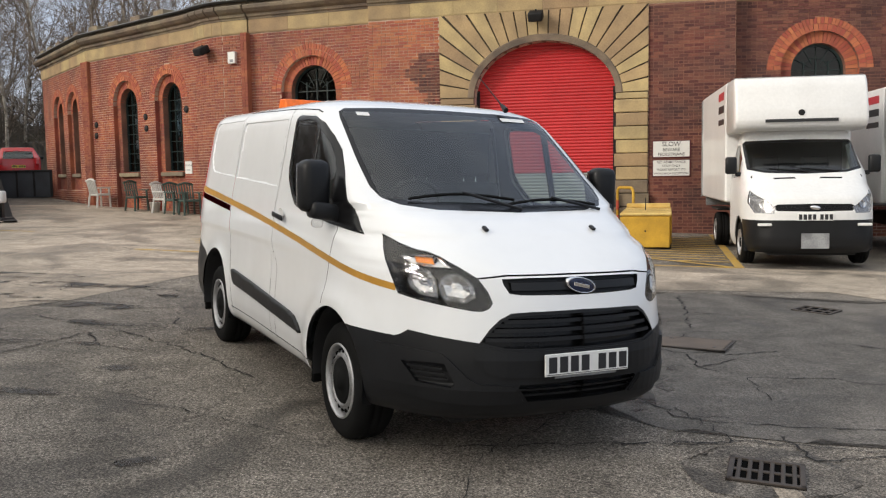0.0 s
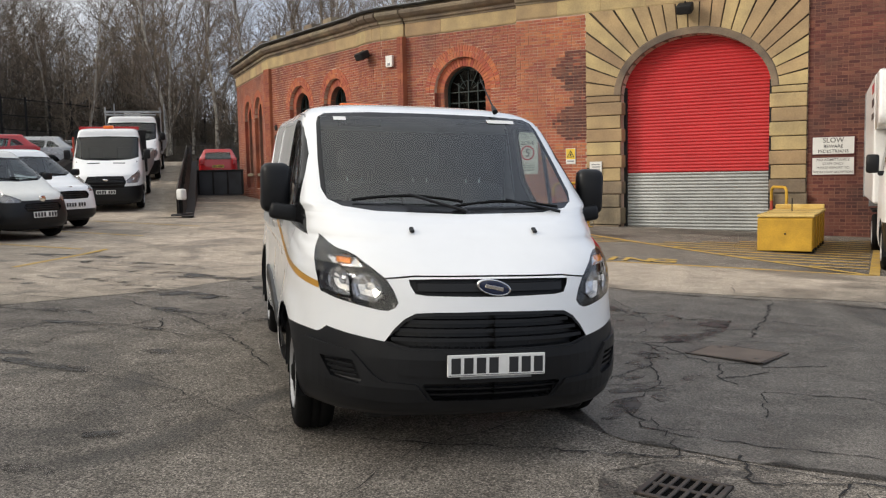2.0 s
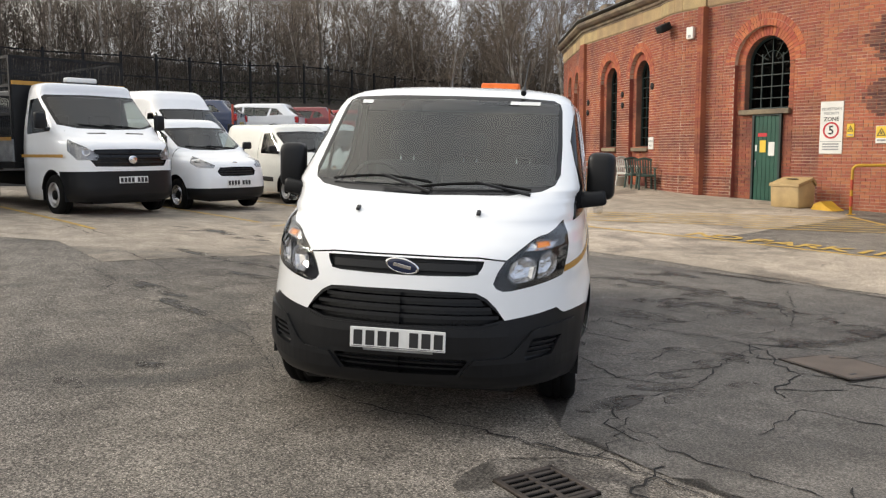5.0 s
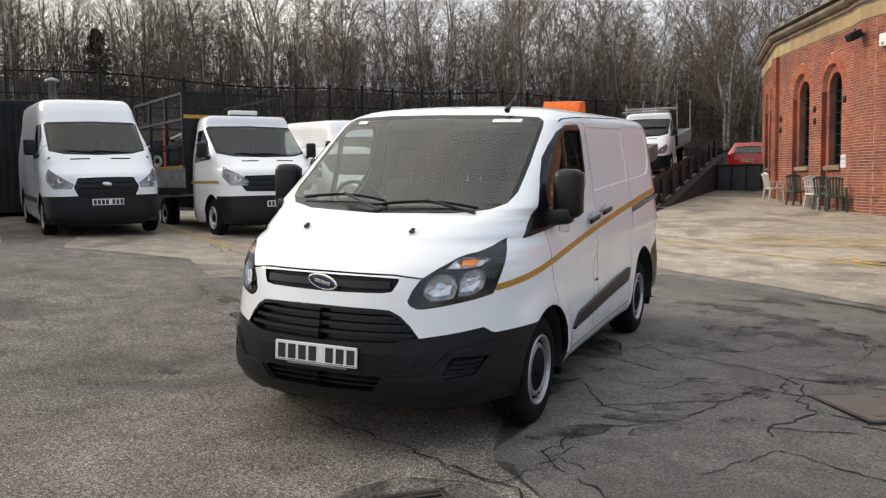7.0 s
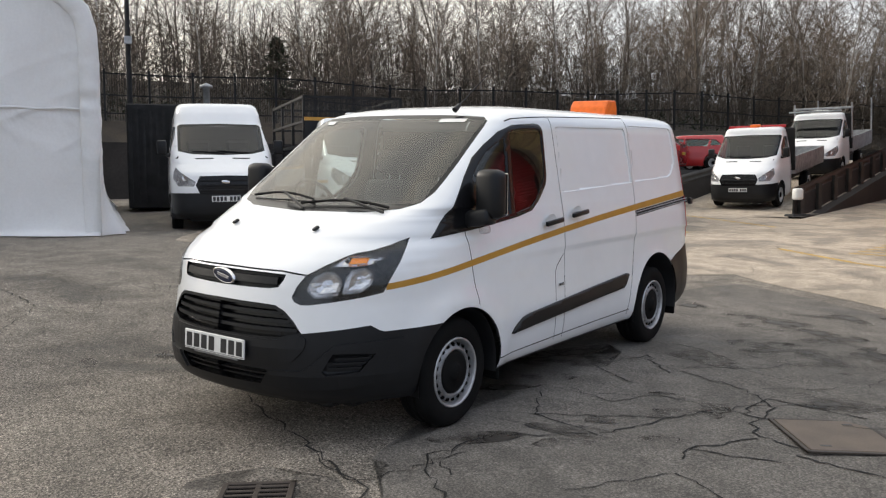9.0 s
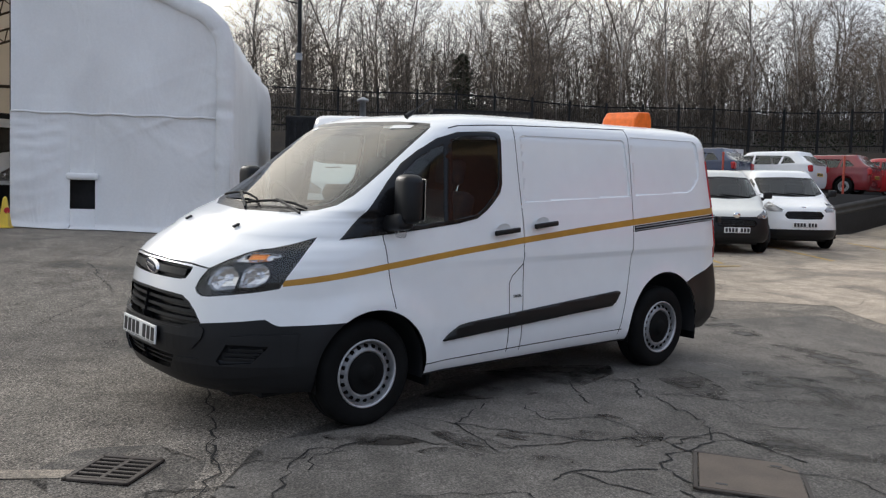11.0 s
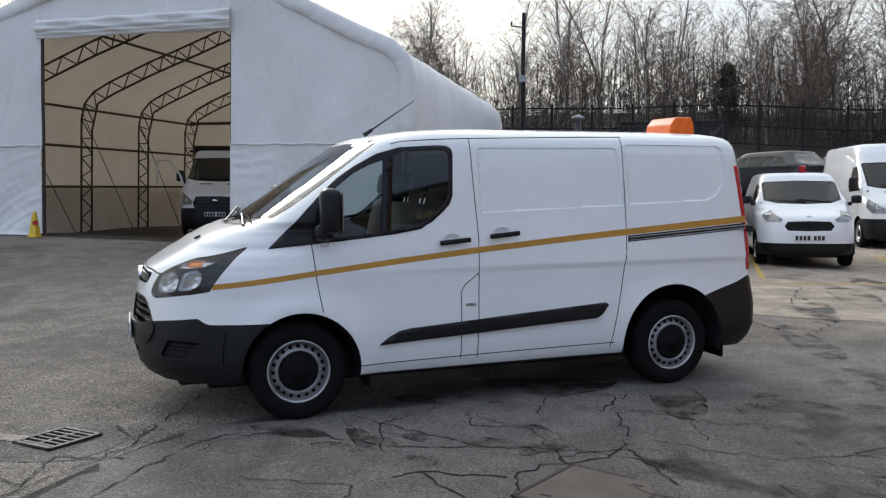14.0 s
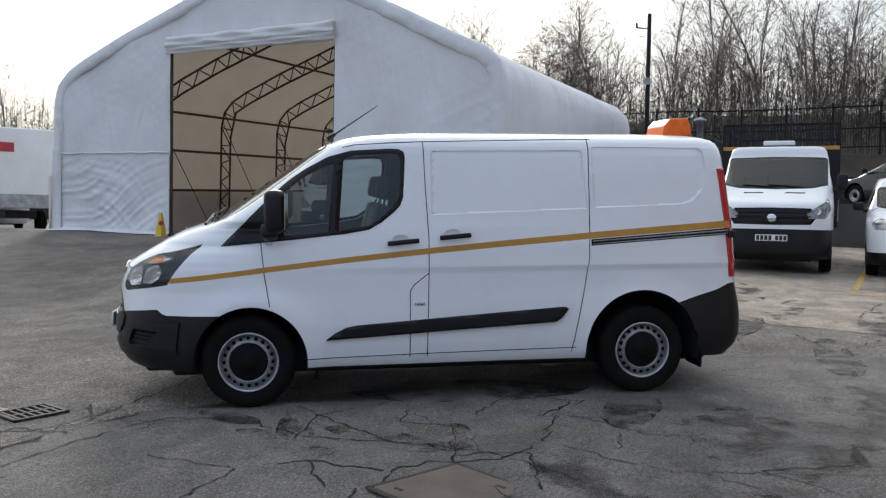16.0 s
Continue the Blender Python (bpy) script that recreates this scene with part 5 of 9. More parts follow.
# pilasters that stand proud at the joints
for p, q in (((-13.72, 28.12), (-13.36, 27.83)), ((-6.86, 23.01), (-6.68, 22.955))):
    m, ln = wall_frame(p, q)
    pl = thing("pilaster", m, "narrow brick pilaster standing proud of the wall", "pilaster", kind="structure")
    part("pilaster_core", box(bmesh.new(), 0, ln, -0.10, 0.1, -0.3, 5.42), BRICK, pl)
    lay(pl, 0, ln, 0.0, 5.4, -0.10, lambda a, b, z: [(a, b)], BRICK)

# green door under the window
dm = MB @ pose(0, -0.125, 0)
door = thing("door_1", dm, "dark green boarded door with notices, closed", "door", kind="structure")
part("door_frame", slab(bmesh.new(), 2.36, 0.3, 2.56, 0.17, 0.24, [(1.93, 0.37, 0.3, 2.52, 0)], 1.5), FRAMEGREEN, door)
for i in range(6):
    part("board", box(bmesh.new(), 1.565 + 0.122 * i, 1.565 + 0.122 * (i + 1) - 0.006, 0.205, 0.235, 0.36, 2.515, 0.004), GREENPAINT, door)
part("door_handle", box(bmesh.new(), 1.61, 1.64, 0.17, 0.205, 1.25, 1.42, 0.008), CHROME, door)
for x, z, w, h, mt in ((1.80, 2.05, 0.27, 0.09, SIGNRED), (1.82, 1.76, 0.18, 0.30, SIGNYELLOW), (2.08, 1.70, 0.18, 0.34, SIGNWHITE), (1.62, 1.72, 0.05, 0.16, SIGNWHITE)):
    part("door_notice", box(bmesh.new(), x - w / 2, x + w / 2, 0.198, 0.204, z - h / 2, z + h / 2), mt, door, "small printed notice")

# gate pavilion
MA, LA = wall_frame((-3.25, 21.68), (5.35, 20.03))
SC, HALF, SPRING, RISE = 4.39, 1.70, 3.42, 1.29
S0, S1, ZTOP = 1.84, 6.83, 5.42
gate = thing("wall_gate", MA, "brick gate front with yellow sandstone arch surround", "wall", kind="structure")
part("wall_core", slab(bmesh.new(), LA, -0.6, 6.2, 0.0, 0.9, [(SC, HALF, -0.7, SPRING, RISE)]), MORTAR, gate)
lay(gate, 0, S0 - 0.005, 1.95, 5.42, 0.0, lambda a, b, z: [(a, b)], PIERBRICK)
part("joint_backing", box(bmesh.new(), S1 + 0.01, LA - 0.002, -0.003, 0.02, -0.1, 5.41), REVEAL, gate, "dark joints of the burnt brick")
lay(gate, S1 + 0.005, LA, -0.1, 5.42, 0.0, lambda a, b, z: [(a, b)], PURPLEBRICK)
lay(gate, S0 - 0.9, S0 - 0.004, 2.4, 4.6, -0.004, lambda a, b, z: [(a, b)] if b > S0 - 0.55 - 0.3 * math.sin(z * 5) else [], PURPLEBRICK)
cornice(gate, LA, -0.02)


def stone(poly, y0, y1, mt):
    b = fixn(prism(bmesh.new(), poly, y0, y1))
    part("stone_block", b, mt, gate)


def out_to_frame(a):
    c, s = math.cos(a), math.sin(a)
    ks = []
    if abs(c) > 1e-6:
        ks.append(((S1 if c > 0 else S0) - SC) / c)
    if s > 1e-6:
        ks.append((ZTOP - SPRING) / s)
    k = min(ks)
    return (SC + k * c, SPRING + k * s)


SOOT = surf("sooty_stone_joint", (0.07, 0.055, 0.04), 0.95, var=0.25, scale=3, fine=40)
part("joint_backing", slab(bmesh.new(), S1, -0.1, ZTOP, -0.035, -0.002, [(SC, HALF, -0.2, SPRING, RISE)], S0), SOOT, gate, "sooty joints between the stones")
NV = 23
for i in range(NV):
    a0, a1 = math.pi * (i + 0.06) / NV, math.pi * (i + 0.94) / NV
    o0, o1 = out_to_frame(a0), out_to_frame(a1)
    poly = [(SC + HALF * math.cos(a0), SPRING + RISE * math.sin(a0)), o0]
    for cx in (S1, S0):
        if abs(o0[0] - o1[0]) > 1e-4 and abs(o0[1] - o1[1]) > 1e-4 and (abs(o0[0] - cx) < 1e-4 or abs(o1[0] - cx) < 1e-4):
            poly.append((cx, ZTOP))
    poly += [o1, (SC + HALF * math.cos(a1), SPRING + RISE * math.sin(a1))]
    stone(poly, -0.07 - 0.006 * (i % 2), 0.02, STONE)
for x0, x1, sgn in ((S0, SC - HALF, 1), (SC + HALF, S1, -1)):
    z = -0.1
    k = 0
    while z < SPRING - 0.05:
        h = 0.42 if z < 0.6 else 0.315
        z1 = min(z + h, SPRING)
        if SPRING - z1 < 0.15:
            z1 = SPRING
        grow = 0.10 if z < 0.9 else 0.0
        lo, hi = (x0 - grow * 0.3, x1 + (0.04 if k % 2 else 0.0)) if sgn > 0 else (x0 - (0.04 if k % 2 else 0.0), x1 + grow * 0.3)
        part("stone_block", box(bmesh.new(), lo + 0.004, hi - 0.004, -0.07 - grow - 0.006 * (k % 2), 0.3, z + 0.009, z1 - 0.009, 0.014), DARKSTONE if z < 1.3 else STONE, gate)
        z, k = z1, k + 1
part("arch_moulding", fixn(sheet(bmesh.new(), [[Vector((x, y, z)) for x, z in arch_poly(SC, HALF + dr, SPRING, RISE + dr, 40)] for dr, y in ((0.0, 0.3), (-0.005, -0.09), (0.13, -0.10), (0.16, -0.07))])), DARKSTONE, gate, "rounded stone arch edge")
# shutter: corrugated curtain in two paints
shut = thing("roller_shutter", MA, "closed red roller shutter with bare steel lower part", "shutter", kind="structure")


def curtain(z0, z1, pitch):
    b = bmesh.new()
    rows, z = [], z0
    while z < z1:
        for k in range(6):
            zz = z + pitch * k / 6
            if zz <= z1:
                rows.append([Vector((x, 0.30 - 0.018 * abs(math.sin(math.pi * k / 6)), zz)) for x in (SC - HALF - 0.05, SC + HALF + 0.05)])
        z += pitch
    return fixn(sheet(b, rows))


part("red_curtain", curtain(1.56, 4.8, 0.077), SHUTTERRED, shut, "red painted slats")
part("steel_curtain", curtain(0.1, 1.56, 0.077), SHUTTERGREY, shut, "bare steel slats")
part("bottom_rail", box(bmesh.new(), SC - HALF, SC + HALF, 0.27, 0.33, 0.06, 0.16, 0.01), GALV, shut)
for x in (SC - HALF + 0.03, SC + HALF - 0.03):
    part("guide_rail", box(bmesh.new(), x - 0.05, x + 0.05, 0.24, 0.36, 0.0, 3.6), DARKSTEEL, shut)

# roof behind the parapet, and an added backing coloured dark for the dim room inside
rb = bmesh.new()
edge = [PD, Vector((-13.5, 27.95)), Vector((-8.55, 24.14)), Vector((-6.67, 23.0)), Vector((-3.25, 21.68)), Vector((5.35, 20.03)), Vector((14, 19.75))]
mid = Vector((1.5, 36.0))
sheet(rb, [[Vector((p.x, p.y, 6.2)) + (Vector((mid.x, mid.y, 6.2)) - Vector((p.x, p.y, 6.2))) * k + Vector((0, 0, h)) for p in edge] for k, h in ((0.02, 0.0), (0.10, 0.1), (0.25, 0.75), (0.8, 3.2))])
solo("roof", fixn(rb), SLATE, Matrix.Identity(4), "low grey slate roof behind a stone parapet", "roof", kind="structure")
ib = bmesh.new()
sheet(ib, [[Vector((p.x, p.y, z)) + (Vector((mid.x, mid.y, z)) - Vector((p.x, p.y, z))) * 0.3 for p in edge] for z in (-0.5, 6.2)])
solo("wall_inner", fixn(ib), DARKROOM, Matrix.Identity(4), "added backing wall coloured dark for the dim room behind the panes", "wall", kind="structure")


# ---- signs and fittings on the gate front ----
def board(name, s, z, w, h, mt, label, m=MA, y=-0.02, edge_mt=None, cat="sign"):
    t = thing(name, m @ pose(s, y, z), label, cat)
    part("board", box(bmesh.new(), -w / 2, w / 2, -0.012, 0.012, -h / 2, h / 2, 0.004), edge_mt or mt, t)
    if edge_mt:
        part("face", box(bmesh.new(), -w / 2 + 0.025, w / 2 - 0.025, -0.016, -0.008, -h / 2 + 0.025, h / 2 - 0.025), mt, t)
    return t


def s_of(x):
    return (x + 3.25) / 0.9821


z5 = board("speed_sign", s_of(-2.97), 2.17, 0.54, 1.18, SIGNWHITE, "tall white pedestrian priority zone sign with a red five ring")
for txt, zz, sz in (("PEDESTRIAN", 0.42, 0.085), ("PRIORITY", 0.32, 0.085), ("ZONE", 0.19, 0.13)):
    word(txt, sz, INK if sz > 0.1 else SIGNGREY, z5, pose(0, -0.0135, zz), bold=0.002)
part("ring", fixn(lathe(bmesh.new(), [(0.19, -0.013), (0.19, -0.018), (0.15, -0.018), (0.15, -0.013)], 40, Matrix.Translation((0, 0, -0.06)))), SIGNRED, z5, "red ring")
word("5", 0.27, INK, z5, pose(0, -0.0135, -0.065), "figure", 0.006)
for zz in (-0.37, -0.43, -0.49):
    part("small_print", box(bmesh.new(), -0.19, 0.19, -0.0145, -0.012, zz - 0.016, zz + 0.016), SIGNGREY, z5, "unreadable small print bar")
part("zone_rule", box(bmesh.new(), -0.25, 0.25, -0.0145, -0.012, -0.318, -0.306), SIGNGREY, z5)
for x, z, w, h, kind in ((-2.53, 2.10, 0.17, 0.30, 0), (-1.85, 2.0, 0.25, 0.38, 1)):
    wsn = board("warning_sign", s_of(x), z, w, h, SIGNYELLOW if kind == 0 else SIGNWHITE, "small warning sign with a black triangle")
    if kind:
        part("sign_ground", box(bmesh.new(), -w * 0.46, w * 0.46, -0.0145, -0.012, -h * 0.2, h * 0.47), SIGNYELLOW, wsn)
    tri = [(-w * 0.4, -h * 0.08), (w * 0.4, -h * 0.08), (0, h * 0.38)]
    part("triangle", fixn(prism(bmesh.new(), tri, -0.0165, -0.0145)), INK, wsn)
    part("triangle_field", fixn(prism(bmesh.new(), [(x2 * 0.68, z2 * 0.68 + h * 0.02) for x2, z2 in tri], -0.0178, -0.0164)), SIGNYELLOW, wsn)
    part("symbol", box(bmesh.new(), -w * 0.08, w * 0.08, -0.0188, -0.0177, h * 0.0, h * 0.17), INK, wsn)
    part("small_print", box(bmesh.new(), -w * 0.36, w * 0.36, -0.0145, -0.012, -h * 0.38, -h * 0.28), SIGNGREY, wsn, "unreadable small print bar")
ns = board("notice", s_of(-1.20), 1.70, 0.30, 0.30, SIGNWHITE, "small white notice on the stone arch", y=-0.10)
for i in range(4):
    part("small_print", box(bmesh.new(), -0.11 + 0.02 * (i % 2), 0.11, -0.0145, -0.012, 0.08 - 0.06 * i - 0.012, 0.08 - 0.06 * i + 0.012), SIGNGREY, ns, "unreadable small print bar")
sl = board("slow_sign", s_of(3.975), 2.075, 0.87, 0.41, SIGNWHITE, "white slow beware pedestrians sign in a dark red frame", edge_mt=FRAMERED)
for txt, zz, sz in (("SLOW", 0.11, 0.15), ("BEWARE", -0.02, 0.10), ("PEDESTRIANS", -0.125, 0.10)):
    word(txt, sz, INK, sl, pose(0, -0.0175, zz), bold=0.0006)
so = board("staff_sign", s_of(3.975), 1.635, 0.87, 0.41, SIGNWHITE, "white staff only sign in a dark red frame", edge_mt=FRAMERED)
for txt, zz, sz in (("NO ADMITTANCE", 0.135, 0.08), ("STAFF ONLY", 0.048, 0.074), ("PLEASE REPORT TO", -0.04, 0.074), ("WORKSHOP RECEPTION", -0.13, 0.07)):
    word(txt, sz, INK, so, pose(0, -0.0175, zz), bold=0.0003)
MC, LC = wall_frame((-13.5, 27.95), (-8.55, 24.14))
sm = board("smoking_sign", 5.72, 1.88, 0.34, 0.36, SIGNWHITE, "small white smoking area notice on brick", m=MC)
for txt, zz in (("SMOKING", 0.06), ("AREA", -0.07)):
    word(txt, 0.075, SIGNGREY, sm, pose(0, -0.0135, zz))


def floodlight(m, label):
    t = thing("floodlight", m, label, "floodlight", "wall floodlights")
    part("housing", box(bmesh.new(), -0.17, 0.17, -0.45, -0.12, -0.1, 0.1, 0.03, 2, pose(0, 0, 0, 24, 0, 0)), DARKSTEEL, t, "", True)
    part("glass", box(bmesh.new(), -0.14, 0.14, -0.40, -0.16, -0.112, -0.10, 0.004, 1, pose(0, 0, 0, 24, 0, 0)), OLDGLASS, t)
    part("bracket", pipe(bmesh.new(), [(0, 0.02, -0.08), (0, -0.16, -0.08), (0, -0.24, 0.04)], 0.02, 8), DARKSTEEL, t)


floodlight(MA @ pose(s_of(0.93), -0.08, 5.36), "black floodlight over the stone gate arch")
MR, _ = wall_frame((-8.08, 23.66), (-7.80, 23.46))
floodlight(MR @ pose(0.15, 0, 5.16), "black floodlight under the stone cornice")
wbx = thing("alarm_box", wall_frame((-7.48, 23.29), (-6.70, 23.03))[0] @ pose(0.33, 0, 4.80), "white alarm box fixed high on brick", "alarm box")
part("case", box(bmesh.new(), -0.12, 0.12, -0.11, 0.0, -0.16, 0.16, 0.02, 2), SIGNWHITE, wbx)
part("strobe", box(bmesh.new(), -0.05, 0.05, -0.12, -0.1, -0.12, -0.05, 0.008), SIGNGREY, wbx)
for s, z in ((3.5, 3.45), (3.52, 3.1), (5.72, 3.55), (0.45, 3.35), (0.42, 3.0)):
    tie = thing("wall_tie", MC @ pose(s, -0.01, z), "round iron wall tie plate on brick", "wall tie", "iron wall ties")
    part("plate", fixn(lathe(bmesh.new(), [(0.10, 0.0), (0.10, -0.03), (0.05, -0.045), (0.001, -0.05)], 16)), DARKSTEEL, tie, "", True)

# the nearest bricks, one by one, on the gate's brick pier
bricks_data = {}
n_br = 0
for x, z, h, d in courses(0, S0 - 0.005, 0.0, 1.94, lambda a, b, z: [(a, b)]):
    if n_br >= 320:
        break
    key = round(h, 3)
    if key not in bricks_data:
        b = bmesh.new()
        box(b, -h, h, -0.009, 0.02, -0.030, 0.030)
        me = bpy.data.meshes.new("brick")
        b.to_mesh(me)
        b.free()
        me.materials.append(PIERBRICK)
        bricks_data[key] = me
    ob = new("brick", bricks_data[key])
    ob.parent = gate
    ob.location = (x, -d * 0.5, z)
    n_br += 1
# cracks, covers and drains in the yard
def crack(pts, w, seed):
    rnd = random.Random(seed)
    path = []
    for (a, b), (c, d) in zip(pts, pts[1:]):
        k = max(2, int(math.hypot(c - a, d - b) / 0.07))
        for i in range(k):
            path.append((a + (c - a) * i / k + rnd.uniform(-0.03, 0.03), b + (d - b) * i / k + rnd.uniform(-0.03, 0.03)))
    path.append(pts[-1])
    left, right = [], []
    for i, (x, y) in enumerate(path):
        p, q = path[max(i - 1, 0)], path[min(i + 1, len(path) - 1)]
        n = math.hypot(q[0] - p[0], q[1] - p[1]) or 1
        h = 0.72 * w * rnd.uniform(0.15, 1.0) * min(1, i / 3 + 0.1, (len(path) - 1 - i) / 3 + 0.1) / 2
        nx, ny = -(q[1] - p[1]) / n * h, (q[0] - p[0]) / n * h
        left.append(Vector((x + nx, y + ny, ground_z(x, y) + 0.0085)))
        right.append(Vector((x - nx, y - ny, ground_z(x, y) + 0.0085)))
    bm = fixn(sheet(bmesh.new(), [left, right]))
    if sum(f.normal.z for f in bm.faces) < 0:
        bmesh.ops.reverse_faces(bm, faces=bm.faces[:])
    return solo("ground_crack", bm, DARKTAR, FLAT, "dark open crack in the asphalt", "crack", "asphalt cracks", kind="structure")


CRACKS = [([(0.93, 5.5), (1.02, 5.04), (1.22, 4.97), (1.6, 4.9), (2.6, 4.85)], 0.05), ([(-0.6, 4.3), (0.78, 4.49), (1.35, 4.58), (1.7, 4.5), (2.03, 4.44), (3.4, 4.3)], 0.06),
          ([(2.1, 10.4), (1.95, 9.2), (1.75, 8.06)], 0.08), ([(1.89, 7.05), (1.45, 6.93), (1.24, 7.08), (1.06, 7.42), (0.61, 7.56), (-0.09, 7.46), (-0.53, 7.44)], 0.05),
          ([(1.1, 5.12), (0.81, 5.45), (1.06, 6.11), (0.95, 6.72), (0.94, 7.38), (1.3, 8.1)], 0.05), ([(0.76, 4.49), (1.23, 4.52), (1.19, 4.86), (1.0, 5.33)], 0.04),
          ([(0.61, 7.56), (0.9, 8.4), (0.6, 9.3), (0.1, 10.4)], 0.035), ([(-0.09, 7.46), (0.2, 8.2), (-0.3, 9.2)], 0.03), ([(1.06, 7.42), (0.5, 6.9), (0.2, 6.4)], 0.03),
          ([(-7.2, 10.0), (-5.6, 9.6), (-4.4, 9.9), (-3.4, 9.4)], 0.06), ([(-6.2, 7.4), (-4.6, 7.7), (-3.4, 7.1), (-2.4, 6.3), (-1.8, 5.6)], 0.06), ([(-6.5, 6.2), (-4.9, 5.9), (-3.9, 6.6), (-2.9, 6.4)], 0.05),
          ([(-5.2, 8.9), (-4.2, 8.3), (-3.0, 8.5)], 0.05), ([(-3.3, 5.1), (-2.2, 4.9), (-1.2, 4.4)], 0.035), ([(2.03, 4.44), (2.2, 4.1), (2.6, 3.9)], 0.03), ([(3.2, 10.1), (3.6, 9.2), (4.4, 8.8)], 0.03),
          ([(2.2, 7.6), (3.0, 8.2), (3.6, 8.0)], 0.02), ([(-2.6, 9.0), (-1.9, 8.3), (-1.5, 9.6)], 0.03), ([(0.3, 5.0), (-0.2, 4.2), (-0.3, 3.4)], 0.03), ([(-9.0, 2.2), (-6.5, 2.0), (-4.4, 2.8), (-2.6, 2.4)], 0.04)]
for i, (pts, w) in enumerate(CRACKS):
    crack(pts, w * 0.45, 40 + i)


def craze(x0, x1, y0, y1, pitch, seed, keep):
    """A net of fine cracks between loose chunks of asphalt."""
    rnd = random.Random(seed)
    nx, ny = int((x1 - x0) / pitch), int((y1 - y0) / pitch)
    node = {(i, j): (x0 + (i + rnd.uniform(-0.42, 0.42)) * pitch, y0 + (j + rnd.uniform(-0.42, 0.42)) * pitch) for i in range(nx + 1) for j in range(ny + 1)}
    vs, fs = [], []
    for (i, j), a in node.items():
        for o in ((1, 0), (0, 1), (1, 1)):
            b = node.get((i + o[0], j + o[1]))
            u, v = (i / nx - 0.5) * 2, (j / ny - 0.5) * 2
            if b is None or rnd.random() > keep * (1.15 - u * u * 0.7 - v * v * 0.5) * (0.35 if o == (1, 1) else 1):
                continue
            k = max(3, int(math.hypot(b[0] - a[0], b[1] - a[1]) / 0.06))
            w = rnd.uniform(0.003, 0.009)
            n = len(vs)
            for q in range(k + 1):
                x, y = a[0] + (b[0] - a[0]) * q / k + rnd.uniform(-0.025, 0.025) * (0 < q < k), a[1] + (b[1] - a[1]) * q / k + rnd.uniform(-0.025, 0.025) * (0 < q < k)
                h = w * rnd.uniform(0.4, 1.3)
                dx, dy = (b[1] - a[1]), -(b[0] - a[0])
                m = math.hypot(dx, dy)
                vs += [(x + dx / m * h, y + dy / m * h, ground_z(x, y) + 0.0083), (x - dx / m * h, y - dy / m * h, ground_z(x, y) + 0.0083)]
            fs += [(n + 2 * q, n + 2 * q + 1, n + 2 * q + 3, n + 2 * q + 2) for q in range(k)]
    me = bpy.data.meshes.new("crazing")
    me.from_pydata(vs, [], fs)
    me.materials.append(DARKTAR)
    tagged(new("crazing", me), "net of fine dark cracks in worn asphalt", "crack", kind="stuff")


craze(-0.4, 2.6, 5.2, 9.4, 0.46, 61, 0.36)
craze(-6.6, -2.2, 4.8, 10.6, 0.66, 62, 0.3)
craze(0.4, 4.6, 3.6, 5.4, 0.5, 63, 0.28)


def stain(x, y, a, b, az, seed):
    rnd = random.Random(seed)
    c, s = math.cos(radians(az)), math.sin(radians(az))
    pts = []
    for i in range(22):
        t = 2 * math.pi * i / 22
        r = rnd.uniform(0.75, 1.15)
        u, v = a * r * math.cos(t), b * r * math.sin(t)
        pts.append((x + u * c - v * s, y + u * s + v * c))
    solo("ground_stain", draped(pts, 0.0075, 0.5), STAIN, FLAT, "dark damp oil stain on the asphalt", "stain", "ground stains", kind="structure")


for i, (x, y, a, b, az) in enumerate(((1.16, 5.85, 0.22, 0.1, 60), (1.28, 6.32, 0.2, 0.08, 70), (-2.84, 5.82, 0.22, 0.09, 10), (-1.91, 3.93, 0.2, 0.08, 20), (-1.95, 3.3, 0.16, 0.07, 0), (-3.72, 7.5, 0.6, 0.14, 0), (-4.6, 8.4, 0.9, 0.2, -5), (-5.2, 9.8, 1.1, 0.25, -6), (-3.9, 6.5, 0.7, 0.12, 5),
                                      (-3.25, 5.1, 0.6, 0.1, 0), (3.1, 5.6, 0.3, 0.12, 20), (3.4, 6.2, 0.28, 0.12, 0), (0.95, 6.0, 0.3, 0.12, 40), (0.85, 5.4, 0.28, 0.12, 80), (-6.6, 10.6, 1.0, 0.3, 0), (0.7, 7.0, 0.3, 0.15, 20), (-0.4, 7.9, 0.5, 0.2, 0), (2.3, 3.5, 0.3, 0.1, 0), (2.0, 2.7, 0.3, 0.09, 30),
                                      (-7.4, 8.2, 1.1, 0.3, 10), (-8.2, 11.3, 1.2, 0.3, 0), (3.3, 7.4, 0.25, 0.1, 0), (-1.5, 10.2, 0.8, 0.25, 0), (-12.6, -3, 2.0, 1.0, 80), (0.3, 8.9, 1.0, 0.45, 20), (1.2, 8.3, 0.8, 0.3, 70), (-0.9, 9.4, 0.9, 0.4, 0), (-0.5, 6.6, 0.9, 0.4, -60), (0.9, 6.6, 0.45, 0.16, 75),
                                      (-3.0, 9.3, 0.9, 0.2, 5), (-5.9, 8.8, 0.9, 0.2, -8), (-4.3, 5.3, 0.6, 0.1, 0), (-5.4, 6.9, 0.9, 0.14, 5), (-2.6, 7.4, 0.5, 0.1, 10))):
    stain(x, y, a, b, az, 90 + i)

lay_text = thing("road_lettering", pose(-0.93, 14.18, ground_z(-0.9, 14.2) + 0.014, -89.5, 1.7, -4.6), "worn yellow no parking letters painted on asphalt", "road marking", kind="structure")
for i, ch in enumerate("NOPARKING"):
    word(ch, 0.66, ROADYELLOW, lay_text, pose(-1.72 + i * 0.40 + (0.16 if i > 1 else 0), 0, 0), "letter", 0.012)


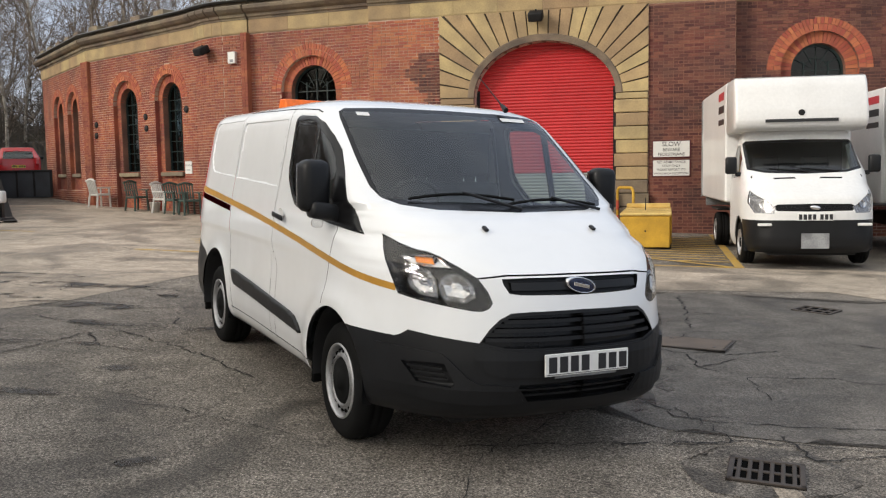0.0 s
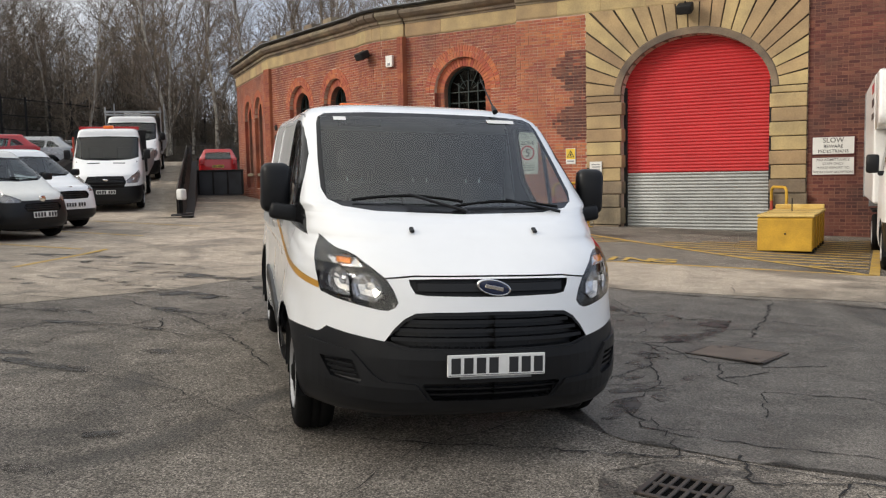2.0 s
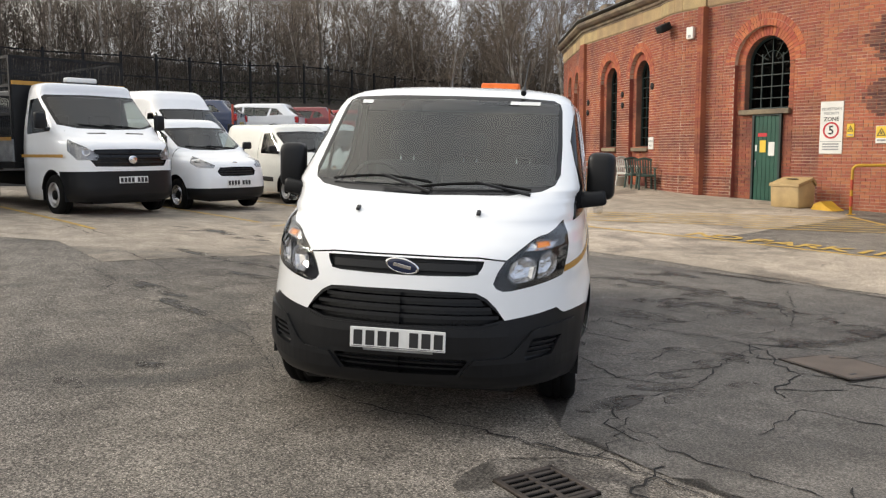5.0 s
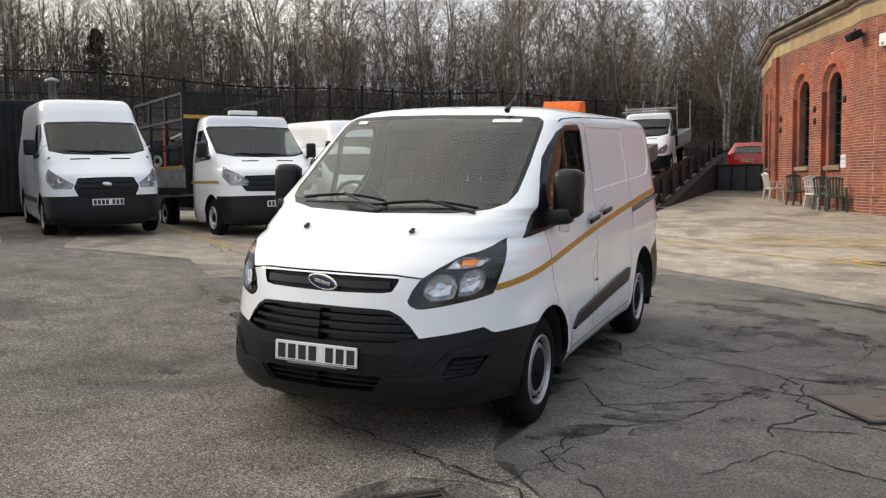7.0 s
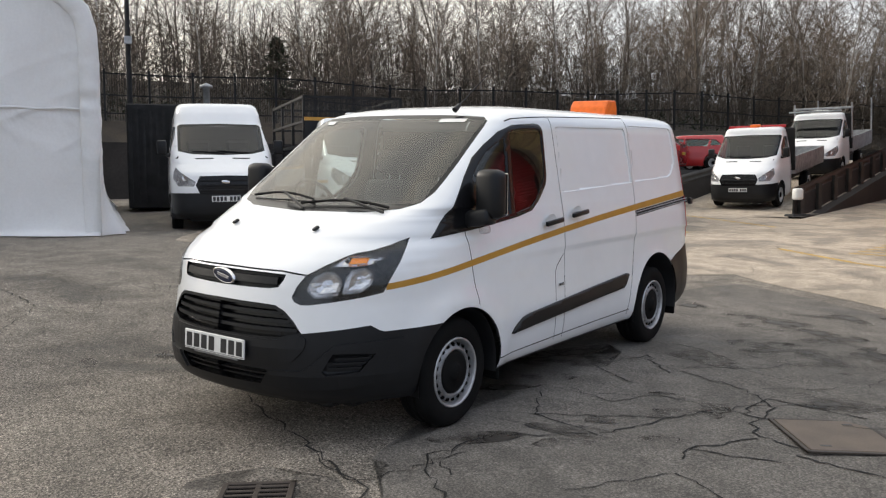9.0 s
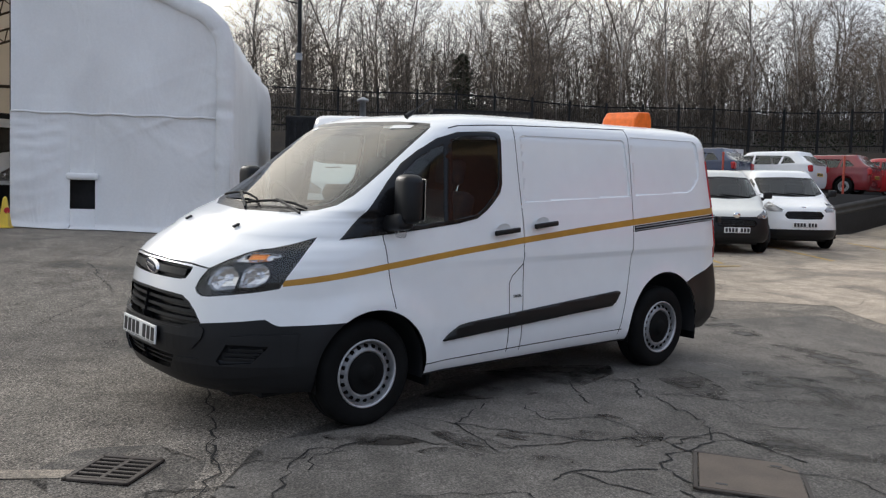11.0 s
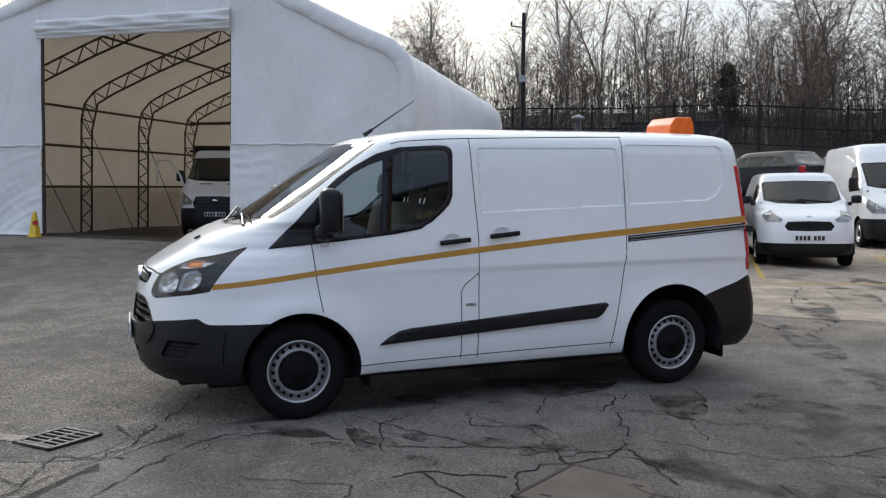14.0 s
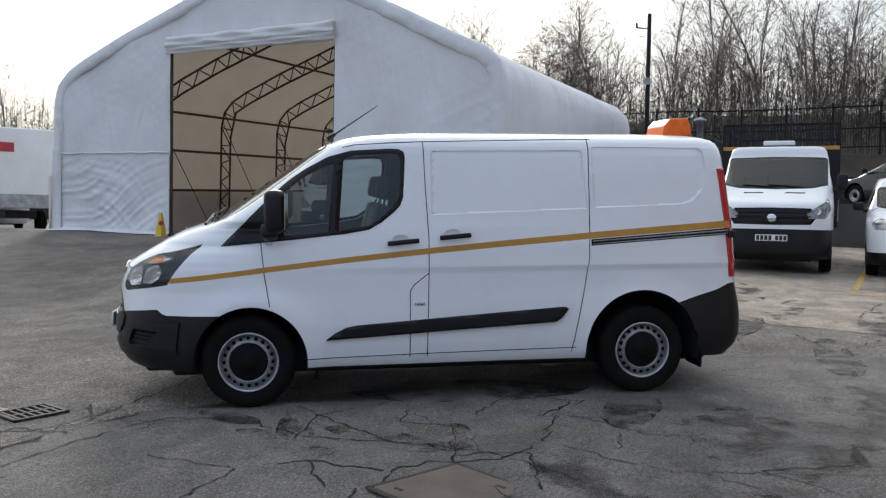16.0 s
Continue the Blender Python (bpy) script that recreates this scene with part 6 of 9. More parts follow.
def grate(x, y, az, w, d, label, rows, cols):
    m = pose(x, y, ground_z(x, y) + 0.004, 0.5, 1.7, az)
    t = thing("drain_grate", m, label, "drain")
    # flat black plate on the ground, painted as the darkness down the drain
    part("pit", box(bmesh.new(), -w / 2, w / 2, -d / 2, d / 2, 0.0, 0.004), VOID, t, "black plate in place of the unlit drain depth")
    for x0, x1, y0, y1 in ((-w / 2, w / 2, -d / 2, -d / 2 + 0.03), (-w / 2, w / 2, d / 2 - 0.03, d / 2), (-w / 2, -w / 2 + 0.03, -d / 2, d / 2), (w / 2 - 0.03, w / 2, -d / 2, d / 2)):
        part("frame_bar", box(bmesh.new(), x0, x1, y0, y1, 0.0, 0.016, 0.003), CASTIRON, t)
    for i in range(1, cols):
        xx = -w / 2 + w * i / cols
        part("grate_bar", box(bmesh.new(), xx - 0.011, xx + 0.011, -d / 2, d / 2, 0.0, 0.013, 0.003), CASTIRON, t)
    for i in range(1, rows):
        yy = -d / 2 + d * i / rows
        part("cross_bar", box(bmesh.new(), -w / 2, w / 2, yy - 0.014, yy + 0.014, 0.0, 0.012, 0.003), CASTIRON, t)


grate(1.27, 4.06, -18, 0.38, 0.36, "rusty cast iron drain grate set in broken asphalt", 2, 7)
grate(3.4, 9.32, -42, 0.42, 0.36, "worn cast iron drain grate in asphalt", 2, 4)
solo("drain_surround", draped(wobble([(0.92, 3.78), (1.3, 3.62), (1.72, 3.95), (1.62, 4.42), (1.15, 4.5), (0.85, 4.2)], 0.05, 3), 0.003, 0.5), RUBBLE, FLAT, "crumbling pale asphalt round a drain", "patch", kind="structure")
solo("concrete_strip", draped([(1.24, 3.86), (1.36, 3.82), (1.32, 2.9), (1.18, 2.92)], 0.006, 0.5), CONCRETE, FLAT, "narrow pale concrete channel beside the drain", "channel", kind="structure")
cov = thing("manhole_cover", pose(1.62, 7.36, ground_z(1.62, 7.36) + 0.003, 0.5, 1.7, 66), "dusty brown steel manhole cover in cracked asphalt", "manhole cover")
part("cover_plate", box(bmesh.new(), -0.26, 0.26, -0.30, 0.30, 0.0, 0.012, 0.003), COVERSTEEL, cov)
for x0, x1, y0, y1 in ((-0.29, 0.29, -0.33, -0.306), (-0.29, 0.29, 0.306, 0.33), (-0.29, -0.266, -0.33, 0.33), (0.266, 0.29, -0.33, 0.33)):
    part("frame_bar", box(bmesh.new(), x0, x1, y0, y1, 0, 0.011, 0.002), CASTIRON, cov)
for x, y in ((0.15, 0.22), (-0.15, -0.22)):
    part("lift_hole", box(bmesh.new(), x - 0.03, x + 0.03, y - 0.012, y + 0.012, 0.008, 0.0135), INK, cov)
# ---- white storage tent ----
def canvas_mat():
    m = surf("white_pvc_canvas", (0.88, 0.885, 0.89), 0.5, col2=(0.80, 0.80, 0.80), var=0.03, scale=0.8, fine=25)
    nt = m.node_tree
    tr, mx = nt.nodes.new("ShaderNodeBsdfTranslucent"), nt.nodes.new("ShaderNodeMixShader")
    tr.inputs[0].default_value = (0.78, 0.65, 0.48, 1)
    mx.inputs[0].default_value = 0.14
    nt.links.new(nt.nodes["Principled BSDF"].outputs[0], mx.inputs[1])
    nt.links.new(tr.outputs[0], mx.inputs[2])
    nt.links.new(mx.outputs[0], nt.nodes["Material Output"].inputs[0])
    b = nt.nodes["Principled BSDF"]
    tc, n, bp, mp = (nt.nodes.new("ShaderNode" + k) for k in ("TexCoord", "TexNoise", "Bump", "Mapping"))
    mp.inputs["Scale"].default_value = (1.0, 1.0, 0.45)
    n.inputs["Scale"].default_value, n.inputs["Detail"].default_value, n.inputs["Distortion"].default_value = 1.3, 3, 1.0
    nt.links.new(tc.outputs["Object"], mp.inputs[0])
    nt.links.new(mp.outputs[0], n.inputs["Vector"])
    nt.links.new(n.outputs[0], bp.inputs["Height"])
    bp.inputs["Strength"].default_value, bp.inputs["Distance"].default_value = 0.7, 0.09
    nt.links.new(bp.outputs[0], b.inputs["Normal"])
    return m


CANVAS = canvas_mat()
TRUSS = surf("rusty_brown_tube", (0.085, 0.065, 0.05), 0.7, metal=0.2, var=0.2, scale=5, fine=60)
TX0, TX1, TDX = -10.5, -23.6, 3.1
PROFILE = [(3.5, 0.55), (3.5, 2.3), (3.5, 3.6), (3.48, 4.15), (3.38, 4.5), (3.08, 4.78), (2.37, 5.10), (1.11, 5.72), (0.32, 6.07), (-1.0, 6.55), (-2.3, 6.9),
           (-3.3, 6.62), (-4.67, 6.08), (-6.0, 5.58), (-7.22, 5.06), (-7.75, 4.78), (-8.05, 4.45), (-8.16, 4.0), (-8.18, 2.3), (-8.2, 0.5)]


def tent_rise(x):
    return 0.35 * (TX0 - x) / (TX0 - TX1)


tent = thing("storage_tent", FLAT, "large white canvas storage tent with an open doorway", "tent")
rnd = random.Random(12)
rows = []
nx = 90
for i in range(nx + 1):
    x = TX0 + (TX1 - TX0) * i / nx
    sag = -0.05 * math.sin(math.pi * ((TX0 - x) % TDX) / TDX) ** 2
    row = []
    for j, (y, z) in enumerate(PROFILE):
        k = sag * (0.4 if z < 1 else 1.2)
        cy, cz = y + 2.35, z - 3.0
        n = math.hypot(cy, cz)
        w = 0.06 * noise.noise((x * 1.1 + z * 0.6, y * 0.5, z * 0.5)) + 0.035 * noise.noise((x * 2.9 - z * 1.1, y * 1.3, z))
        base = z < 0.6
        row.append(Vector((x, y + (cy / n) * (k + w) + (0.03 * (1 if y > 0 else -1) if base else 0), (ground_z(x, y) - 0.02 if base else z + tent_rise(x) + (cz / n) * (k + w)))))
    rows.append(row)
part("roof_canvas", fixn(sheet(bmesh.new(), rows)), CANVAS, tent, "white canvas roof and sides", True)
D0, D1, DZ = -4.62, -0.30, 5.1


def tent_top(y):
    ys = [p[0] for p in PROFILE][::-1]
    zs = [p[1] for p in PROFILE][::-1]
    return float(np.interp(y, ys, zs))


def crease(y, z):
    """Pulls and folds of the slack canvas, running up towards its corner."""
    u = z - 0.42 * y + 0.5 * noise.noise((y * 0.5, z * 0.5, 3.0))
    v = z + 0.5 * y + 0.4 * noise.noise((y * 0.6, z * 0.4, 9.0))
    a = max(0.0, 0.32 + noise.noise((y * 0.35, z * 0.45, 1.0)))
    b = max(0.0, 0.22 + noise.noise((y * 0.4, z * 0.5, 6.0)))
    ridge = (1 - abs(noise.noise((u * 4.6, y * 0.22, 0.0)))) ** 9
    cross = (1 - abs(noise.noise((v * 5.0, y * 0.3, 5.0)))) ** 9
    return 0.055 * a * ridge + 0.03 * b * cross


def front_sheet(y0, y1, z0f, z1f, n, k, name, skirt=False):
    rws = []
    for i in range(k + 1):
        t = i / k
        r = []
        for j in range(n + 1):
            y = y0 + (y1 - y0) * j / n
            a, b = z0f(y), z1f(y)
            z = a + (b - a) * t
            pull = 0.025 * math.sin(y * 2.1 + z * 1.3) + 0.018 * math.sin(y * 5.3 - z * 2.7) * (1 - t)
            pull += crease(y, z) * (1.3 if name == "lower_panel" else 0.4)
            if skirt and i == 0:
                pull += 0.28 + 0.1 * math.sin(y * 3)
            r.append(Vector((TX0 + pull * (1 if 0 < j < n else 0.4) + (0.035 if name == "lower_panel" else 0), y, z)))
        rws.append(r)
    b = fixn(sheet(bmesh.new(), rws))
    part(name, b, CANVAS, tent, "white canvas front panel", True)


def gz(y):
    return ground_z(TX0, y) + 0.01


front_sheet(D1, 3.46, lambda y: 2.75, tent_top, 64, 48, "front_panel")
front_sheet(-8.14, D0, lambda y: 2.75, tent_top, 64, 48, "front_panel")
front_sheet(D0, D1, lambda y: DZ, tent_top, 20, 6, "front_panel")
front_sheet(-8.16, D0, gz, lambda y: 2.82, 60, 40, "lower_panel", True)
# lower right panel with its small vent opening
front_sheet(D1, 0.70, gz, lambda y: 2.82, 18, 40, "lower_panel", True)
front_sheet(1.13, 3.48, gz, lambda y: 2.82, 44, 40, "lower_panel", True)
front_sheet(0.70, 1.13, lambda y: 1.66, lambda y: 2.82, 8, 17, "lower_panel")
front_sheet(0.70, 1.13, gz, lambda y: 1.12, 8, 16, "lower_panel", True)
part("vent_flap", box(bmesh.new(), TX0, TX0 + 0.10, 0.64, 1.19, 1.64, 1.76, 0.04, 2), CANVAS, tent, "rolled canvas vent flap", True)
fold = [(0.0, 5.06), (0.06, 5.03), (0.11, 5.07), (0.08, 5.12), (0.13, 5.14), (0.15, 5.19), (0.10, 5.235), (0.15, 5.25), (0.18, 5.31), (0.13, 5.37), (0.15, 5.42), (0.17, 5.48), (0.08, 5.56), (0.0, 5.57)]
part("door_roll", fixn(sheet(bmesh.new(), [[Vector((TX0 + 0.75 * dx * (1 + 0.25 * math.sin(i * 0.9 + j)) + 0.04, D0 - 0.03 + (D1 - D0 + 0.06) * i / 24, 5.06 + (z - 5.06) * 0.75 + 0.010 * math.sin(i * 1.3 + j * 0.7) + 0.004 * i)) for i in range(25)] for j, (dx, z) in enumerate(fold)])), CANVAS, tent, "folded up canvas door", True)
for y in (D0, D1):
    part("door_edge_strip", rod(bmesh.new(), (TX0 - 0.05, y, gz(y)), (TX0 - 0.05, y, DZ), 0.035, 8), TRUSS, tent)
# seam pipe round the gable
b = bmesh.new()
pipe(b, [(TX0 - 0.05, y * 0.996, z) for y, z in PROFILE if z > 0.6], 0.06, 8)
part("gable_seam", b, CANVAS, tent, "padded canvas gable seam", True)
# doubled band of canvas along the gable edge, puckered by its stitching
edge = [Vector((y, z)) for y, z in PROFILE if z > 0.52]
edge[0], edge[-1] = Vector((3.5, 0.3)), Vector((-8.2, 0.3))
line = []
for p, q in zip(edge, edge[1:]):
    n = max(1, round((q - p).length / 0.07))
    line += [p.lerp(q, i / n) for i in range(n)]
for _ in range(6):
    line = [line[0]] + [(a + b * 2 + c) / 4 for a, b, c in zip(line, line[1:], line[2:])] + [line[-1]]
rws = [[] for _ in range(6)]
for i, p in enumerate(line):
    d = (line[min(i + 1, len(line) - 1)] - line[max(i - 1, 0)]).normalized()
    inward = Vector((d.y, -d.x))
    if inward.dot(Vector((-2.3, 3.0)) - p) < 0:
        inward = -inward
    for k, (dist, proud) in enumerate(((-0.05, -0.14), (-0.04, -0.02), (0.01, 0.035), (0.13, 0.04), (0.25, 0.055), (0.28, 0.01))):
        w = 0.03 * noise.noise((p.x * 4.0, p.y * 4.0, k * 0.6)) + 0.022 * noise.noise((p.x * 11.0, p.y * 11.0, k * 0.5))
        o = p + inward * (dist + 0.5 * w)
        rws[k].append(Vector((TX0 + proud + w + (0.045 if p.y < 2.9 else 0), o.x, o.y)))
part("gable_band", fixn(sheet(bmesh.new(), rws)), CANVAS, tent, "puckered canvas band along the gable", True)
# loose foot of the side canvas, bunched into folds on the ground
for y0, s in ((3.5, 1), (-8.2, -1)):
    rws = []
    for z, out in ((1.25, 0.012), (0.95, 0.05), (0.65, 0.11), (0.38, 0.20), (0.20, 0.32), (0.09, 0.45), (0.012, 0.50)):
        row = []
        for i in range(181):
            x = TX0 + 0.16 - (TX0 - TX1 - 0.2) * i / 180
            wrap = min(1.0, i / 4)
            ripple = 0.5 * math.sin(x * 9.3 + 1.4 * math.sin(x * 2.3)) + 0.35 * math.sin(x * 17.1 + 0.8 * math.sin(x * 5.1)) + 0.3 * math.sin(x * 3.1)
            row.append(Vector((x + 0.04 * math.sin(x * 11.0) * out, y0 + s * out * wrap * (0.72 + 0.26 * ripple), ground_z(x, y0) + z + (0.05 * math.sin(x * 5.7) + 0.10 if z > 1 else 0.02 * ripple * (z > 0.1)))))
        rws.append(row)
    part("loose_skirt", fixn(sheet(bmesh.new(), rws)), CANVAS, tent, "bunched white canvas foot", True)
# trusses
for i in range(5):
    x = TX0 - 0.25 - TDX * i
    if x < TX1:
        break
    b = bmesh.new()
    inner = [(y + (0.14 if y < -2.35 else -0.14), z - 0.08 + tent_rise(x)) for y, z in PROFILE]
    inn2 = [(y + (0.48 if y < -2.35 else -0.48) * (1 if z < 4.5 else 0.55), z - (0.08 if z < 4 else 0.42) + tent_rise(x)) for y, z in PROFILE]
    for ring in (inner, inn2):
        pipe(b, [(x, y, max(z, ground_z(x, y))) for y, z in ring], 0.032, 6)
    for (y0, z0), (y1, z1), (y2, z2), (y3, z3) in zip(inner, inner[1:], inn2, inn2[1:]):
        n = max(1, round(math.hypot(y1 - y0, z1 - z0) / 0.55))
        for k in range(n):
            a, c = k / n, (k + 1) / n
            p = (x, y0 + (y1 - y0) * a, z0 + (z1 - z0) * a)
            q = (x, y2 + (y3 - y2) * (a + c) / 2, z2 + (z3 - z2) * (a + c) / 2)
            s = (x, y0 + (y1 - y0) * c, z0 + (z1 - z0) * c)
            rod(b, p, q, 0.018, 5)
            rod(b, q, s, 0.018, 5)
    part("truss", b, TRUSS, tent, "brown steel lattice truss")
for y, z in ((-7.95, 1.95), (-7.95, 3.1), (-7.9, 4.2), (-5.2, 5.68), (-2.3, 6.68), (0.8, 5.68), (3.25, 4.2), (3.3, 3.1), (3.3, 1.95)):
    part("purlin", rod(bmesh.new(), (TX0 - 0.2, y, z), (TX1, y, z + 0.35), 0.035, 6), TRUSS, tent, "brown steel purlin")
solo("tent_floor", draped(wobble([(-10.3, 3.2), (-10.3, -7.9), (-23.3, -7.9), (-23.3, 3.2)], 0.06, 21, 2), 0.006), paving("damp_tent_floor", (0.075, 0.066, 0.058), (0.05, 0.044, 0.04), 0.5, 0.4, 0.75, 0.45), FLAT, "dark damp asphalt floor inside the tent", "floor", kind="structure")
for y0, z0, y1, z1 in ((-7.95, 4.2, -7.95, 0.8),):
    for i in range(1, 4):
        xa = TX0 - 0.25 - TDX * i
        part("brace_wire", rod(bmesh.new(), (xa, y0, z0), (xa - TDX * 0.85, y1, z1), 0.012, 5), TRUSS, tent)
b = bmesh.new()
b.faces.new([b.verts.new((TX1, y, max(z + 0.3, ground_z(TX1, y)))) for y, z in PROFILE])
part("back_wall", b, CANVAS, tent, "white canvas back wall")
for z in (2.6, 3.6, 4.6):
    part("back_rail", rod(bmesh.new(), (TX1 + 0.12, -8.0, z), (TX1 + 0.12, 3.3, z), 0.05, 6), TRUSS, tent, "brown steel end rail")
# added dark board: stands in for the unlit inside behind the vent
part("vent_screen", box(bmesh.new(), TX0 - 0.22, TX0 - 0.2, 0.6, 1.25, 0.9, 1.85, 0.005), DARKSTEEL, tent, "added dark board for the shade behind the vent opening")
for y0, y1 in ((-8.1, D0 - 0.02), (D1 + 0.02, 3.42)):
    part("hem", pipe(bmesh.new(), [(TX0 + 0.062 + 0.025 * math.sin(2.1 * (y0 + (y1 - y0) * i / 16) + 3.6), y0 + (y1 - y0) * i / 16, 2.815 + 0.012 * math.sin(i * 1.9)) for i in range(17)], 0.022, 6), CANVAS, tent, "stitched hem of the lower canvas", True)
# ---- terrace, bank, fence and the bare wood behind ----
EARTH = surf("dark_leaf_litter", (0.05, 0.038, 0.026), 0.95, col2=(0.024, 0.019, 0.014), var=0.3, scale=0.8, fine=14, bump=0.02)
DARKWALL = surf("sooty_retaining_wall", (0.03, 0.026, 0.024), 0.9, col2=(0.016, 0.014, 0.013), var=0.25, scale=0.8, fine=12, bump=0.01)
BARK = surf("grey_brown_bark", (0.19, 0.16, 0.13), 0.95, col2=(0.09, 0.075, 0.06), var=0.25, scale=2, fine=30, bump=0.004)
BIRCH = surf("pale_birch_bark", (0.52, 0.48, 0.42), 0.9, col2=(0.22, 0.19, 0.16), var=0.2, scale=4, fine=30)
TWIG = surf("brown_bare_twigs", (0.27, 0.215, 0.165), 0.95, var=0.25, scale=1, fine=10)
BRAMBLE = surf("brown_bramble", (0.105, 0.083, 0.06), 0.95, col2=(0.052, 0.043, 0.032), var=0.3, scale=1, fine=10, island=0.3)
IVY = surf("dull_evergreen_leaf", (0.05, 0.062, 0.03), 0.8, var=0.3, scale=2, fine=10, island=0.4)
TERZ = 1.95
tb = bmesh.new()
edge_line = [(-19.6, -9), (-19.6, 8.0), (-19.2, 14.0), (-18.4, 19.5), (-20.5, 23.5), (-25.0, 30.5), (-27, 45), (-40, 60)]
sheet(tb, [[Vector((x, y, ground_z(x, y) - 0.3)) for x, y in edge_line[1:]], [Vector((x, y, TERZ)) for x, y in edge_line[1:]], [Vector((-34.0, y + 2, TERZ + 0.1)) for x, y in edge_line[1:]]])
solo("terrace", fixn(tb), surf("terrace_tarmac", (0.09, 0.085, 0.08), 0.9, var=0.2, scale=0.6, fine=40), FLAT, "raised tarmac car park behind a low wall", "terrace", kind="structure")


def bank_z(x, y):
    d = -34 - x
    wave = 0.35 * math.sin(y * 0.21) + 0.2 * math.sin(y * 0.53 + x * 0.3)
    if d < 0:
        return TERZ
    return TERZ + min(d / 4.5, 1) * 2.45 + min(max(d - 4.5, 0), 24) * 0.19 + wave * min(d / 6, 1) * 0.5


bb = bmesh.new()
sheet(bb, [[Vector((x, y, bank_z(x, y) if x < -33.9 else TERZ - 0.4)) for y in range(-110, 151, 3)] for x in (-33.8, -34, -35, -36.5, -38.5, -40, -44, -50, -56, -62.5, -75, -95, -130, -220)])
solo("bank", fixn(bb), EARTH, FLAT, "dark leaf strewn bank below a wood", "bank", kind="structure")
wb = bmesh.new()
box(wb, -34.3, -33.7, -60, 70, 0.5, 3.3)
solo("retaining_wall", wb, DARKWALL, FLAT, "long sooty retaining wall below the bank", "wall", kind="structure")
# wood to the north, beyond the roundhouse
nb = bmesh.new()
sheet(nb, [[Vector((x, y, 0.9 + (min(max(y - 44, 0) / 10, 1)) * 3.0 + max(y - 54, 0) * 0.05)) for x in range(-60, 70, 5)] for y in (43.5, 44, 48, 54, 65, 90, 150)])
solo("bank_north", fixn(nb), EARTH, FLAT, "dark leaf strewn bank behind the roundhouse", "bank", kind="structure")

fence = thing("fence", FLAT, "tall dark steel fence along the top of the bank", "fence")
FX = -38.6
fy = -32.0
while fy < 66:
    z = bank_z(FX, fy)
    b = bmesh.new()
    box(b, -0.05, 0.05, -0.05, 0.05, -0.2, 2.4)
    ob = part("post", b, DARKSTEEL, fence)
    ob.location = (FX, fy, z)
    fy += 2.0
for dz in (0.35, 1.2, 2.2):
    part("rail", fixn(sheet(bmesh.new(), [[Vector((FX + ox, y, bank_z(FX, y) + dz + oz)) for y in range(-32, 67, 2)] for ox, oz in ((-0.02, -0.028), (0.02, -0.028), (0.02, 0.028), (-0.02, 0.028), (-0.02, -0.028))])), DARKSTEEL, fence)
vs, fs = [], []
for i in range(0, 98 * 9):
    y = -32 + i / 9
    z = bank_z(FX, y)
    n = len(vs)
    vs += [(FX + 0.03, y - 0.008, z), (FX + 0.03, y + 0.008, z), (FX + 0.03, y + 0.008, z + 2.25), (FX + 0.03, y - 0.008, z + 2.25)]
    fs.append((n, n + 1, n + 2, n + 3))
me = bpy.data.meshes.new("railing_infill")
me.from_pydata(vs, [], fs)
me.materials.append(DARKSTEEL)
ob = new("railing_infill", me)
ob.parent = fence
tagged(ob, "row of thin dark steel pales", kind="stuff")


def tube(vs, fs, p, q, r0, r1, sides):
    d = (q - p).normalized()
    a = d.orthogonal().normalized()
    c = d.cross(a)
    n = len(vs)
    for o, r in ((p, r0), (q, r1)):
        for k in range(sides):
            t = 2 * math.pi * k / sides
            vs.append(tuple(o + (a * math.cos(t) + c * math.sin(t)) * r))
    for k in range(sides):
        fs.append((n + k, n + (k + 1) % sides, n + sides + (k + 1) % sides, n + sides + k))


def twig(vs, fs, p, q, r):
    """A thin shoot that runs out to a point."""
    d = (q - p).normalized()
    a = d.orthogonal().normalized() * r
    c = d.cross(a)
    n = len(vs)
    vs += [tuple(p + a), tuple(p - a * 0.5 + c * 0.87), tuple(p - a * 0.5 - c * 0.87), tuple(q)]
    fs += [(n, n + 1, n + 3), (n + 1, n + 2, n + 3), (n + 2, n, n + 3)]


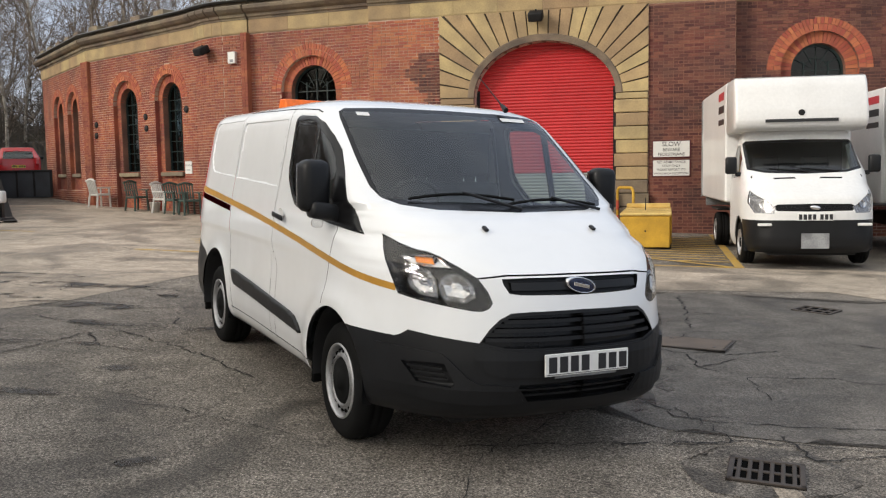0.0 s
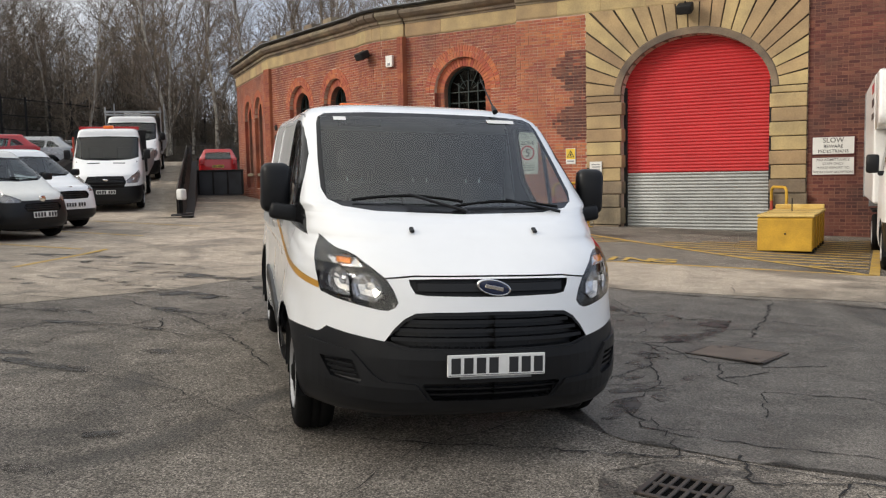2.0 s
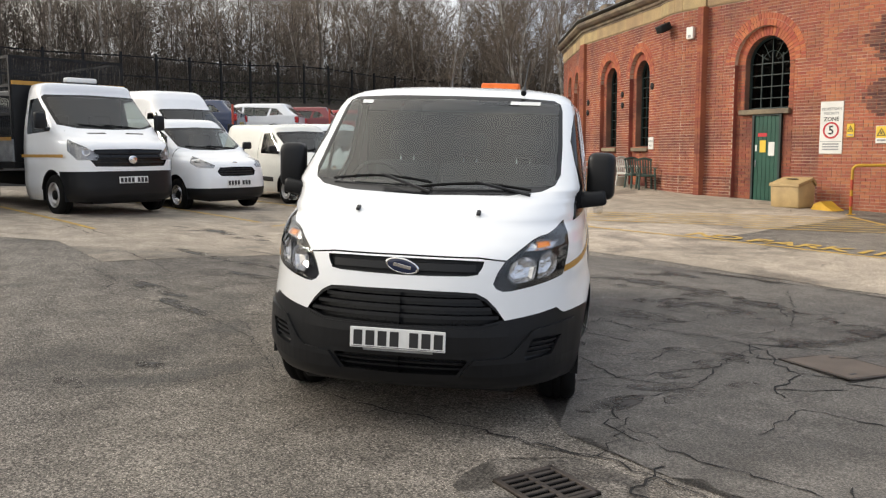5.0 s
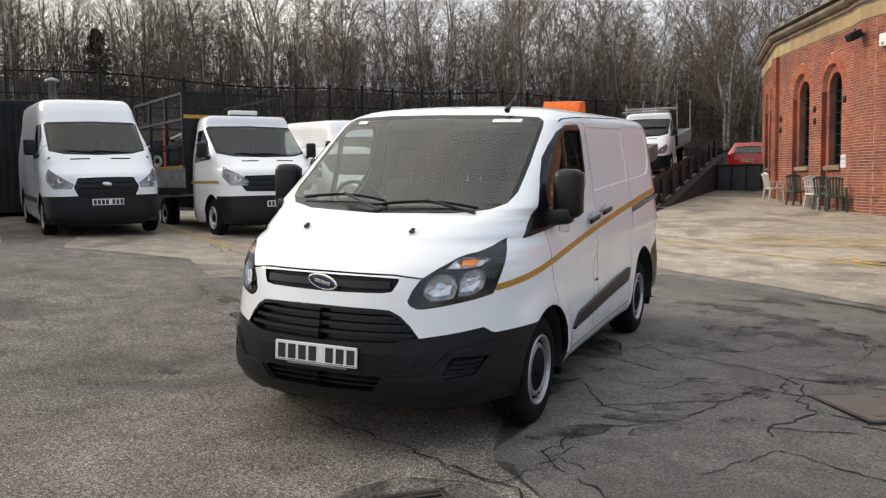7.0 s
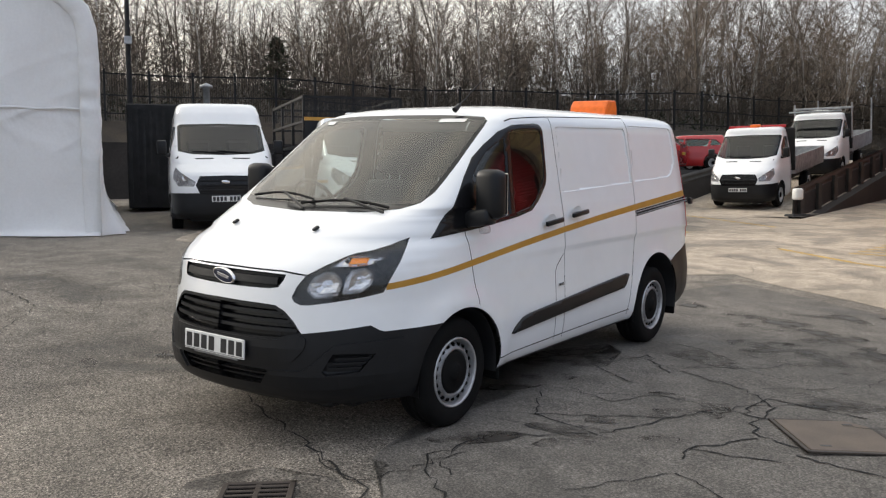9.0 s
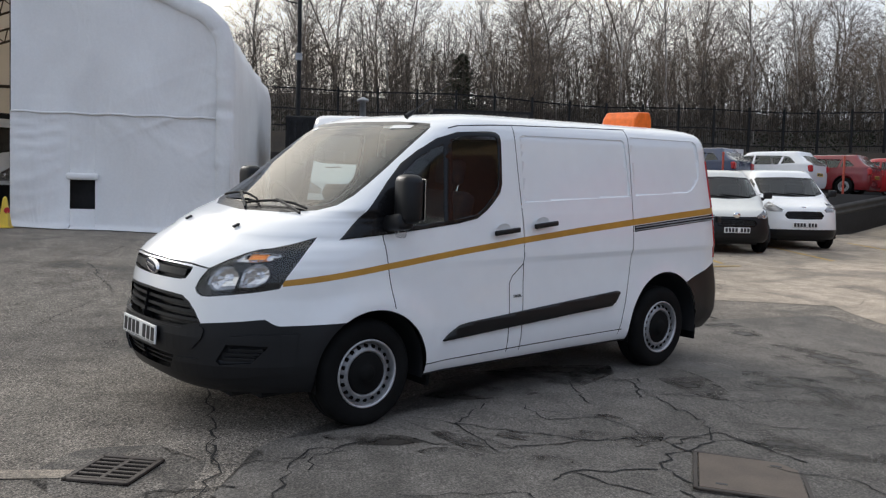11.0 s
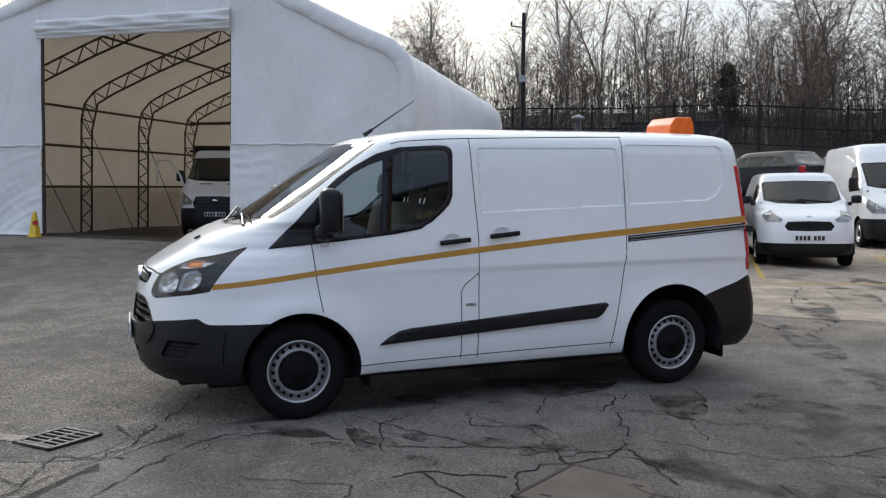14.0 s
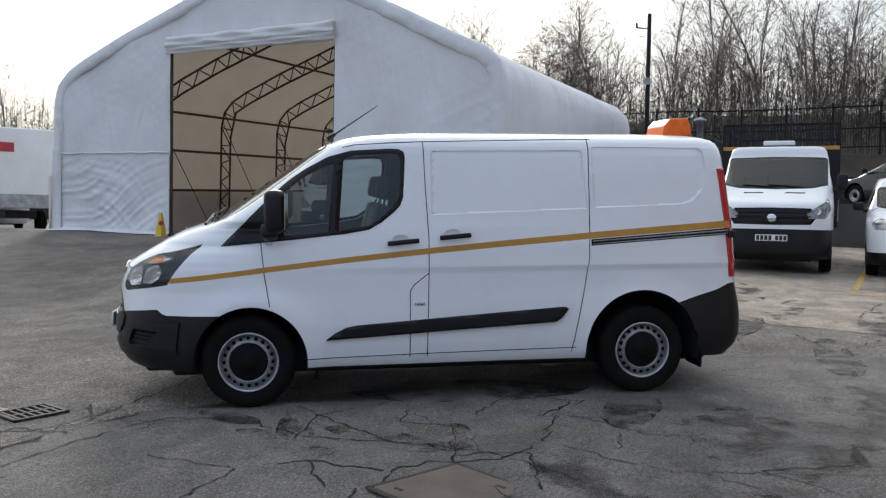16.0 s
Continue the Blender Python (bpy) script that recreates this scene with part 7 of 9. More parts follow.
def bare_tree(seed, height, birch, spread, depth=3):
    rnd = random.Random(seed)
    tv, tf, cv, cf = [], [], [], []

    def grow(p, d, ln, r, level):
        segs = (5, 3, 2, 1)[level]
        pts = [p]
        for i in range(segs):
            wander = 0.17 if level == 0 else 0.24
            d = (d + Vector((rnd.uniform(-wander, wander), rnd.uniform(-wander, wander), rnd.uniform(-0.02, 0.12)))).normalized()
            q = p + d * ln / segs
            r1 = r * (1 - 0.8 / segs * (1 if level else 0.85))
            if level == 0:
                tube(tv, tf, p, q, r, r1, 5)
            else:
                if level == 3:
                    twig(cv, cf, p, q, r * 1.15)
                else:
                    tube(cv, cf, p, q, r, r1, 4 if level == 1 else 3)
            p, r = q, r1
            pts.append(q)
            if level < depth:
                for _ in range((4, 3, 2)[level]):
                    az = rnd.uniform(0, 2 * math.pi)
                    up = rnd.uniform(0.45, 1.1) if level == 0 else rnd.uniform(0.1, 0.9)
                    side = Vector((math.cos(az), math.sin(az), 0)) * spread
                    nd = (d * up + side * rnd.uniform(0.5, 1.0)).normalized()
                    grow(p - (q - pts[-2]) * rnd.uniform(0, 0.9), nd, ln * rnd.uniform(0.36, 0.56) * (1.0 if level else 0.8), max(r * rnd.uniform(0.35, 0.55), 0.0105), level + 1)
    grow(Vector((0, 0, -0.3)), Vector((rnd.uniform(-0.06, 0.06), rnd.uniform(-0.06, 0.06), 1)).normalized(), height * 0.85, height * 0.0085, 0)
    t = thing("birch_tree" if birch else "bare_tree", FLAT, "leafless birch with a pale trunk on the bank" if birch else "leafless winter tree with fine brown twigs", "tree", "bare wood on the bank")
    for nm, v, f, mt in (("trunk", tv, tf, BIRCH if birch else BARK), ("crown", cv, cf, TWIG)):
        me = bpy.data.meshes.new(nm)
        me.from_pydata(v, [], f)
        me.materials.append(mt)
        o = new(nm, me)
        o.parent = t
    return t


PROTO = [bare_tree(300 + i, h, bi, sp, de) for i, (h, bi, sp, de) in enumerate(((10.5, False, 0.85, 3), (12.0, True, 0.55, 3), (9.0, False, 1.0, 3), (11.5, False, 0.75, 3), (8.5, False, 1.1, 3), (12.5, True, 0.5, 3), (11.0, False, 0.8, 2), (12.0, False, 0.7, 2)))]
trnd = random.Random(77)
spots = []
for i in range(255):
    x = -40.5 - (16 * trnd.random() ** 1.3 if i < 150 else 16 + 26 * trnd.random())
    y = trnd.triangular(-45, 75, 22)
    spots.append((x, y, bank_z(x, y)))
for i in range(66):
    x, y = trnd.uniform(-56, -14), 46 + 24 * trnd.random()
    spots.append((x, y, 3.5))
for i in range(26):
    x, y = trnd.uniform(-70, -30), -36 - 30 * trnd.random()
    spots.append((x, y, 1.0))
for i, (x, y, z) in enumerate(spots):
    far = 150 <= i < 255
    src = PROTO[(1, 5)[i % 2] if y > 40 and i % 5 < 2 else trnd.randrange(6, 8) if far else i % 6 if i % 3 else trnd.randrange(6)]
    m = pose(x, y, z, trnd.uniform(-3, 3), trnd.uniform(-3, 3), trnd.uniform(0, 360))
    if i < 8:
        PROTO[i].matrix_world = m
    else:
        o = copy_thing(src, m)
        k = trnd.uniform(0.52, 0.86) * (1.5 if y > 45 else 1)
        o.scale = (k * 1.05, k * 1.05, k)
# undergrowth and the mass of far twigs
vs, fs = [], []
urnd = random.Random(5)
for i in range(8000):
    north = i % 4 == 0
    if north:
        x, y = urnd.uniform(-55, 0), 45 + 20 * urnd.random()
        z = 0.9 + min(max(y - 44, 0) / 10, 1) * 3.0
    else:
        x, y = -39.0 - 22 * urnd.random() ** 1.5, urnd.uniform(-50, 80)
        z = bank_z(x, y)
    h = urnd.uniform(0.8, 2.8) if urnd.random() < 0.4 else urnd.uniform(2.8, 5.6)
    p = Vector((x, y, z - 0.1))
    q = p + Vector((urnd.uniform(-0.5, 0.5), urnd.uniform(-0.5, 0.5), h)) + Vector((urnd.uniform(-0.12, 0.12), urnd.uniform(-0.12, 0.12), 0)) * h
    tube(vs, fs, p, q, 0.008 + 0.0016 * h, 0.006, 3)
    for k in range(9):
        s = p + (q - p) * urnd.uniform(0.15, 0.9)
        twig(vs, fs, s, s + Vector((urnd.uniform(-0.5, 0.5), urnd.uniform(-0.5, 0.5), urnd.uniform(0.1, 0.45))) * (0.5 + h * 0.3), 0.017)
me = bpy.data.meshes.new("undergrowth")
me.from_pydata(vs, [], fs)
me.materials.append(BRAMBLE)
tagged(new("undergrowth", me), "brown leafless bramble and saplings on the bank", "undergrowth", kind="stuff")
vs, fs = [], []
for i in range(9000):
    x, y = -38.8 - 8 * urnd.random(), urnd.uniform(-50, 80)
    if math.sin(y * 0.4) + math.sin(y * 0.17 + 2) < -0.2:
        continue
    z = bank_z(x, y) + urnd.uniform(0, 1.2) * urnd.random()
    a = Vector((urnd.uniform(-1, 1), urnd.uniform(-1, 1), urnd.uniform(-0.4, 1))).normalized() * 0.11
    c = a.orthogonal().normalized() * 0.06
    p = Vector((x, y, z))
    n = len(vs)
    vs += [tuple(p - a), tuple(p + c), tuple(p + a), tuple(p - c)]
    fs.append((n, n + 1, n + 2, n + 3))
me = bpy.data.meshes.new("ivy")
me.from_pydata(vs, [], fs)
me.materials.append(IVY)
tagged(new("ivy", me), "low dull green ivy and dead leaves on the bank", "ivy", kind="stuff")



def evergreen(x, y, h, seed):
    """A dark evergreen among the bare trees: a trunk and ragged tiers of drooping sprays."""
    rnd = random.Random(seed)
    t = thing("evergreen_tree", Matrix.Translation((x, y, bank_z(x, y) - 0.1)), "small dark evergreen tree among the bare trees", "tree")
    part("trunk", rod(bmesh.new(), (0, 0, 0), (0.05, -0.05, h * 0.96), 0.07, 7), BARK, t)
    vs, fs = [], []
    for i in range(260):
        k = rnd.random() ** 0.8
        z = h * (0.12 + 0.86 * k)
        reach = (0.2 + (1 - k) ** 0.7 * 0.34 * h) * rnd.uniform(0.3, 1.15)
        a = rnd.uniform(0, 2 * math.pi)
        out = Vector((math.cos(a), math.sin(a), rnd.uniform(-0.15, 0.25)))
        side = Vector((-math.sin(a), math.cos(a), 0))
        root = Vector((0, 0, z))
        for j in range(14):
            c = root + out * reach * rnd.uniform(0.15, 1.0) + side * rnd.uniform(-0.16, 0.16) + Vector((0, 0, rnd.uniform(-0.12, 0.08)))
            u = (out + side * rnd.uniform(-0.9, 0.9) + Vector((0, 0, rnd.uniform(-0.5, 0.4)))).normalized() * rnd.uniform(0.07, 0.13)
            v = u.orthogonal().normalized() * 0.035
            n = len(vs)
            vs += [tuple(c - u), tuple(c + v), tuple(c + u), tuple(c - v)]
            fs.append((n, n + 1, n + 2, n + 3))
    me = bpy.data.meshes.new("crown")
    me.from_pydata(vs, [], fs)
    me.materials.append(IVY)
    new("crown", me).parent = t


evergreen(-43.6, 13.1, 4.3, 41)

# ramp with guard rails
RD = Vector((-0.53, 0.85)).normalized()
RN = Vector((RD.y, -RD.x))
RP = Vector((-14.6, 20.6))
ramp_b = bmesh.new()


def ramp_z(k):
    return 0.62 + max(k, 0) * 0.118


prof = [-2.2, 0.0, 4.0, 8.0, 12.0, 15.0]
sheet(ramp_b, [[Vector((*(RP + RD * k + RN * s), ramp_z(k))) for s in (-2.7, 2.0)] for k in prof])
for s in (-2.7, 2.0):
    rw = sheet(bmesh.new(), [[Vector((*(RP + RD * k + RN * (s + o)), ramp_z(k) + h - (0.12 * max(k, 0) if h < 0 else 0))) for o, h in ((-0.15, -1.0), (-0.15, 0.02), (0.15, 0.02), (0.15, -1.0))] for k in prof])
    solo("ramp_wall", fixn(rw), DARKWALL, FLAT, "sooty wall along the side of the ramp", "wall", kind="structure")
solo("ramp", fixn(ramp_b), CONCRETE, FLAT, "concrete ramp up to the raised car park", "ramp", kind="structure")
OLDGALV = surf("dull_weathered_steel", (0.075, 0.07, 0.065), 0.6, metal=0.35, var=0.2, scale=4, fine=50)
for s, k0 in ((1.85, -1.0), (-2.6, -1.5)):
    gr_ = thing("guard_rail", FLAT, "grey steel crash barrier along the ramp", "guard rail", "ramp guard rails")
    k = k0
    while k < 15:
        p = RP + RD * k + RN * s
        z = ramp_z(k)
        part("post", box(bmesh.new(), -0.06, 0.06, -0.06, 0.06, -0.3, 0.75, 0, 1, Matrix.Translation((p.x, p.y, z))), OLDGALV, gr_)
        k += 1.9
    b = bmesh.new()
    a, c = RP + RD * (k0 - 0.3) + RN * (s - 0.1 * (1 if s > 0 else -1)), RP + RD * 15 + RN * (s - 0.1 * (1 if s > 0 else -1))
    sheet(b, [[Vector((p.x - RN.x * o * (1 if s > 0 else -1), p.y - RN.y * o * (1 if s > 0 else -1), ramp_z(kk) + h)) for p, kk in ((a, k0 - 0.3), (c, 15))] for o, h in ((0, 0.42), (0.05, 0.48), (0.05, 0.54), (0, 0.58), (0.05, 0.63), (0.05, 0.69), (0, 0.75))])
    part("beam", fixn(b), OLDGALV, gr_, "ribbed galvanised beam", True)
    side_b = sheet(bmesh.new(), [[Vector((p.x, p.y, ramp_z(kk) + h)) for p, kk in ((a, k0 - 0.3), (c, 15))] for h in (-0.3, 0.45)])
    part("kick_board", fixn(side_b), DARKWALL, gr_, "dark board below the beam").modifiers.new("thickness", "SOLIDIFY").thickness = 0.04
    e = RP + RD * (k0 - 0.35) + RN * s
    part("end_cap", box(bmesh.new(), -0.1, 0.1, -0.12, 0.12, -0.15, 0.15, 0.05, 2, Matrix.Translation((e.x, e.y, ramp_z(k0) + 0.58))), SIGNWHITE, gr_, "white rounded end cap", True)
    part("foot_block", box(bmesh.new(), -0.18, 0.18, -0.3, 0.3, -0.25, 0.06, 0.03, 1, Matrix.Translation((e.x, e.y, ramp_z(k0)))), DARKSTEEL, gr_)

pole = thing("utility_pole", pose(-21.3, 4.43, ground_z(-21.3, 4.4)), "tall dark utility pole with a short cross arm", "pole")
part("mast", rod(bmesh.new(), (0, 0, -0.2), (0, 0, 6.75), 0.085, 10, 0.06), DARKSTEEL, pole)
part("arm", rod(bmesh.new(), (0, -0.40, 6.36), (0, 0.0, 6.30), 0.022, 6), DARKSTEEL, pole)
part("insulator", rod(bmesh.new(), (0, -0.38, 6.34), (0, -0.38, 6.50), 0.03, 8), DARKSTEEL, pole)
part("junction_box", box(bmesh.new(), 0.08, 0.2, -0.1, 0.1, 4.6, 4.8), GALV, pole)

con = thing("site_container", pose(-19.2, 5.6, ground_z(-19.2, 5.6), 0, 0, -4), "dark steel site container with a flue", "container")
part("shell", box(bmesh.new(), -3, 1.6, -1.3, 1.3, 0.05, 2.65, 0.03), DARKSTEEL, con)
for i in range(16):
    part("rib", box(bmesh.new(), 1.6, 1.64, -1.25 + i * 0.16, -1.18 + i * 0.16, 0.2, 2.55), DARKSTEEL, con)
part("flue", fixn(lathe(bmesh.new(), [(0.09, 2.6), (0.09, 3.2), (0.17, 3.22), (0.17, 3.27), (0.02, 3.34)], 14, Matrix.Translation((0.3, 0.7, 0)) @ Matrix(((1, 0, 0, 0), (0, 0, 1, 0), (0, 1, 0, 0), (0, 0, 0, 1))))), GALV, con, "grey flue with a cowl", True)
# ---- parked vehicles ----
REAR = (Vector((0, 1, 0)), Vector((-1, 0, 0)))


def vtable(f, hf, hb, xb, zt, xt, h, w, tail, n=3.6, tail_top=0.08, z0=0.24, side=0.10, hump=0.5):
    """A body from its nose, bonnet edge, screen foot, screen top, height, half width and tail."""
    rows = [(z0, f - 0.10, w - 0.06, n + 0.5, tail + 0.05), (z0 + 0.08, f - 0.02, w - 0.02, n + 0.4, tail + 0.02), (z0 + 0.22, f, w, n + 0.3, tail), (hf - 0.25, f, w, n, tail), (hf - 0.06, f - 0.06, w, n, tail), (hf, f - 0.11, w, n, tail + 0.01),
            (hf + 0.04, f - 0.19, w - 0.005, n + 0.3, tail + 0.01), (hf + (hb - hf) * hump, f - 0.19 + (xb - f + 0.19) * 0.45, w - 0.01, n + 0.6, tail + 0.015), (hb, xb, w - 0.015, n + 1.8, tail + 0.02), (hb + 0.04, xb - 0.06, w - 0.02, n + 2.4, tail + 0.02),
            (hb + (zt - hb) * 0.5, xb - 0.06 + (xt - xb + 0.06) * 0.46, w - 0.02 - side * 0.45, n + 2.4, tail + tail_top * 0.5), (zt, xt, w - 0.02 - side, n + 2.4, tail + tail_top * 0.9)]
    k = h - zt
    s = min(1, (xt - tail) / 2.5)
    rows += [(zt + k * 0.5, xt - (0.04 + k * 0.3) * s, w - 0.03 - side * 1.15, n + 2.2, tail + tail_top), (zt + k * 0.8, xt - (0.10 + k * 0.5) * s, w - 0.06 - side * 1.2, n + 2.0, tail + tail_top + 0.02 * s), (zt + k * 0.94, xt - (0.17 + k * 0.6) * s, w - 0.12 - side * 1.2, n + 1.6, tail + tail_top + 0.06 * s), (h, xt - (0.42 + k * 0.7) * s, w * 0.55, n + 1, tail + tail_top + 0.25 * s)]
    out = []
    for z, xc, ww, nn, tl in rows:
        xs_ = min(-0.1, xc - (0.95 if z < hb else 0.8))
        out.append((z, xc, min(max(xs_, tl + 0.4), xc - 0.05), ww, nn, tl))
    return out


def vehicle(name, label, cat, m, tab, paint, hf, hb, xb, zt, xt, w, wheels, r, sides, bumper, grille, lamp, plate, lower=BLACKPLASTIC, group="", hub=STEEL, mirrors=True, rear_glass=None, badge=None, strip_z=None, gap_x=(), yellow_plate=None, seats=True, badge_field=CHROME, step=0.05, wide=0.0):
    v = thing(name, m, label, cat, group)
    bm = skin(tab, step, 18, 26, 6)
    for x in wheels:
        for cx in (x,):
            poly = ring_pts(cx, r + 0.02, r * 1.2, 20, 0, 180)
            take(bm, poly + [(cx - r * 1.2, 0.1), (cx + r * 1.2, 0.1)], SIDE).free()
            liner = bmesh.new()
            pts = [(cx + r * 1.2, 0.24)] + ring_pts(cx, r + 0.02, r * 1.2, 14, 0, 180) + [(cx - r * 1.2, 0.24)]
            sheet(liner, [[Vector((a, w - 0.02, b)) for a, b in pts], [Vector((a, w - 0.4, b)) for a, b in pts]])
            pair("arch_liner", liner, BLACKPLASTIC, v, "dark wheel arch")
    wt_, wb_ = w - 0.19 + wide, w - 0.17 + wide
    ws = take(bm, [(-0.02, hb + 0.01), (wb_ * 0.7, hb + 0.03), (wb_, hb + 0.09), (wt_ + 0.01, zt - 0.06), (wt_ - 0.04, zt - 0.02), (-0.02, zt)], FRONT, lambda c, nn: nn.x > 0.2)
    g = take(ws, [(-0.02, hb + 0.05), (wb_ * 0.7, hb + 0.065), (wb_ - 0.05, hb + 0.12), (wt_ - 0.03, zt - 0.09), (wt_ - 0.08, zt - 0.06), (-0.02, zt - 0.045)], FRONT)
    part("windscreen", both(shift(g, 0.002)), DARKSCREEN, v, "", True).visible_shadow = False
    part("windscreen_border", both(ws), GLOSSBLACK, v, "black windscreen border", True)
    for poly in sides:
        g = take(bm, poly, SIDE, lambda c, nn: nn.y > 0.3)
        for ob in pair("side_window", shift(g, -0.004), SIDEGLASS, v):
            ob.visible_shadow = False
    if rear_glass:
        g = take(bm, rear_glass, REAR, lambda c, nn: nn.x < -0.2)
        part("rear_window", both(g), SIDEGLASS, v, "", True)
    lp = take(bm, lamp, DIAG, lambda c, nn: c.x > wheels[0] + 0.1)
    gpoly = [(-0.02, grille[0]), (grille[2] * 0.85, grille[0] - 0.01), (grille[2], (grille[0] + grille[1]) / 2), (grille[2] * 0.86, grille[1] + 0.01), (-0.02, grille[1])]
    gr_p = take(bm, gpoly, FRONT, lambda c, nn: nn.x > 0.2)
    if bumper:
        bl = take(bm, [(-0.02, 0.1), (1.3, 0.1), (1.3, bumper), (0.5, bumper + 0.01), (-0.02, bumper + 0.01)], FRONT, lambda c, nn: c.x > wheels[0] + 0.2 and nn.x > 0.02)
        part("front_bumper", both(bl), lower, v, "dark front bumper", True)
    part("grille", both(dented(gr_p, -0.03, (1, 0, 0))), GLOSSBLACK, v, "black grille")
    for i in range(3):
        z = grille[1] + (grille[0] - grille[1]) * (i + 1) / 4
        b = bmesh.new()
        ys = [grille[2] * 0.86 * (k / 5 - 1) for k in range(11)]
        sheet(b, [[Vector((nose(tab, z, y) - 0.008 + dx, y, z + dz)) for y in ys] for dx, dz in ((-0.02, 0.012), (0, 0.012), (0, -0.012), (-0.02, -0.012))])
        part("grille_slat", fixn(b), BLACKPLASTIC, v)
    if badge:
        c = pose(nose(tab, badge[0], 0) + 0.012, 0, badge[0], 0, -8, -90)
        part("badge", fixn(lathe(bmesh.new(), [(badge[1], -0.02), (badge[1], 0.004), (badge[1] * 0.85, 0.008), (0.001, 0.009)], 24, c @ Matrix.Diagonal((1, 1, badge[2], 1)))), badge_field, v, "plain oval badge", True)
    for s in (1, -1):
        hl = new("headlight")
        hl.parent = v
        a, b = lp.copy(), dented(lp.copy(), -0.05, (0.75, 0.5, 0))
        if s < 0:
            a, b = flipped(a), flipped(b)
        part("lens", a, CLEARLENS, hl, "", True).visible_shadow = False
        part("housing", b, LAMPBOWL, hl, "smoky dark lamp bowl", True)
        fs = sorted(lp.faces, key=lambda q: q.calc_center_median().y)
        for k in (0.3, 0.62):
            q = fs[int(len(fs) * k)]
            at_, nn = q.calc_center_median() - Vector((0.03, 0.02, 0)), q.normal.copy()
            at_.y, nn.y = at_.y * s, nn.y * s
            part("lamp_reflector", fixn(lathe(bmesh.new(), [(0.066, 0.012), (0.058, 0.012), (0.045, -0.01), (0.001, -0.02)], 14, Matrix.Translation(at_) @ nn.to_track_quat("Y", "Z").to_matrix().to_4x4())), CHROME, hl, "bright round reflector", True)
    lp.free()
    if strip_z:
        st = take(bm, [(wheels[0] - 0.5, strip_z - 0.05), (wheels[-1] + 0.5, strip_z - 0.05), (wheels[-1] + 0.5, strip_z + 0.05), (wheels[0] - 0.5, strip_z + 0.05)][::-1], SIDE)
        pair("rub_strip", raised(st, 0.015), BLACKPLASTIC, v, "black rub strip")
    for x in gap_x:
        gaps = []
        for q in strip([(x, zt - 0.03), (x - 0.02, (zt + 0.4) / 2), (x, 0.36)], 0.012):
            gaps.append(shift(take(bm, q, SIDE, lambda c, nn: nn.y > 0.2), -0.01))
        pair("panel_gap", joined(gaps), INK, v)
    if zt > 1.9:
        slit = take(bm, [(0.17, hb - 0.062), (0.50, hb - 0.068), (0.52, hb - 0.045), (0.19, hb - 0.038)], FRONT, lambda c, nn: c.x > xb - 0.1)
        pair("bonnet_vent", slit, GLOSSBLACK, v, "black bonnet vent slit")
    part("body", both(bm), paint, v, "", True)
    part("underbody", box(bmesh.new(), tab[2][5] + 0.15, tab[2][1] - 0.2, -w + 0.35, w - 0.35, 0.2, 0.42), DARKSTEEL, v)
    part("dashboard", box(bmesh.new(), xb - 0.5, xb - 0.02, -w + 0.12, w - 0.12, hb - 0.35, hb - 0.01, 0.04), CABIN, v)
    if seats:
        for y in (-0.4, 0.4):
            part("seat", box(bmesh.new(), xt - 0.62, xt - 0.45, y - 0.24, y + 0.24, hb - 0.5, min(hb + 0.32, zt - 0.12), 0.05), SEATCLOTH, v)
        part("bulkhead", box(bmesh.new(), max(xt - 0.95, tab[2][5] + 0.2), max(xt - 0.93, tab[2][5] + 0.22), -w + 0.14, w - 0.14, 0.4, zt - 0.02), CABIN, v)
    for x in wheels:
        for s in (1, -1):
            wheel(v, x, s * (w - 0.12), r, 0.2, r * 0.62, s, False, hub)
    if plate:
        number_plate(v, nose(tab, plate, 0.1) + 0.014, plate, -3, colour=PLATEWHITE)
    if mirrors:
        for s in (1, -1):
            mr = new("door_mirror")
            mr.parent = v
            part("shell", box(bmesh.new(), xb - 0.42, xb - 0.30, s * (w + 0.12) - 0.09, s * (w + 0.12) + 0.09, hb + 0.02, hb + 0.02 + (0.28 if zt > 1.6 else 0.15), 0.035, 2), BLACKPLASTIC, mr, "", True)
            part("arm", box(bmesh.new(), xb - 0.40, xb - 0.32, s * (w - 0.02) - 0.07, s * (w - 0.02) + 0.07, hb - 0.02, hb + 0.05, 0.02), BLACKPLASTIC, mr)
        for y0, y1 in ((0.5, -0.1), (0.05, -0.55)):
            part("wiper", rod(bmesh.new(), (nose(tab, hb + 0.05, y0) + 0.02, y0, hb + 0.05), (nose(tab, hb + 0.1, y1) + 0.02, y1, hb + 0.1), 0.009, 5), RUBBER, v)
    return v


def lampoly(f, w, hf, rise=0.1, drop=0.2, inner=0.5):
    i = (inner - (f - 0.06)) * 0.7071
    o = (w - 0.06 - (f - 0.46)) * 0.7071
    return [(i, hf - drop * 0.95), (i - 0.01, hf - drop * 0.6), (i + (o - i) * 0.35, hf - drop * 0.12), (o, hf + rise), (o - 0.02, hf - drop * 0.35), (i + (o - i) * 0.6, hf - drop * 0.95)]


def stand(x, y, az, pitch=0.0):
    return pose(x, y, ground_z(x, y), 0.5, 1.5 if abs(az) < 60 else 0, az)


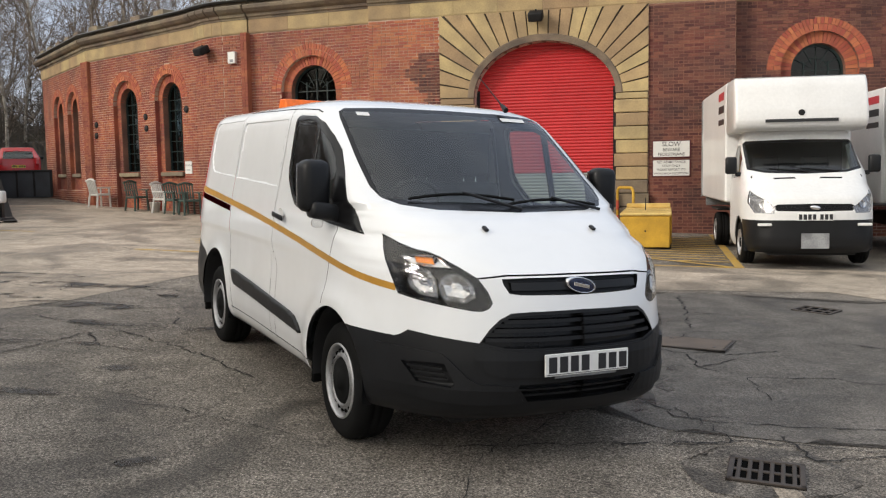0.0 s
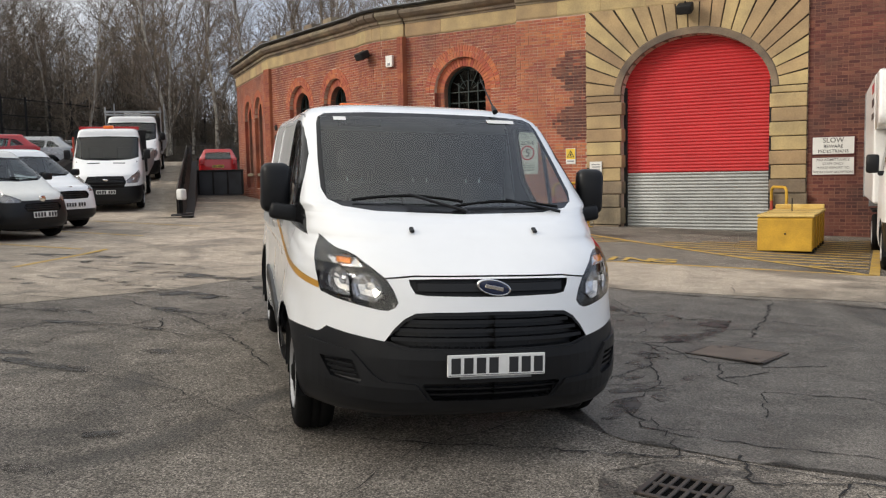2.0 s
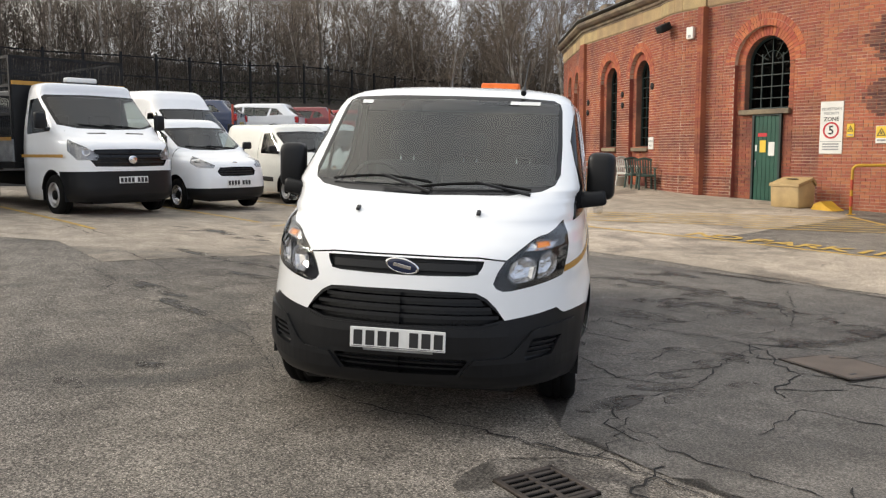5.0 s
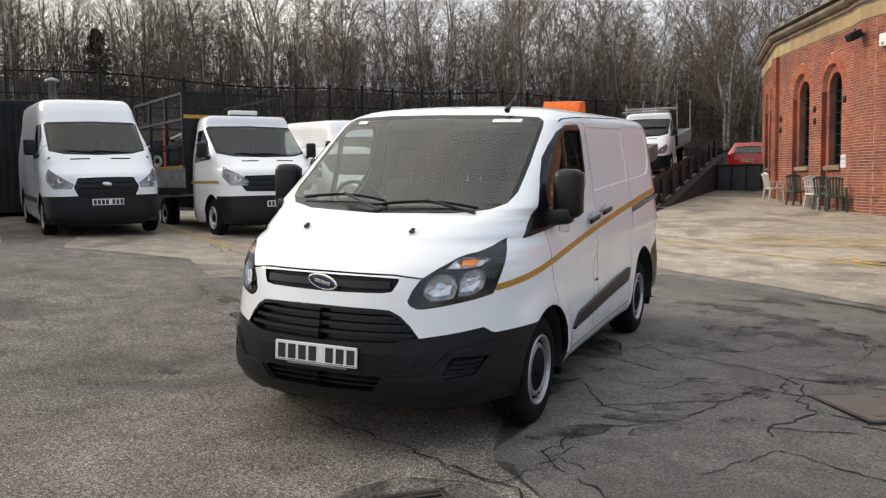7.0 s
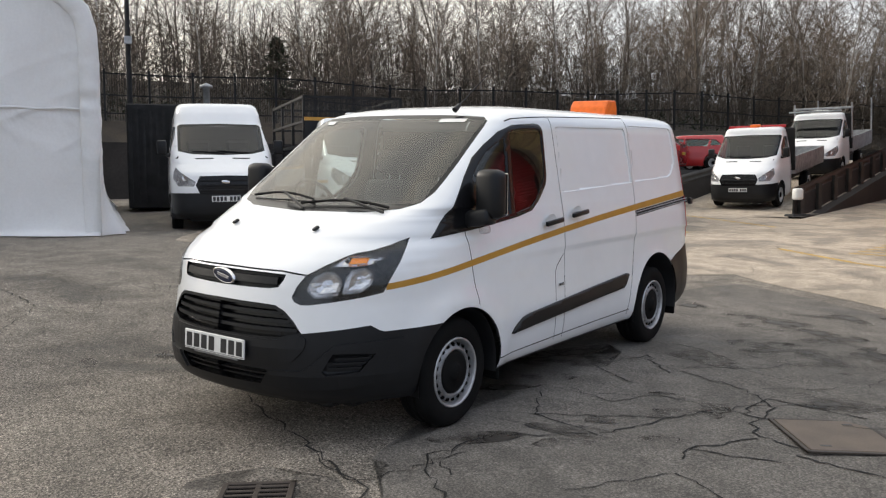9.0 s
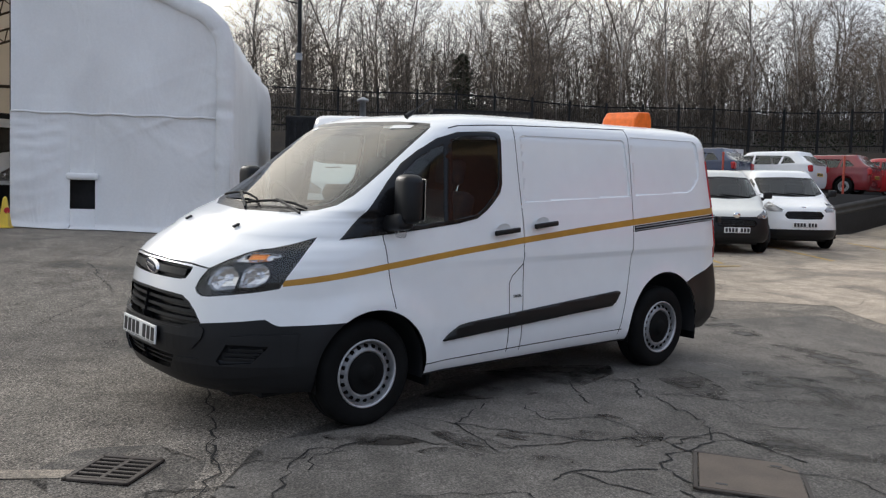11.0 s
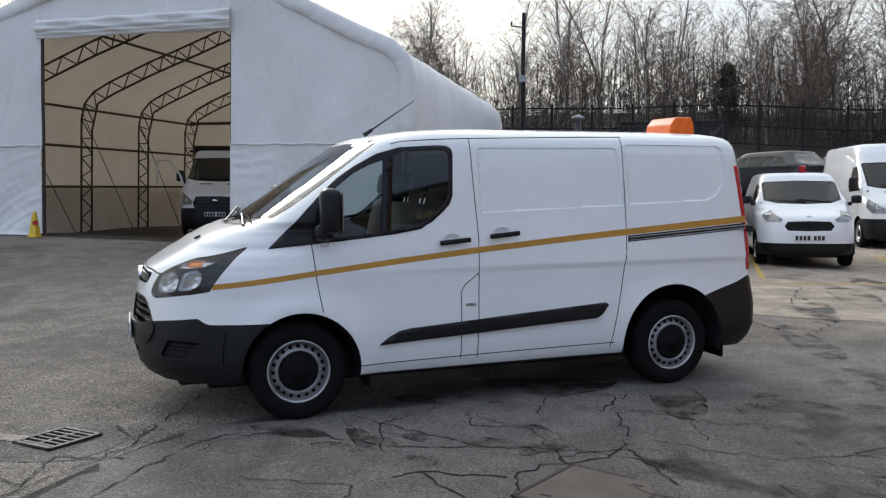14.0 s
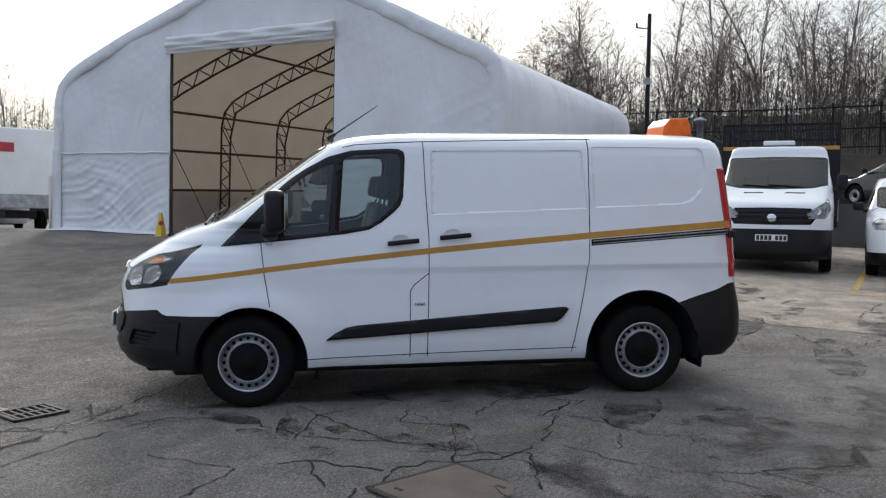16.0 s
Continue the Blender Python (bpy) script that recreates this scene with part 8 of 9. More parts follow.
# small vans in the bays
def small_van(x, y, az, label, kind):
    if kind == "cream":
        f, w, hf, hb, xb, zt, xt, h, tail = 0.72, 0.83, 0.86, 1.10, 0.05, 1.58, -0.62, 1.72, -3.10
        tab = vtable(f, hf, hb, xb, zt, xt, h, w, tail, 3.0, 0.12, side=0.12)
        return vehicle("small_van", label, "van", stand(x, y, az), tab, CREAMWHITE, hf, hb, xb, zt, xt, w, (0, -2.5), 0.30, [[(-0.30, 1.08), (-1.08, 1.08), (-1.10, 1.52), (-0.78, 1.54), (-0.5, 1.36)]], 0.76, (0.72, 0.56, 0.42), lampoly(f, w, 0.88, 0.08, 0.15, 0.48), 0.50, group="parked small vans", badge=(0.80, 0.07, 0.9), strip_z=0.52, gap_x=(-0.15, -1.2), hub=STEEL)
    f, w, hf, hb, xb, zt, xt, h, tail = 0.86, 0.86, 0.92, 1.14, 0.02, 1.60, -0.68, 1.76, -3.12
    tab = vtable(f, hf, hb, xb, zt, xt, h, w, tail, 2.9, 0.10, side=0.13)
    return vehicle("small_van", label, "van", stand(x, y, az), tab, VANWHITE, hf, hb, xb, zt, xt, w, (0, -2.49), 0.31, [[(-0.28, 1.14), (-1.02, 1.14), (-1.06, 1.50), (-0.86, 1.55), (-0.55, 1.42)]], 0.45, (0.86, 0.68, 0.42), lampoly(f, w, 0.98, 0.07, 0.15, 0.52), 0.56, group="parked small vans", badge=(0.94, 0.05, 0.4), gap_x=(-0.12, -1.15), strip_z=None, hub=CHROME)


small_van(-11.45, 13.6, -9, "cream white small van with a deep black front bumper", "cream")
small_van(-11.35, 10.85, -3, "white small van with a black lattice grille", "white")
small_van(-12.6, 15.75, -12, "white small van with a black lattice grille", "white")


# large panel vans
def big_van(x, y, az, label, h, tail, zt_off=0.0, f=0.93, dark=True):
    w, hf, hb, xb, zt, xt = 0.99, 1.10, 1.42, 0.28, 2.06 + zt_off, -0.52
    tab = vtable(f, hf, hb, xb, zt, xt, h, w, tail, 3.3, 0.06, side=0.10)
    v = vehicle("large_van", label, "van", stand(x, y, az), tab, VANWHITE, hf, hb, xb, zt, xt, w, (0, -3.3), 0.345, [[(-0.08, 1.40), (-0.98, 1.36), (-1.0, 1.98), (-0.62, 2.0), (-0.30, 1.75)]], 0.72, (1.05, 0.70, 0.54), lampoly(f, w, 1.08, 0.12, 0.24, 0.56), 0.62, group="parked large vans", badge=(0.93, 0.08, 0.42), gap_x=(-0.05, -1.1, -2.3), strip_z=0.62)
    return v


big_van(-12.15, 5.75, -4, "white large panel van with a dark bumper, reversed beside the tent", 2.5, -4.4)
big_van(-17.0, 14.2, 0, "white high roof panel van with a dark front bumper", 2.6, -4.5, 0.05)


def cab(name, x, y, z, az, label, group, hf=1.10, hb=1.42, zt=2.08, h=2.28, grille=(1.05, 0.71, 0.56), plate=0.60, paint=VANWHITE, stripe=False, pitch=0.0):
    f, w, xb, xt = 0.93, 0.98, 0.28, -0.5
    tail = -1.2
    tab = vtable(f, hf, hb, xb, zt, xt, h, w, tail, 3.4, 0.05, side=0.10)
    m = Matrix.Translation((x, y, z)) @ Euler((0, radians(pitch), radians(az)), "XYZ").to_matrix().to_4x4()
    v = vehicle(name, label, "truck", m, tab, paint, hf, hb, xb, zt, xt, w, (0,), 0.345, [[(-0.08, hb - 0.02), (-0.92, hb - 0.06), (-0.95, zt - 0.1), (-0.62, zt - 0.08), (-0.28, (hb + zt) / 2 - 0.02)]], 0.74, grille, lampoly(f, w, hf - 0.02, 0.1, 0.26, 0.58), plate, group=group, badge=(0.94, 0.075, 0.9 if stripe else 0.42), wide=0.06)
    for s in (1, -1):
        wheel(v, -3.2, s * 0.84, 0.345, 0.24, 0.21, s, False)
        part("mud_guard", box(bmesh.new(), -3.7, -2.7, s * 0.84 - 0.14, s * 0.84 + 0.14, 0.74, 0.78, 0.01), BLACKPLASTIC, v)
        if stripe:
            part("side_stripe", box(bmesh.new(), -1.15, 0.45, s * w - 0.003, s * w + 0.003, 0.98, 1.03, 0, 1), AMBERSTRIPE, v, "amber reflective stripe")
    part("chassis", box(bmesh.new(), -4.6, -0.6, -0.42, 0.42, 0.45, 0.68, 0.01), DARKSTEEL, v)
    return v


def beacon_bar(v, x, z, w, mt):
    part("beacon", box(bmesh.new(), x - 0.09, x + 0.09, -w, w, z, z + 0.1, 0.03, 2), mt, v, "roof beacon", True)


# dropside truck with a mesh cage, beside the large van
vw = cab("cage_truck", -11.15, 8.48, ground_z(-11.15, 8.48), -1, "white cage truck with amber stripe and dark mesh body", "parked trucks", hf=1.2, hb=1.44, grille=(1.12, 0.82, 0.72), stripe=True)
beacon_bar(vw, -0.85, 2.30, 0.28, PLATEWHITE)
part("light_bar_base", box(bmesh.new(), -0.95, -0.75, -0.3, 0.3, 2.22, 2.31, 0.01), DARKSTEEL, vw)
part("bed", box(bmesh.new(), -4.9, -1.3, -1.05, 1.05, 0.78, 0.9, 0.01), DARKSTEEL, vw)
for y in (-1.05, 1.05):
    part("dropside", box(bmesh.new(), -4.9, -1.3, y - 0.02, y + 0.02, 0.9, 1.3, 0.01), GALV, vw, "grey dropside board")
    part("bed_stripe", box(bmesh.new(), -4.85, -1.35, y - 0.026, y + 0.026, 1.28, 1.34), AMBERSTRIPE, vw)
for x in (-1.32, -2.5, -3.7, -4.88):
    for y in (-1.04, 1.04):
        part("cage_post", box(bmesh.new(), x - 0.03, x + 0.03, y - 0.03, y + 0.03, 1.3, 2.75), DARKSTEEL, vw)
for z in (1.75, 2.25, 2.75):
    for y in (-1.04, 1.04):
        part("cage_rail", box(bmesh.new(), -4.9, -1.3, y - 0.025, y + 0.025, z - 0.025, z + 0.025), DARKSTEEL, vw)
    for x in (-1.32, -4.88):
        part("cage_rail", box(bmesh.new(), x - 0.025, x + 0.025, -1.04, 1.04, z - 0.025, z + 0.025), DARKSTEEL, vw)
part("head_board", box(bmesh.new(), -1.30, -1.26, -1.05, 1.05, 0.9, 2.3, 0.01), BLACKPLASTIC, vw)
part("head_stripe", box(bmesh.new(), -1.27, -1.24, -1.05, 1.05, 2.26, 2.33), AMBERSTRIPE, vw)
mv, mf = [], []
for k in range(40):
    for (ax, a0, a1, fixed) in (("x", -4.9, -1.3, -1.04), ("x", -4.9, -1.3, 1.04)):
        x = a0 + (a1 - a0) * k / 39
        n = len(mv)
        mv += [(x - 0.006, fixed, 1.3), (x + 0.006, fixed, 1.3), (x + 0.006, fixed, 2.75), (x - 0.006, fixed, 2.75)]
        mf.append((n, n + 1, n + 2, n + 3))
    x = -4.9 + 3.6 * k / 39
    n = len(mv)
    mv += [(x - 0.006, -1.04, 2.75), (x + 0.006, -1.04, 2.75), (x + 0.006, 1.04, 2.75), (x - 0.006, 1.04, 2.75)]
    mf.append((n, n + 1, n + 2, n + 3))
for k in range(80):
    y = -1.04 + 2.08 * k / 79
    n = len(mv)
    mv += [(-1.3, y - 0.008, 1.3), (-1.3, y + 0.008, 1.3), (-1.3, y + 0.008, 2.75), (-1.3, y - 0.008, 2.75)]
    mf.append((n, n + 1, n + 2, n + 3))
me = bpy.data.meshes.new("cage_mesh")
me.from_pydata(mv, [], mf)
me.materials.append(DARKSTEEL)
ob = new("cage_mesh", me)
ob.parent = vw
tagged(ob, "dark wire cage mesh", kind="stuff")

# two dropside tippers standing nose down on the ramp
RAZ = math.degrees(math.atan2(-RD.y, -RD.x))


def tipper(k, side, label, rails):
    p = RP + RD * k + RN * side
    v = cab("tipper_truck", p.x, p.y, ramp_z(k) + 0.02, RAZ, label, "tippers on the ramp", pitch=math.degrees(math.atan(0.118)))
    part("bed", box(bmesh.new(), -4.9, -1.35, -1.02, 1.02, 0.8, 0.92, 0.01), GALV, v)
    for y in (-1.02, 1.02):
        part("dropside", box(bmesh.new(), -4.9, -1.35, y - 0.02, y + 0.02, 0.92, 1.35, 0.01), GALV, v, "grey steel dropside")
    part("tailboard", box(bmesh.new(), -4.92, -4.88, -1.02, 1.02, 0.92, 1.35, 0.01), GALV, v)
    part("head_board", box(bmesh.new(), -1.36, -1.30, -1.02, 1.02, 0.92, 2.2, 0.01), DARKSTEEL, v)
    if rails:
        for y in (-1.0, 1.0):
            part("rack_post", rod(bmesh.new(), (-1.32, y, 1.3), (-1.32, y, 2.6), 0.03, 6), GALV, v)
            part("rack_post", rod(bmesh.new(), (-4.9, y, 1.3), (-4.9, y, 2.6), 0.03, 6), GALV, v)
        part("rack_bar", box(bmesh.new(), -1.36, -1.28, -1.05, 1.05, 2.38, 2.46, 0.01), GALV, v)
        part("rack_bar", box(bmesh.new(), -0.2, -0.1, -0.9, 0.9, 2.34, 2.40, 0.01), GALV, v)
        beacon_bar(v, -0.85, 2.28, 0.3, PLATEWHITE)
    else:
        beacon_bar(v, -0.85, 2.27, 0.14, AMBER)
        part("roof_board", box(bmesh.new(), -1.05, -0.98, -0.85, 0.85, 2.24, 2.33, 0.01), REDLENS, v, "red roof board")
    return v


tipper(1.35, -0.25, "white tipper truck parked nose down on the ramp", False)
tipper(8.6, -0.1, "white dropside truck with a ladder rack on the ramp", True)

# hire box trucks by the gate and behind the tent
BOXRED = surf("red_hire_print", (0.42, 0.03, 0.04), 0.45, var=0.06, scale=3, fine=40)


def luton(x, y, z, az, label, over=True):
    v = cab("box_truck", x, y, z, az, label, "box trucks", hf=1.12, hb=1.44, zt=2.02, h=2.2, grille=(1.0, 0.88, 0.62), plate=0.80, paint=TRUCKWHITE)
    bx = new("cargo_box")
    bx.parent = v
    part("shell", box(bmesh.new(), -4.9, -1.25, -1.04, 1.04, 0.95, 3.05, 0.03), TRUCKWHITE, bx, "white panel cargo box")
    if over:
        b = bmesh.new()
        prism(b, [(-1.24, 2.15), (-0.40, 2.15), (-0.22, 2.19), (-0.14, 2.30), (-0.16, 2.5), (-0.28, 2.9), (-0.36, 3.03), (-0.42, 3.05), (-1.24, 3.05)], -1.03, 1.03)
        fixn(b)
        bmesh.ops.bevel(b, geom=[e for e in b.edges if all(abs(abs(vv.co.y) - 1.03) < 1e-4 for vv in e.verts) and e.verts[0].co.x > -1.2 and e.verts[1].co.x > -1.25], offset=0.05, segments=3, affect="EDGES", profile=0.5)
        part("over_cab", b, TRUCKWHITE, bx, "rounded white over cab nose", True)
        part("front_print", box(bmesh.new(), -0.155, -0.13, -0.56, 0.56, 2.29, 2.34), INK, bx, "plain dark bar for the address")
        part("front_mark", fixn(lathe(bmesh.new(), [(0.05, 0), (0.05, 0.015), (0.001, 0.02)], 16, pose(-0.155, 0, 2.44, 0, 0, -90))), DARKSTEEL, bx)
    for yy in (-1.044, 1.044):
        for x0, x1, z0, z1, mt in ((-2.2, -1.5, 2.78, 2.92, BOXRED), (-2.2, -1.5, 2.55, 2.68, INK), (-2.2, -1.5, 2.34, 2.44, INK)):
            part("side_print", box(bmesh.new(), x0, x1, yy - 0.003, yy + 0.003, z0, z1), mt, bx, "plain bar for hire lettering")
    for yy in (-1.0, 1.0):
        part("rear_corner_post", box(bmesh.new(), -4.95, -4.88, yy - 0.06, yy + 0.06, 0.95, 3.0), GALV, bx)
    part("rear_shutter", box(bmesh.new(), -4.93, -4.9, -0.92, 0.92, 1.0, 2.95), TRUCKWHITE, bx, "white rear shutter")
    part("rear_print", box(bmesh.new(), -4.945, -4.93, 0.25, 0.62, 2.35, 2.62), BOXRED, bx, "red bars for hire lettering")
    part("tail_lift", box(bmesh.new(), -5.02, -4.95, -0.95, 0.95, 0.75, 1.15, 0.01), GALV, bx, "folded steel tail lift")
    part("bumper_plate", box(bmesh.new(), 0.94, 0.955, -0.2, 0.2, 0.32, 0.55), GALV, v, "grey steel step plate")
    for s in (1, -1):
        part("fog_strip", box(bmesh.new(), 0.82, 0.9, s * 0.72 - 0.1, s * 0.72 + 0.1, 0.66, 0.70, 0.008), PLATEWHITE, v)
    return v


luton(4.84, 14.05, ground_z(4.84, 14.0) + 0.02, -97, "white hire box truck with an over cab nose by the gate")
luton(7.8, 14.6, ground_z(7.8, 14.6) + 0.02, -96, "white hire box truck parked close beside another")
luton(-15.3, -16.1, ground_z(-15.3, -16.1), -120, "white hire box truck standing behind the tent", False)

# van with its door open inside the tent
tv = cab("tipper_truck", -14.9, -2.6, ground_z(-14.9, -2.6), 14, "white truck with an open door inside the tent", "parked trucks")
part("open_door", box(bmesh.new(), -0.9, 0.0, -0.03, 0.03, 0.5, 1.35, 0.02, 1, pose(0.1, -0.98, 0, 0, 0, -62)), VANWHITE, tv, "open white cab door")
part("open_door_frame", pipe(bmesh.new(), [(0.1 - 0.0, -0.98, 1.35), (0.05, -1.07, 1.6), (-0.15, -1.4, 1.98), (-0.33, -1.75, 1.98), (-0.33, -1.75, 1.35)], 0.03, 6), VANWHITE, tv)
part("head_board", box(bmesh.new(), -1.36, -1.30, -1.02, 1.02, 0.92, 2.45, 0.01), DARKSTEEL, tv)
part("bed", box(bmesh.new(), -4.6, -1.35, -1.02, 1.02, 0.8, 1.3, 0.01), GALV, tv)


# cars on the terrace
def car(x, y, z, az, paint, label, estate=True):
    f, w, hf, hb, xb, zt, xt, h = 0.86, 0.87, 0.78, 0.98, -0.15, 1.34, -0.95, 1.48
    tail = -3.55
    tab = vtable(f, hf, hb, xb, zt, xt, h, w, tail, 2.8, 0.5 if estate else 0.75, 0.2, 0.16)
    v = vehicle("parked_car", label, "car", pose(x, y, z, 0, 0, az), tab, paint, hf, hb, xb, zt, xt, w, (0, -2.65), 0.32, [[(-0.62, 1.0), (-1.45, 1.0), (-1.45, 1.33), (-1.1, 1.33)], [(-1.52, 1.0), (-2.4, 1.0), (-2.5, 1.31), (-1.52, 1.33)], [(-2.5, 1.02), (-3.0, 1.05), (-2.75, 1.27), (-2.56, 1.3)]], 0.36, (0.66, 0.5, 0.45), lampoly(f, w, 0.78, 0.08, 0.14, 0.5), None, group="cars on the terrace", rear_glass=[(-0.02, 0.98), (0.6, 0.98), (0.55, 1.3), (-0.02, 1.33)], hub=STEEL, seats=False, mirrors=True, step=0.08)
    for s in (1, -1):
        part("tail_light", box(bmesh.new(), tail - 0.02, tail + 0.22, s * 0.74 - 0.1, s * 0.74 + 0.1, 0.74, 0.98, 0.03, 1), REDLENS, v, "red tail light")
    number_plate(v, tail - 0.01, 0.66, 180 + 4, colour=SIGNYELLOW)
    return v


DARKREDCAR = surf("dark_red_car_paint", (0.20, 0.015, 0.02), 0.22, var=0.05, scale=2, fine=20, coat=0.6)
for x, y, az, paint, lab in ((-25.0, 11.0, -137, BLACKCAR, "black car parked on the raised car park"), (-25.2, 13.6, -136, BLACKCAR, "black car parked on the raised car park"), (-25.0, 17.2, -140, BLUECAR, "dark blue hatchback parked on the raised car park"),
                             (-25.4, 20.3, -142, VANWHITE, "white estate car parked on the raised car park"), (-26.2, 23.0, -140, DARKREDCAR, "dark red hatchback parked on the raised car park"), (-26.4, 25.7, -130, REDCAR, "red estate car parked on the raised car park"),
                             (-27.0, 28.6, -145, GREYCAR, "silver hatchback parked on the raised car park"), (-28.0, 32.6, -145, BLACKCAR, "black car parked on the raised car park")):
    car(x, y, TERZ + 0.03, az, paint, lab)
car(-22.0, 38.5, 1.5, 120, REDCAR, "red car standing behind the roundhouse")
# ---- small things about the yard ----
GRIT = surf("sandy_yellow_plastic", (0.50, 0.36, 0.17), 0.6, var=0.12, scale=3, fine=50)
CHAIRWHITE = surf("weathered_white_plastic", (0.62, 0.61, 0.57), 0.5, var=0.08, scale=5, fine=60)
CHAIRGREEN = surf("faded_green_plastic", (0.05, 0.085, 0.07), 0.55, var=0.12, scale=5, fine=60)
REDBAND = surf("red_barrier_paint", (0.42, 0.06, 0.03), 0.5, var=0.1, scale=4, fine=60)

# yellow steel chest near the trucks
# paler yellow for the lid and hinge rail than for the body
PALEYELLOW = surf("pale_yellow_paint", (0.62, 0.46, 0.16), 0.7, col2=(0.5, 0.33, 0.08), var=0.14, scale=4, fine=50)
yb = thing("yellow_chest", pose(2.26, 16.32, ground_z(2.7, 16.6), 0, 0, -11), "long yellow painted steel storage chest on the hatching", "chest")
part("chest_body", box(bmesh.new(), 0.0, 0.91, 0.0, 2.4, 0.05, 0.62, 0.015), YELLOW, yb)
part("front_plate", box(bmesh.new(), -0.015, 0.90, -0.03, -0.001, 0.02, 0.60, 0.012), YELLOW, yb, "chipped yellow front plate")
part("lid", box(bmesh.new(), -0.02, 0.93, -0.035, 2.43, 0.62, 0.67, 0.012), PALEYELLOW, yb, "pale yellow lid")
for y in (0.8, 1.6):
    part("lid_seam", box(bmesh.new(), -0.018, 0.928, y - 0.006, y + 0.006, 0.668, 0.674), INK, yb)
part("hinge_rail", box(bmesh.new(), 0.0, 0.91, 2.30, 2.42, 0.67, 0.76, 0.01), PALEYELLOW, yb)
part("lid_pin", rod(bmesh.new(), (0.42, 1.3, 0.66), (0.42, 1.3, 0.92), 0.012, 6), DARKSTEEL, yb)
part("bolt", rod(bmesh.new(), (0.45, -0.04, 0.33), (0.45, -0.025, 0.33), 0.018, 8), DARKSTEEL, yb)
for y in (0.06, 0.5, 1.0, 1.5, 2.0):
    part("skid", box(bmesh.new(), 0.02, 0.925, y, y + 0.16, -0.03, 0.055), DARKSTEEL, yb)
for y in (0.45, 0.95, 1.45, 1.95):
    part("side_rib", box(bmesh.new(), 0.91, 0.935, y - 0.03, y + 0.03, 0.06, 0.62, 0.006), YELLOW, yb)


def hoop(x, y, az, w, h, label):
    t = thing("hoop_barrier", pose(x, y, ground_z(x, y), 0, 0, az), label, "barrier", "yellow hoop barriers")
    r = 0.12
    pts = [(-w / 2, 0, -0.1), (-w / 2, 0, h - r)]
    pts += [(-w / 2 + r - r * math.cos(a), 0, h - r + r * math.sin(a)) for a in (radians(30), radians(60), radians(90))]
    pts += [(w / 2 - r + r * math.cos(a), 0, h - r + r * math.sin(a)) for a in (radians(90), radians(60), radians(30))] + [(w / 2, 0, h - r), (w / 2, 0, -0.1)]
    part("tube", pipe(bmesh.new(), pts, 0.032, 10), YELLOW, t, "bent yellow tube", True)
    for zz in (0.35, 0.7):
        part("red_band", rod(bmesh.new(), (-w / 2, 0, zz - 0.17), (-w / 2, 0, zz + 0.05), 0.034, 10), REDBAND, t, "worn red band")
    for sx in (-1, 1):
        part("base_plate", box(bmesh.new(), sx * w / 2 - 0.09, sx * w / 2 + 0.09, -0.09, 0.09, 0.0, 0.015), YELLOW, t)


hoop(-1.72, 20.5, 28, 0.86, 1.05, "yellow hoop barrier with worn red bands beside the arch")
hoop(2.86, 19.9, -72, 0.8, 1.05, "yellow hoop barrier guarding the gate pier")

gbx = thing("grit_bin", pose(-3.62, 21.15, ground_z(-3.6, 21.2), 0, 0, -14), "sandy yellow plastic grit bin against the brick", "grit bin")
b = bmesh.new()
prism(b, [(-0.30, 0.0), (0.30, 0.0), (0.34, 0.45), (0.20, 0.62), (-0.34, 0.5)], -0.36, 0.36, pose(0, 0, 0, 0, 0, 90))
bmesh.ops.bevel(b, geom=b.edges[:], offset=0.03, segments=2, affect="EDGES", profile=0.5)
part("tub", fixn(b), GRIT, gbx, "", True)
b = bmesh.new()
prism(b, [(-0.36, 0.49), (0.2, 0.63), (0.36, 0.50), (0.36, 0.54), (0.2, 0.69), (-0.36, 0.55)], -0.38, 0.38, pose(0, 0, 0, 0, 0, 90))
part("lid", fixn(b), GRIT, gbx, "sloping hinged lid")
part("lid_print", box(bmesh.new(), -0.14, 0.14, -0.03, 0.05, 0.0, 0.004, 0, 1, pose(0, -0.05, 0.655, -14, 0, 0)), INK, gbx, "dark printed mark")
pile = bmesh.new()
prism(pile, [(-0.28, 0), (0.3, 0), (0.12, 0.09), (-0.04, 0.2), (-0.2, 0.14)], -0.2, 0.2)
solo("yellow_ramp", fixn(pile), YELLOW, pose(-2.78, 20.95, ground_z(-2.8, 21), 0, 0, -20), "small ribbed yellow ramp on the ground", "ramp")


def garden_chair(x, y, az, mt, label):
    t = thing("garden_chair", pose(x, y, ground_z(x, y), 0, 0, az), label, "chair", "garden chairs by the wall")
    for sx in (-1, 1):
        part("leg", rod(bmesh.new(), (sx * 0.24, -0.22, 0), (sx * 0.21, -0.2, 0.62), 0.031, 6), mt, t)
        part("leg", rod(bmesh.new(), (sx * 0.23, 0.26, 0), (sx * 0.2, 0.2, 0.44), 0.031, 6), mt, t)
        part("armrest", box(bmesh.new(), sx * 0.25 - 0.03, sx * 0.25 + 0.03, -0.24, 0.22, 0.61, 0.64, 0.01), mt, t)
    part("seat", box(bmesh.new(), -0.25, 0.25, -0.24, 0.21, 0.375, 0.44, 0.02), mt, t)
    for i in range(6):
        xx = -0.19 + 0.076 * i
        part("back_slat", rod(bmesh.new(), (xx, 0.2, 0.45), (xx * 1.02, 0.30, 0.86), 0.024, 5), mt, t)
    arc = [(-0.23 + 0.46 * k / 8, 0.30, 0.84 + 0.06 * math.sin(math.pi * k / 8)) for k in range(9)]
    part("back_rail", pipe(bmesh.new(), arc, 0.034, 6), mt, t)


